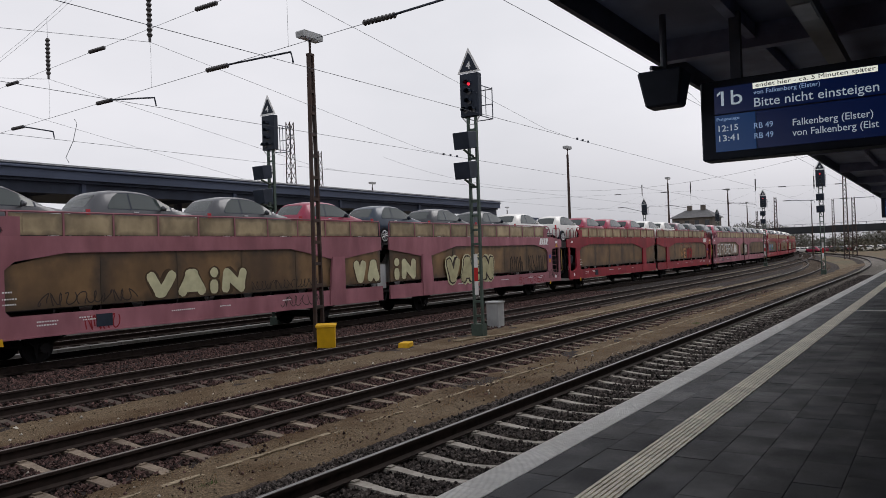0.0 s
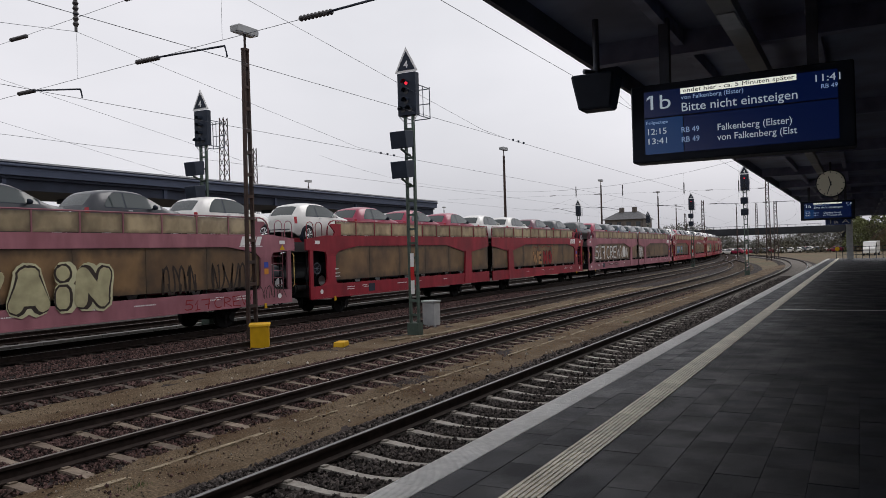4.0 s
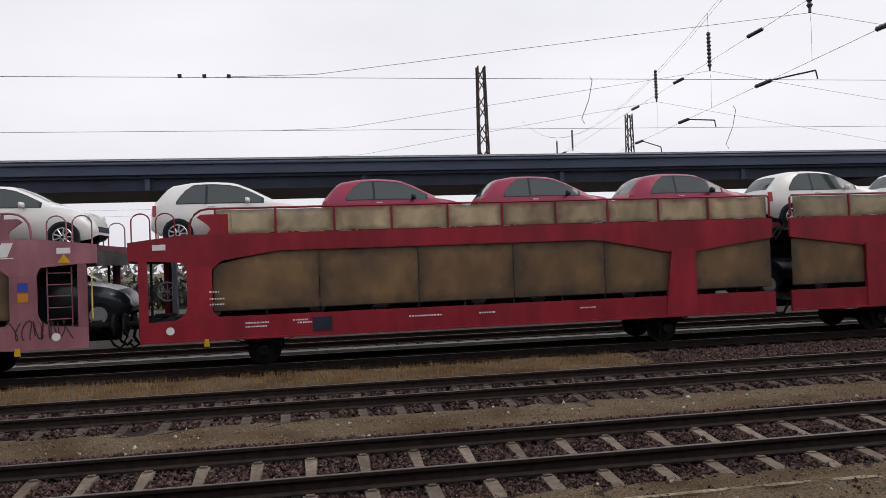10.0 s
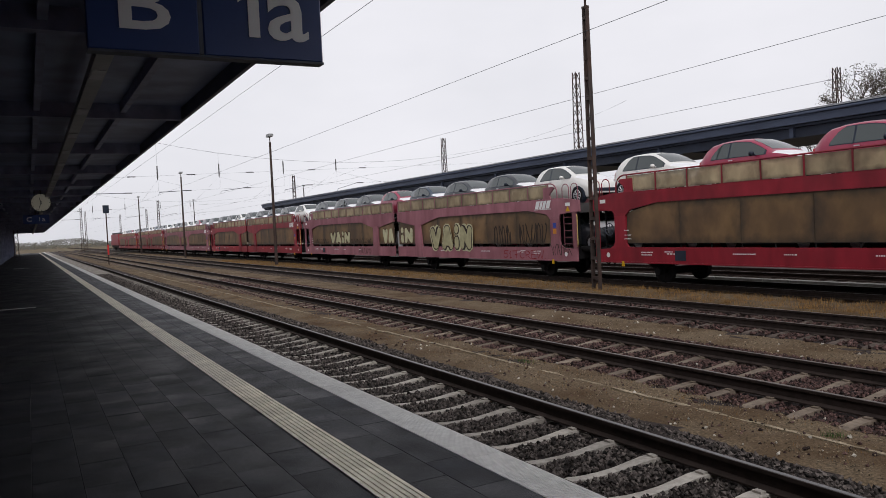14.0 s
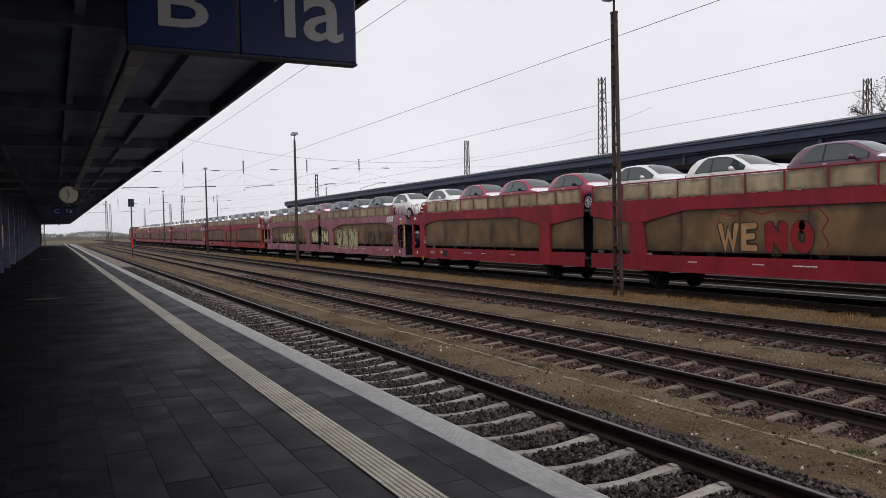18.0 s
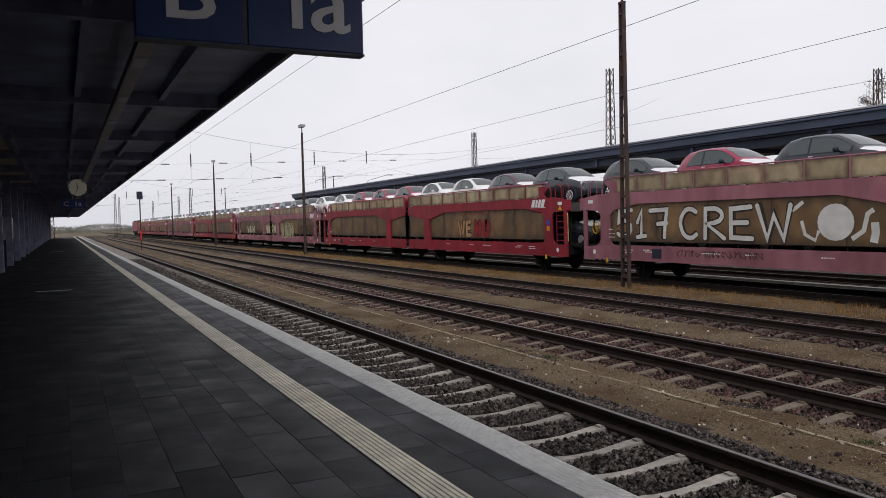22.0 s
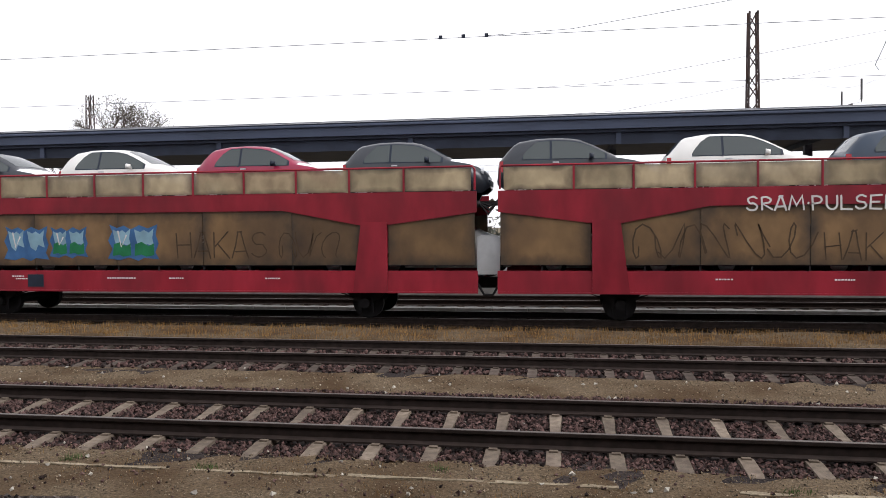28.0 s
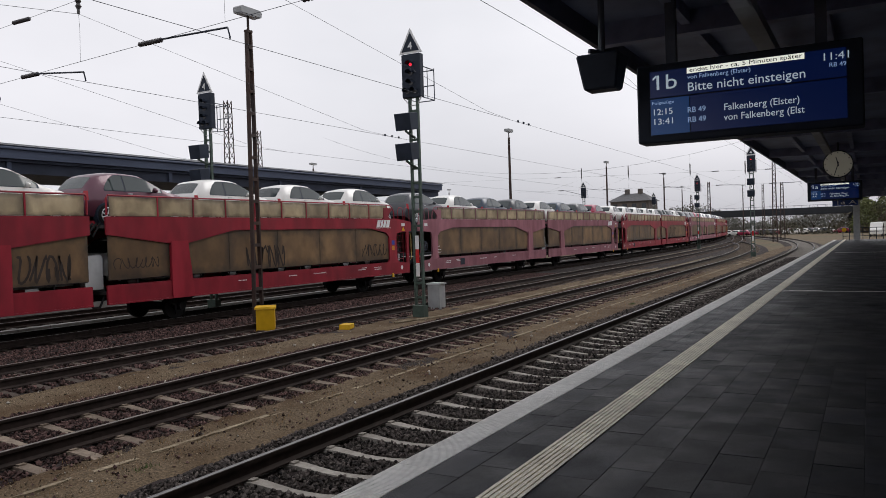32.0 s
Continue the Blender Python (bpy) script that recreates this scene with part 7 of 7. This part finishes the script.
tag_text(-1, -1, "VAiN", -9.90, -6.53, 0.75, 1.49, "cream", y=YP - 0.004, bold=0.075, label="cream sprayed word", wob=0.12)
tag_text(-1, -1, "VA", -1.80, -0.28, 0.73, 1.60, "brown", bold=0.095, wob=0.1)
tag_text(-1, -1, "VA", -1.76, -0.31, 0.76, 1.57, "cream", y=YP - 0.004, bold=0.075, label="cream sprayed letters", wob=0.1)
tag_text(-1, 1, "iN", 0.42, 2.02, 0.73, 1.60, "brown", bold=0.095, wob=0.1)
tag_text(-1, 1, "iN", 0.46, 1.98, 0.76, 1.57, "cream", y=YP - 0.004, bold=0.075, label="cream sprayed letters", wob=0.1)
tag_text(-1, 1, "VAiN", 3.85, 7.95, 0.34, 1.66, "cream", bold=0.105, label="sprayed word outlined in cream", wob=0.14, y=YB - 0.012)
tag_text(-1, 1, "VAiN", 3.91, 7.89, 0.40, 1.60, "dark", y=YB - 0.016, bold=0.085, wob=0.14)
tag_text(-1, 1, "VAiN", 3.96, 7.84, 0.46, 1.54, "pale", y=YB - 0.020, bold=0.066, wob=0.14)
scribble(-1, 1, 9.45, 10.70, 0.66, 1.44, 4, "dark", 61, 0.03)
scribble(-1, 1, 11.3, 13.15, 0.68, 1.47, 5, "dark", 62, 0.03)
tag_text(-1, 1, "517 CREW.", 10.22, 13.06, 0.13, 0.47, "red", y=YB, bold=0.0, label="thin red sprayed words", wob=0.15)
scribble(-1, 1, 13.4, 14.6, 0.30, 0.70, 5, "dark", 3, 0.012, YB)
scribble(-1, -1, -12.7, -10.2, 0.78, 1.06, 8, "dark", 4, 0.014)
scribble(-1, -1, -6.4, -3.4, 0.78, 1.04, 10, "dark", 5, 0.012)
scribble(-1, -1, -11.6, -10.7, 0.14, 0.48, 4, "red", 63, 0.016, y=YB)
scribble(-1, -1, -5.2, -3.3, 0.2, 0.52, 5, "dark", 6, 0.012, YB)
# red pair
tag_text(0, 1, "WE", 5.95, 7.45, 0.72, 1.60, "dark", bold=0.055, wob=0.1)
tag_text(0, 1, "NO", 7.57, 9.18, 0.70, 1.62, "dark", bold=0.075, wob=0.1)
tag_text(0, 1, "NO", 7.60, 9.15, 0.73, 1.59, "red", y=YP - 0.006, bold=0.05, label="red sprayed letters", wob=0.1)
tag_text(0, 1, "WE", 6.0, 7.41, 0.75, 1.57, "peach", y=YP - 0.006, bold=0.03, wob=0.1)
tag_line(0, 1, [(6.0, 1.55), (6.1, 1.85), (6.6, 1.75), (7.0, 1.93), (7.5, 1.78), (8.1, 1.9), (8.7, 1.8), (9.2, 1.92), (9.5, 1.6), (9.3, 1.3), (9.5, 1.0), (9.3, 0.72)], 0.018, "red")
# pink pair with large white words
tag_text(1, -1, "517 CREW", -13.19, -5.91, 0.76, 1.88, "dark", bold=0.030, wob=0.05)
tag_text(1, -1, "517 CREW", -13.15, -5.95, 0.80, 1.84, "white", y=YP - 0.006, bold=0.010, label="large white sprayed words", wob=0.05)
tag_line(1, -1, [(-6.25, 1.5), (-5.75, 1.84)], 0.05, "white")
tag_shape(1, -1, [(-4.84 + 0.50 * math.cos(a), 1.31 + 0.46 * math.sin(a)) for a in [2 * math.pi * k / 20 for k in range(20)]], "white", label="plain round white sprayed shape")
tag_line(1, -1, [(-5.8, 1.35), (-5.7, 1.0), (-5.4, 0.85), (-5.3, 1.1)], 0.05, "white")
tag_line(1, -1, [(-4.4, 0.9), (-4.1, 1.1), (-4.0, 1.5), (-3.85, 1.6)], 0.06, "white")
tag_line(1, -1, [(-3.85, 0.82), (-3.8, 1.05), (-3.82, 1.3)], 0.1, "white")
scribble(1, -1, -10.2, -6.9, 0.30, 0.48, 12, "dark", 8, 0.012, YB)
scribble(1, 1, 0.42, 1.85, 0.78, 1.70, 3, "white", 64, 0.03)
scribble(1, 1, 0.45, 1.85, 0.85, 1.65, 4, "white", 33, 0.016)
scribble(1, 1, 3.1, 4.9, 0.85, 1.5, 4, "dark", 9, 0.018)
tag_text(1, 1, "517CREW", 10.3, 12.9, 0.12, 0.36, "dark", y=YB, bold=-0.005, wob=0.15)
# red pair with coloured patches
tag_text(2, -1, "SRAM", -14.15, -12.45, 1.84, 2.26, "white", y=YB, bold=0.0, label="thin white sprayed word", wob=0.15)
for x0, x1, z0, z1 in ((-11.95, -10.8, 0.86, 1.68), (-10.72, -9.75, 0.92, 1.66), (-9.15, -7.9, 0.86, 1.70)):
    gx, gz = (x1 - x0), (z1 - z0)
    edge = [(0, 1), (0.16, 0.9), (0.3, 0.97), (0.45, 0.86), (0.62, 0.98), (0.8, 0.88), (1, 1), (0.96, 0.7), (1.02, 0.45), (0.95, 0.2), (1.03, 0), (0.72, 0.05), (0.6, -0.04), (0.4, 0.06), (0.22, -0.02), (-0.04, 0.03), (0.06, 0.3), (-0.03, 0.55), (0.06, 0.8)]
    tag_shape(2, -1, [(x0 + u * gx, z0 + q * gz) for u, q in edge], "blue", label="blue, pale and green sprayed patch")
    for ua, ub in ((0.07, 0.44), (0.52, 0.92)):
        q0 = 0.36
        tag_shape(2, -1, [(x0 + u * gx, z0 + q * gz) for u, q in ((ua, 0.86), (ua + 0.12, 0.78), (ua + 0.2, 0.84), (ub - 0.1, 0.76), (ub, 0.88), (ub - 0.03, 0.6), (ub + 0.01, q0), (ub - 0.14, q0 + 0.08), (ub - 0.2, q0 - 0.1), (ua + 0.08, q0), (ua + 0.03, 0.6))], "sky", YP - 0.004)
        if x0 > -11:
            tag_shape(2, -1, [(x0 + u * gx, z0 + q * gz) for u, q in ((ua + 0.02, 0.44), (ua + 0.15, 0.5), (ub - 0.1, 0.38), (ub, 0.46), (ub + 0.01, 0.12), (ub - 0.16, 0.08), (ua + 0.14, 0.14), (ua, 0.1))], "green", YP - 0.007)
    tag_line(2, -1, [(x0 + gx * 0.18, z1 - 0.15), (x0 + gx * 0.25, z0 + 0.3), (x0 + gx * 0.36, z1 - 0.25)], 0.02, "white", YP - 0.010)
tag_text(2, -1, "HAKAS", -7.45, -5.1, 0.86, 1.52, "brown", bold=-0.01, wob=0.15)
scribble(2, -1, -4.9, -3.3, 0.9, 1.48, 3, "brown", 12, 0.014)
tag_text(2, 1, "SRAM·PULSER·EN1", 5.45, 9.25, 1.85, 2.18, "white", y=YB, bold=0.008, label="white sprayed words", wob=0.1)
scribble(2, 1, 3.1, 6.8, 0.86, 1.60, 5, "brown", 65, 0.016)
tag_text(2, 1, "HAKAS HAKAS", 7.0, 11.1, 0.80, 1.45, "brown", bold=-0.012, wob=0.18)
scribble(2, 1, 11.2, 13.3, 0.85, 1.35, 6, "brown", 14, 0.014)
# red pair with cream word
tag_text(3, -1, "VAiN", -13.26, -9.92, 0.66, 1.58, "blue", bold=0.105, wob=0.12)
tag_text(3, -1, "VAiN", -13.26, -9.90, 0.73, 1.63, "cream", y=YP - 0.004, bold=0.085, label="cream sprayed word with blue edge", wob=0.12)
tag_text(3, -1, "UAiN", -9.40, -6.66, 0.74, 1.60, "cream", bold=0.10, wob=0.16)
tag_text(3, -1, "UAiN", -9.36, -6.70, 0.78, 1.56, "brown", y=YP - 0.003, bold=0.085, wob=0.16)
tag_text(3, -1, "UAiN", -9.33, -6.73, 0.81, 1.53, "grey", y=YP - 0.006, bold=0.068, wob=0.16)
tag_text(3, -1, "UAiN", -9.29, -6.77, 0.86, 1.48, "pale", y=YP - 0.009, bold=0.03, wob=0.16)
for dx, dz, rx, rz, ang in ((0, 1.08, 0.40, 0.40, 0), (-0.17, 1.55, 0.19, 0.26, 0.2), (0.2, 1.57, 0.19, 0.26, -0.25), (0.50, 1.35, 0.10, 0.24, -0.3)):
    for grow, col, yo in ((0.045, "white", 0.0), (0.0, "teal", -0.004)):
        pts = []
        for k in range(24):
            a = 2 * math.pi * k / 24
            ex, ez = (rx + grow) * math.cos(a), (rz + grow) * math.sin(a)
            pts.append((-6.1 + dx + ex * math.cos(ang) - ez * math.sin(ang), dz + ex * math.sin(ang) + ez * math.cos(ang)))
        tag_shape(3, -1, pts, col, YP + yo - dx * 0.002, "plain rounded teal sprayed shape")
tag_line(3, -1, [(-6.4, 1.22), (-6.25, 1.34), (-6.05, 1.28), (-5.85, 1.36)], 0.014, "white", YP - 0.010)
tag_line(3, -1, [(-6.3, 0.95), (-6.15, 1.08), (-6.2, 0.9), (-6.0, 0.98), (-5.9, 1.06), (-5.85, 0.9)], 0.014, "white", YP - 0.010)
scribble(3, -1, -4.95, -3.3, 0.78, 1.30, 4, "dark", 66, 0.03)
scribble(3, -1, -2.15, -0.70, 0.80, 1.42, 4, "dark", 67, 0.03)
scribble(3, 1, 0.45, 1.9, 1.0, 1.28, 5, "dark", 21, 0.012)
scribble(3, 1, 5.3, 7.1, 0.75, 1.45, 4, "dark", 68, 0.03)
scribble(3, 1, 11.5, 13.2, 0.9, 1.35, 5, "dark", 22, 0.02)
# white block words on a red pair farther back
scribble(5, -1, -12.2, -5.0, 0.75, 1.85, 5, "grey", 69, 0.03)
scribble(5, 1, 4.0, 8.0, 0.75, 1.75, 4, "dark", 70, 0.03)
scribble(-3, -1, -11, -5, 0.8, 1.7, 4, "grey", 71, 0.03)
motions()
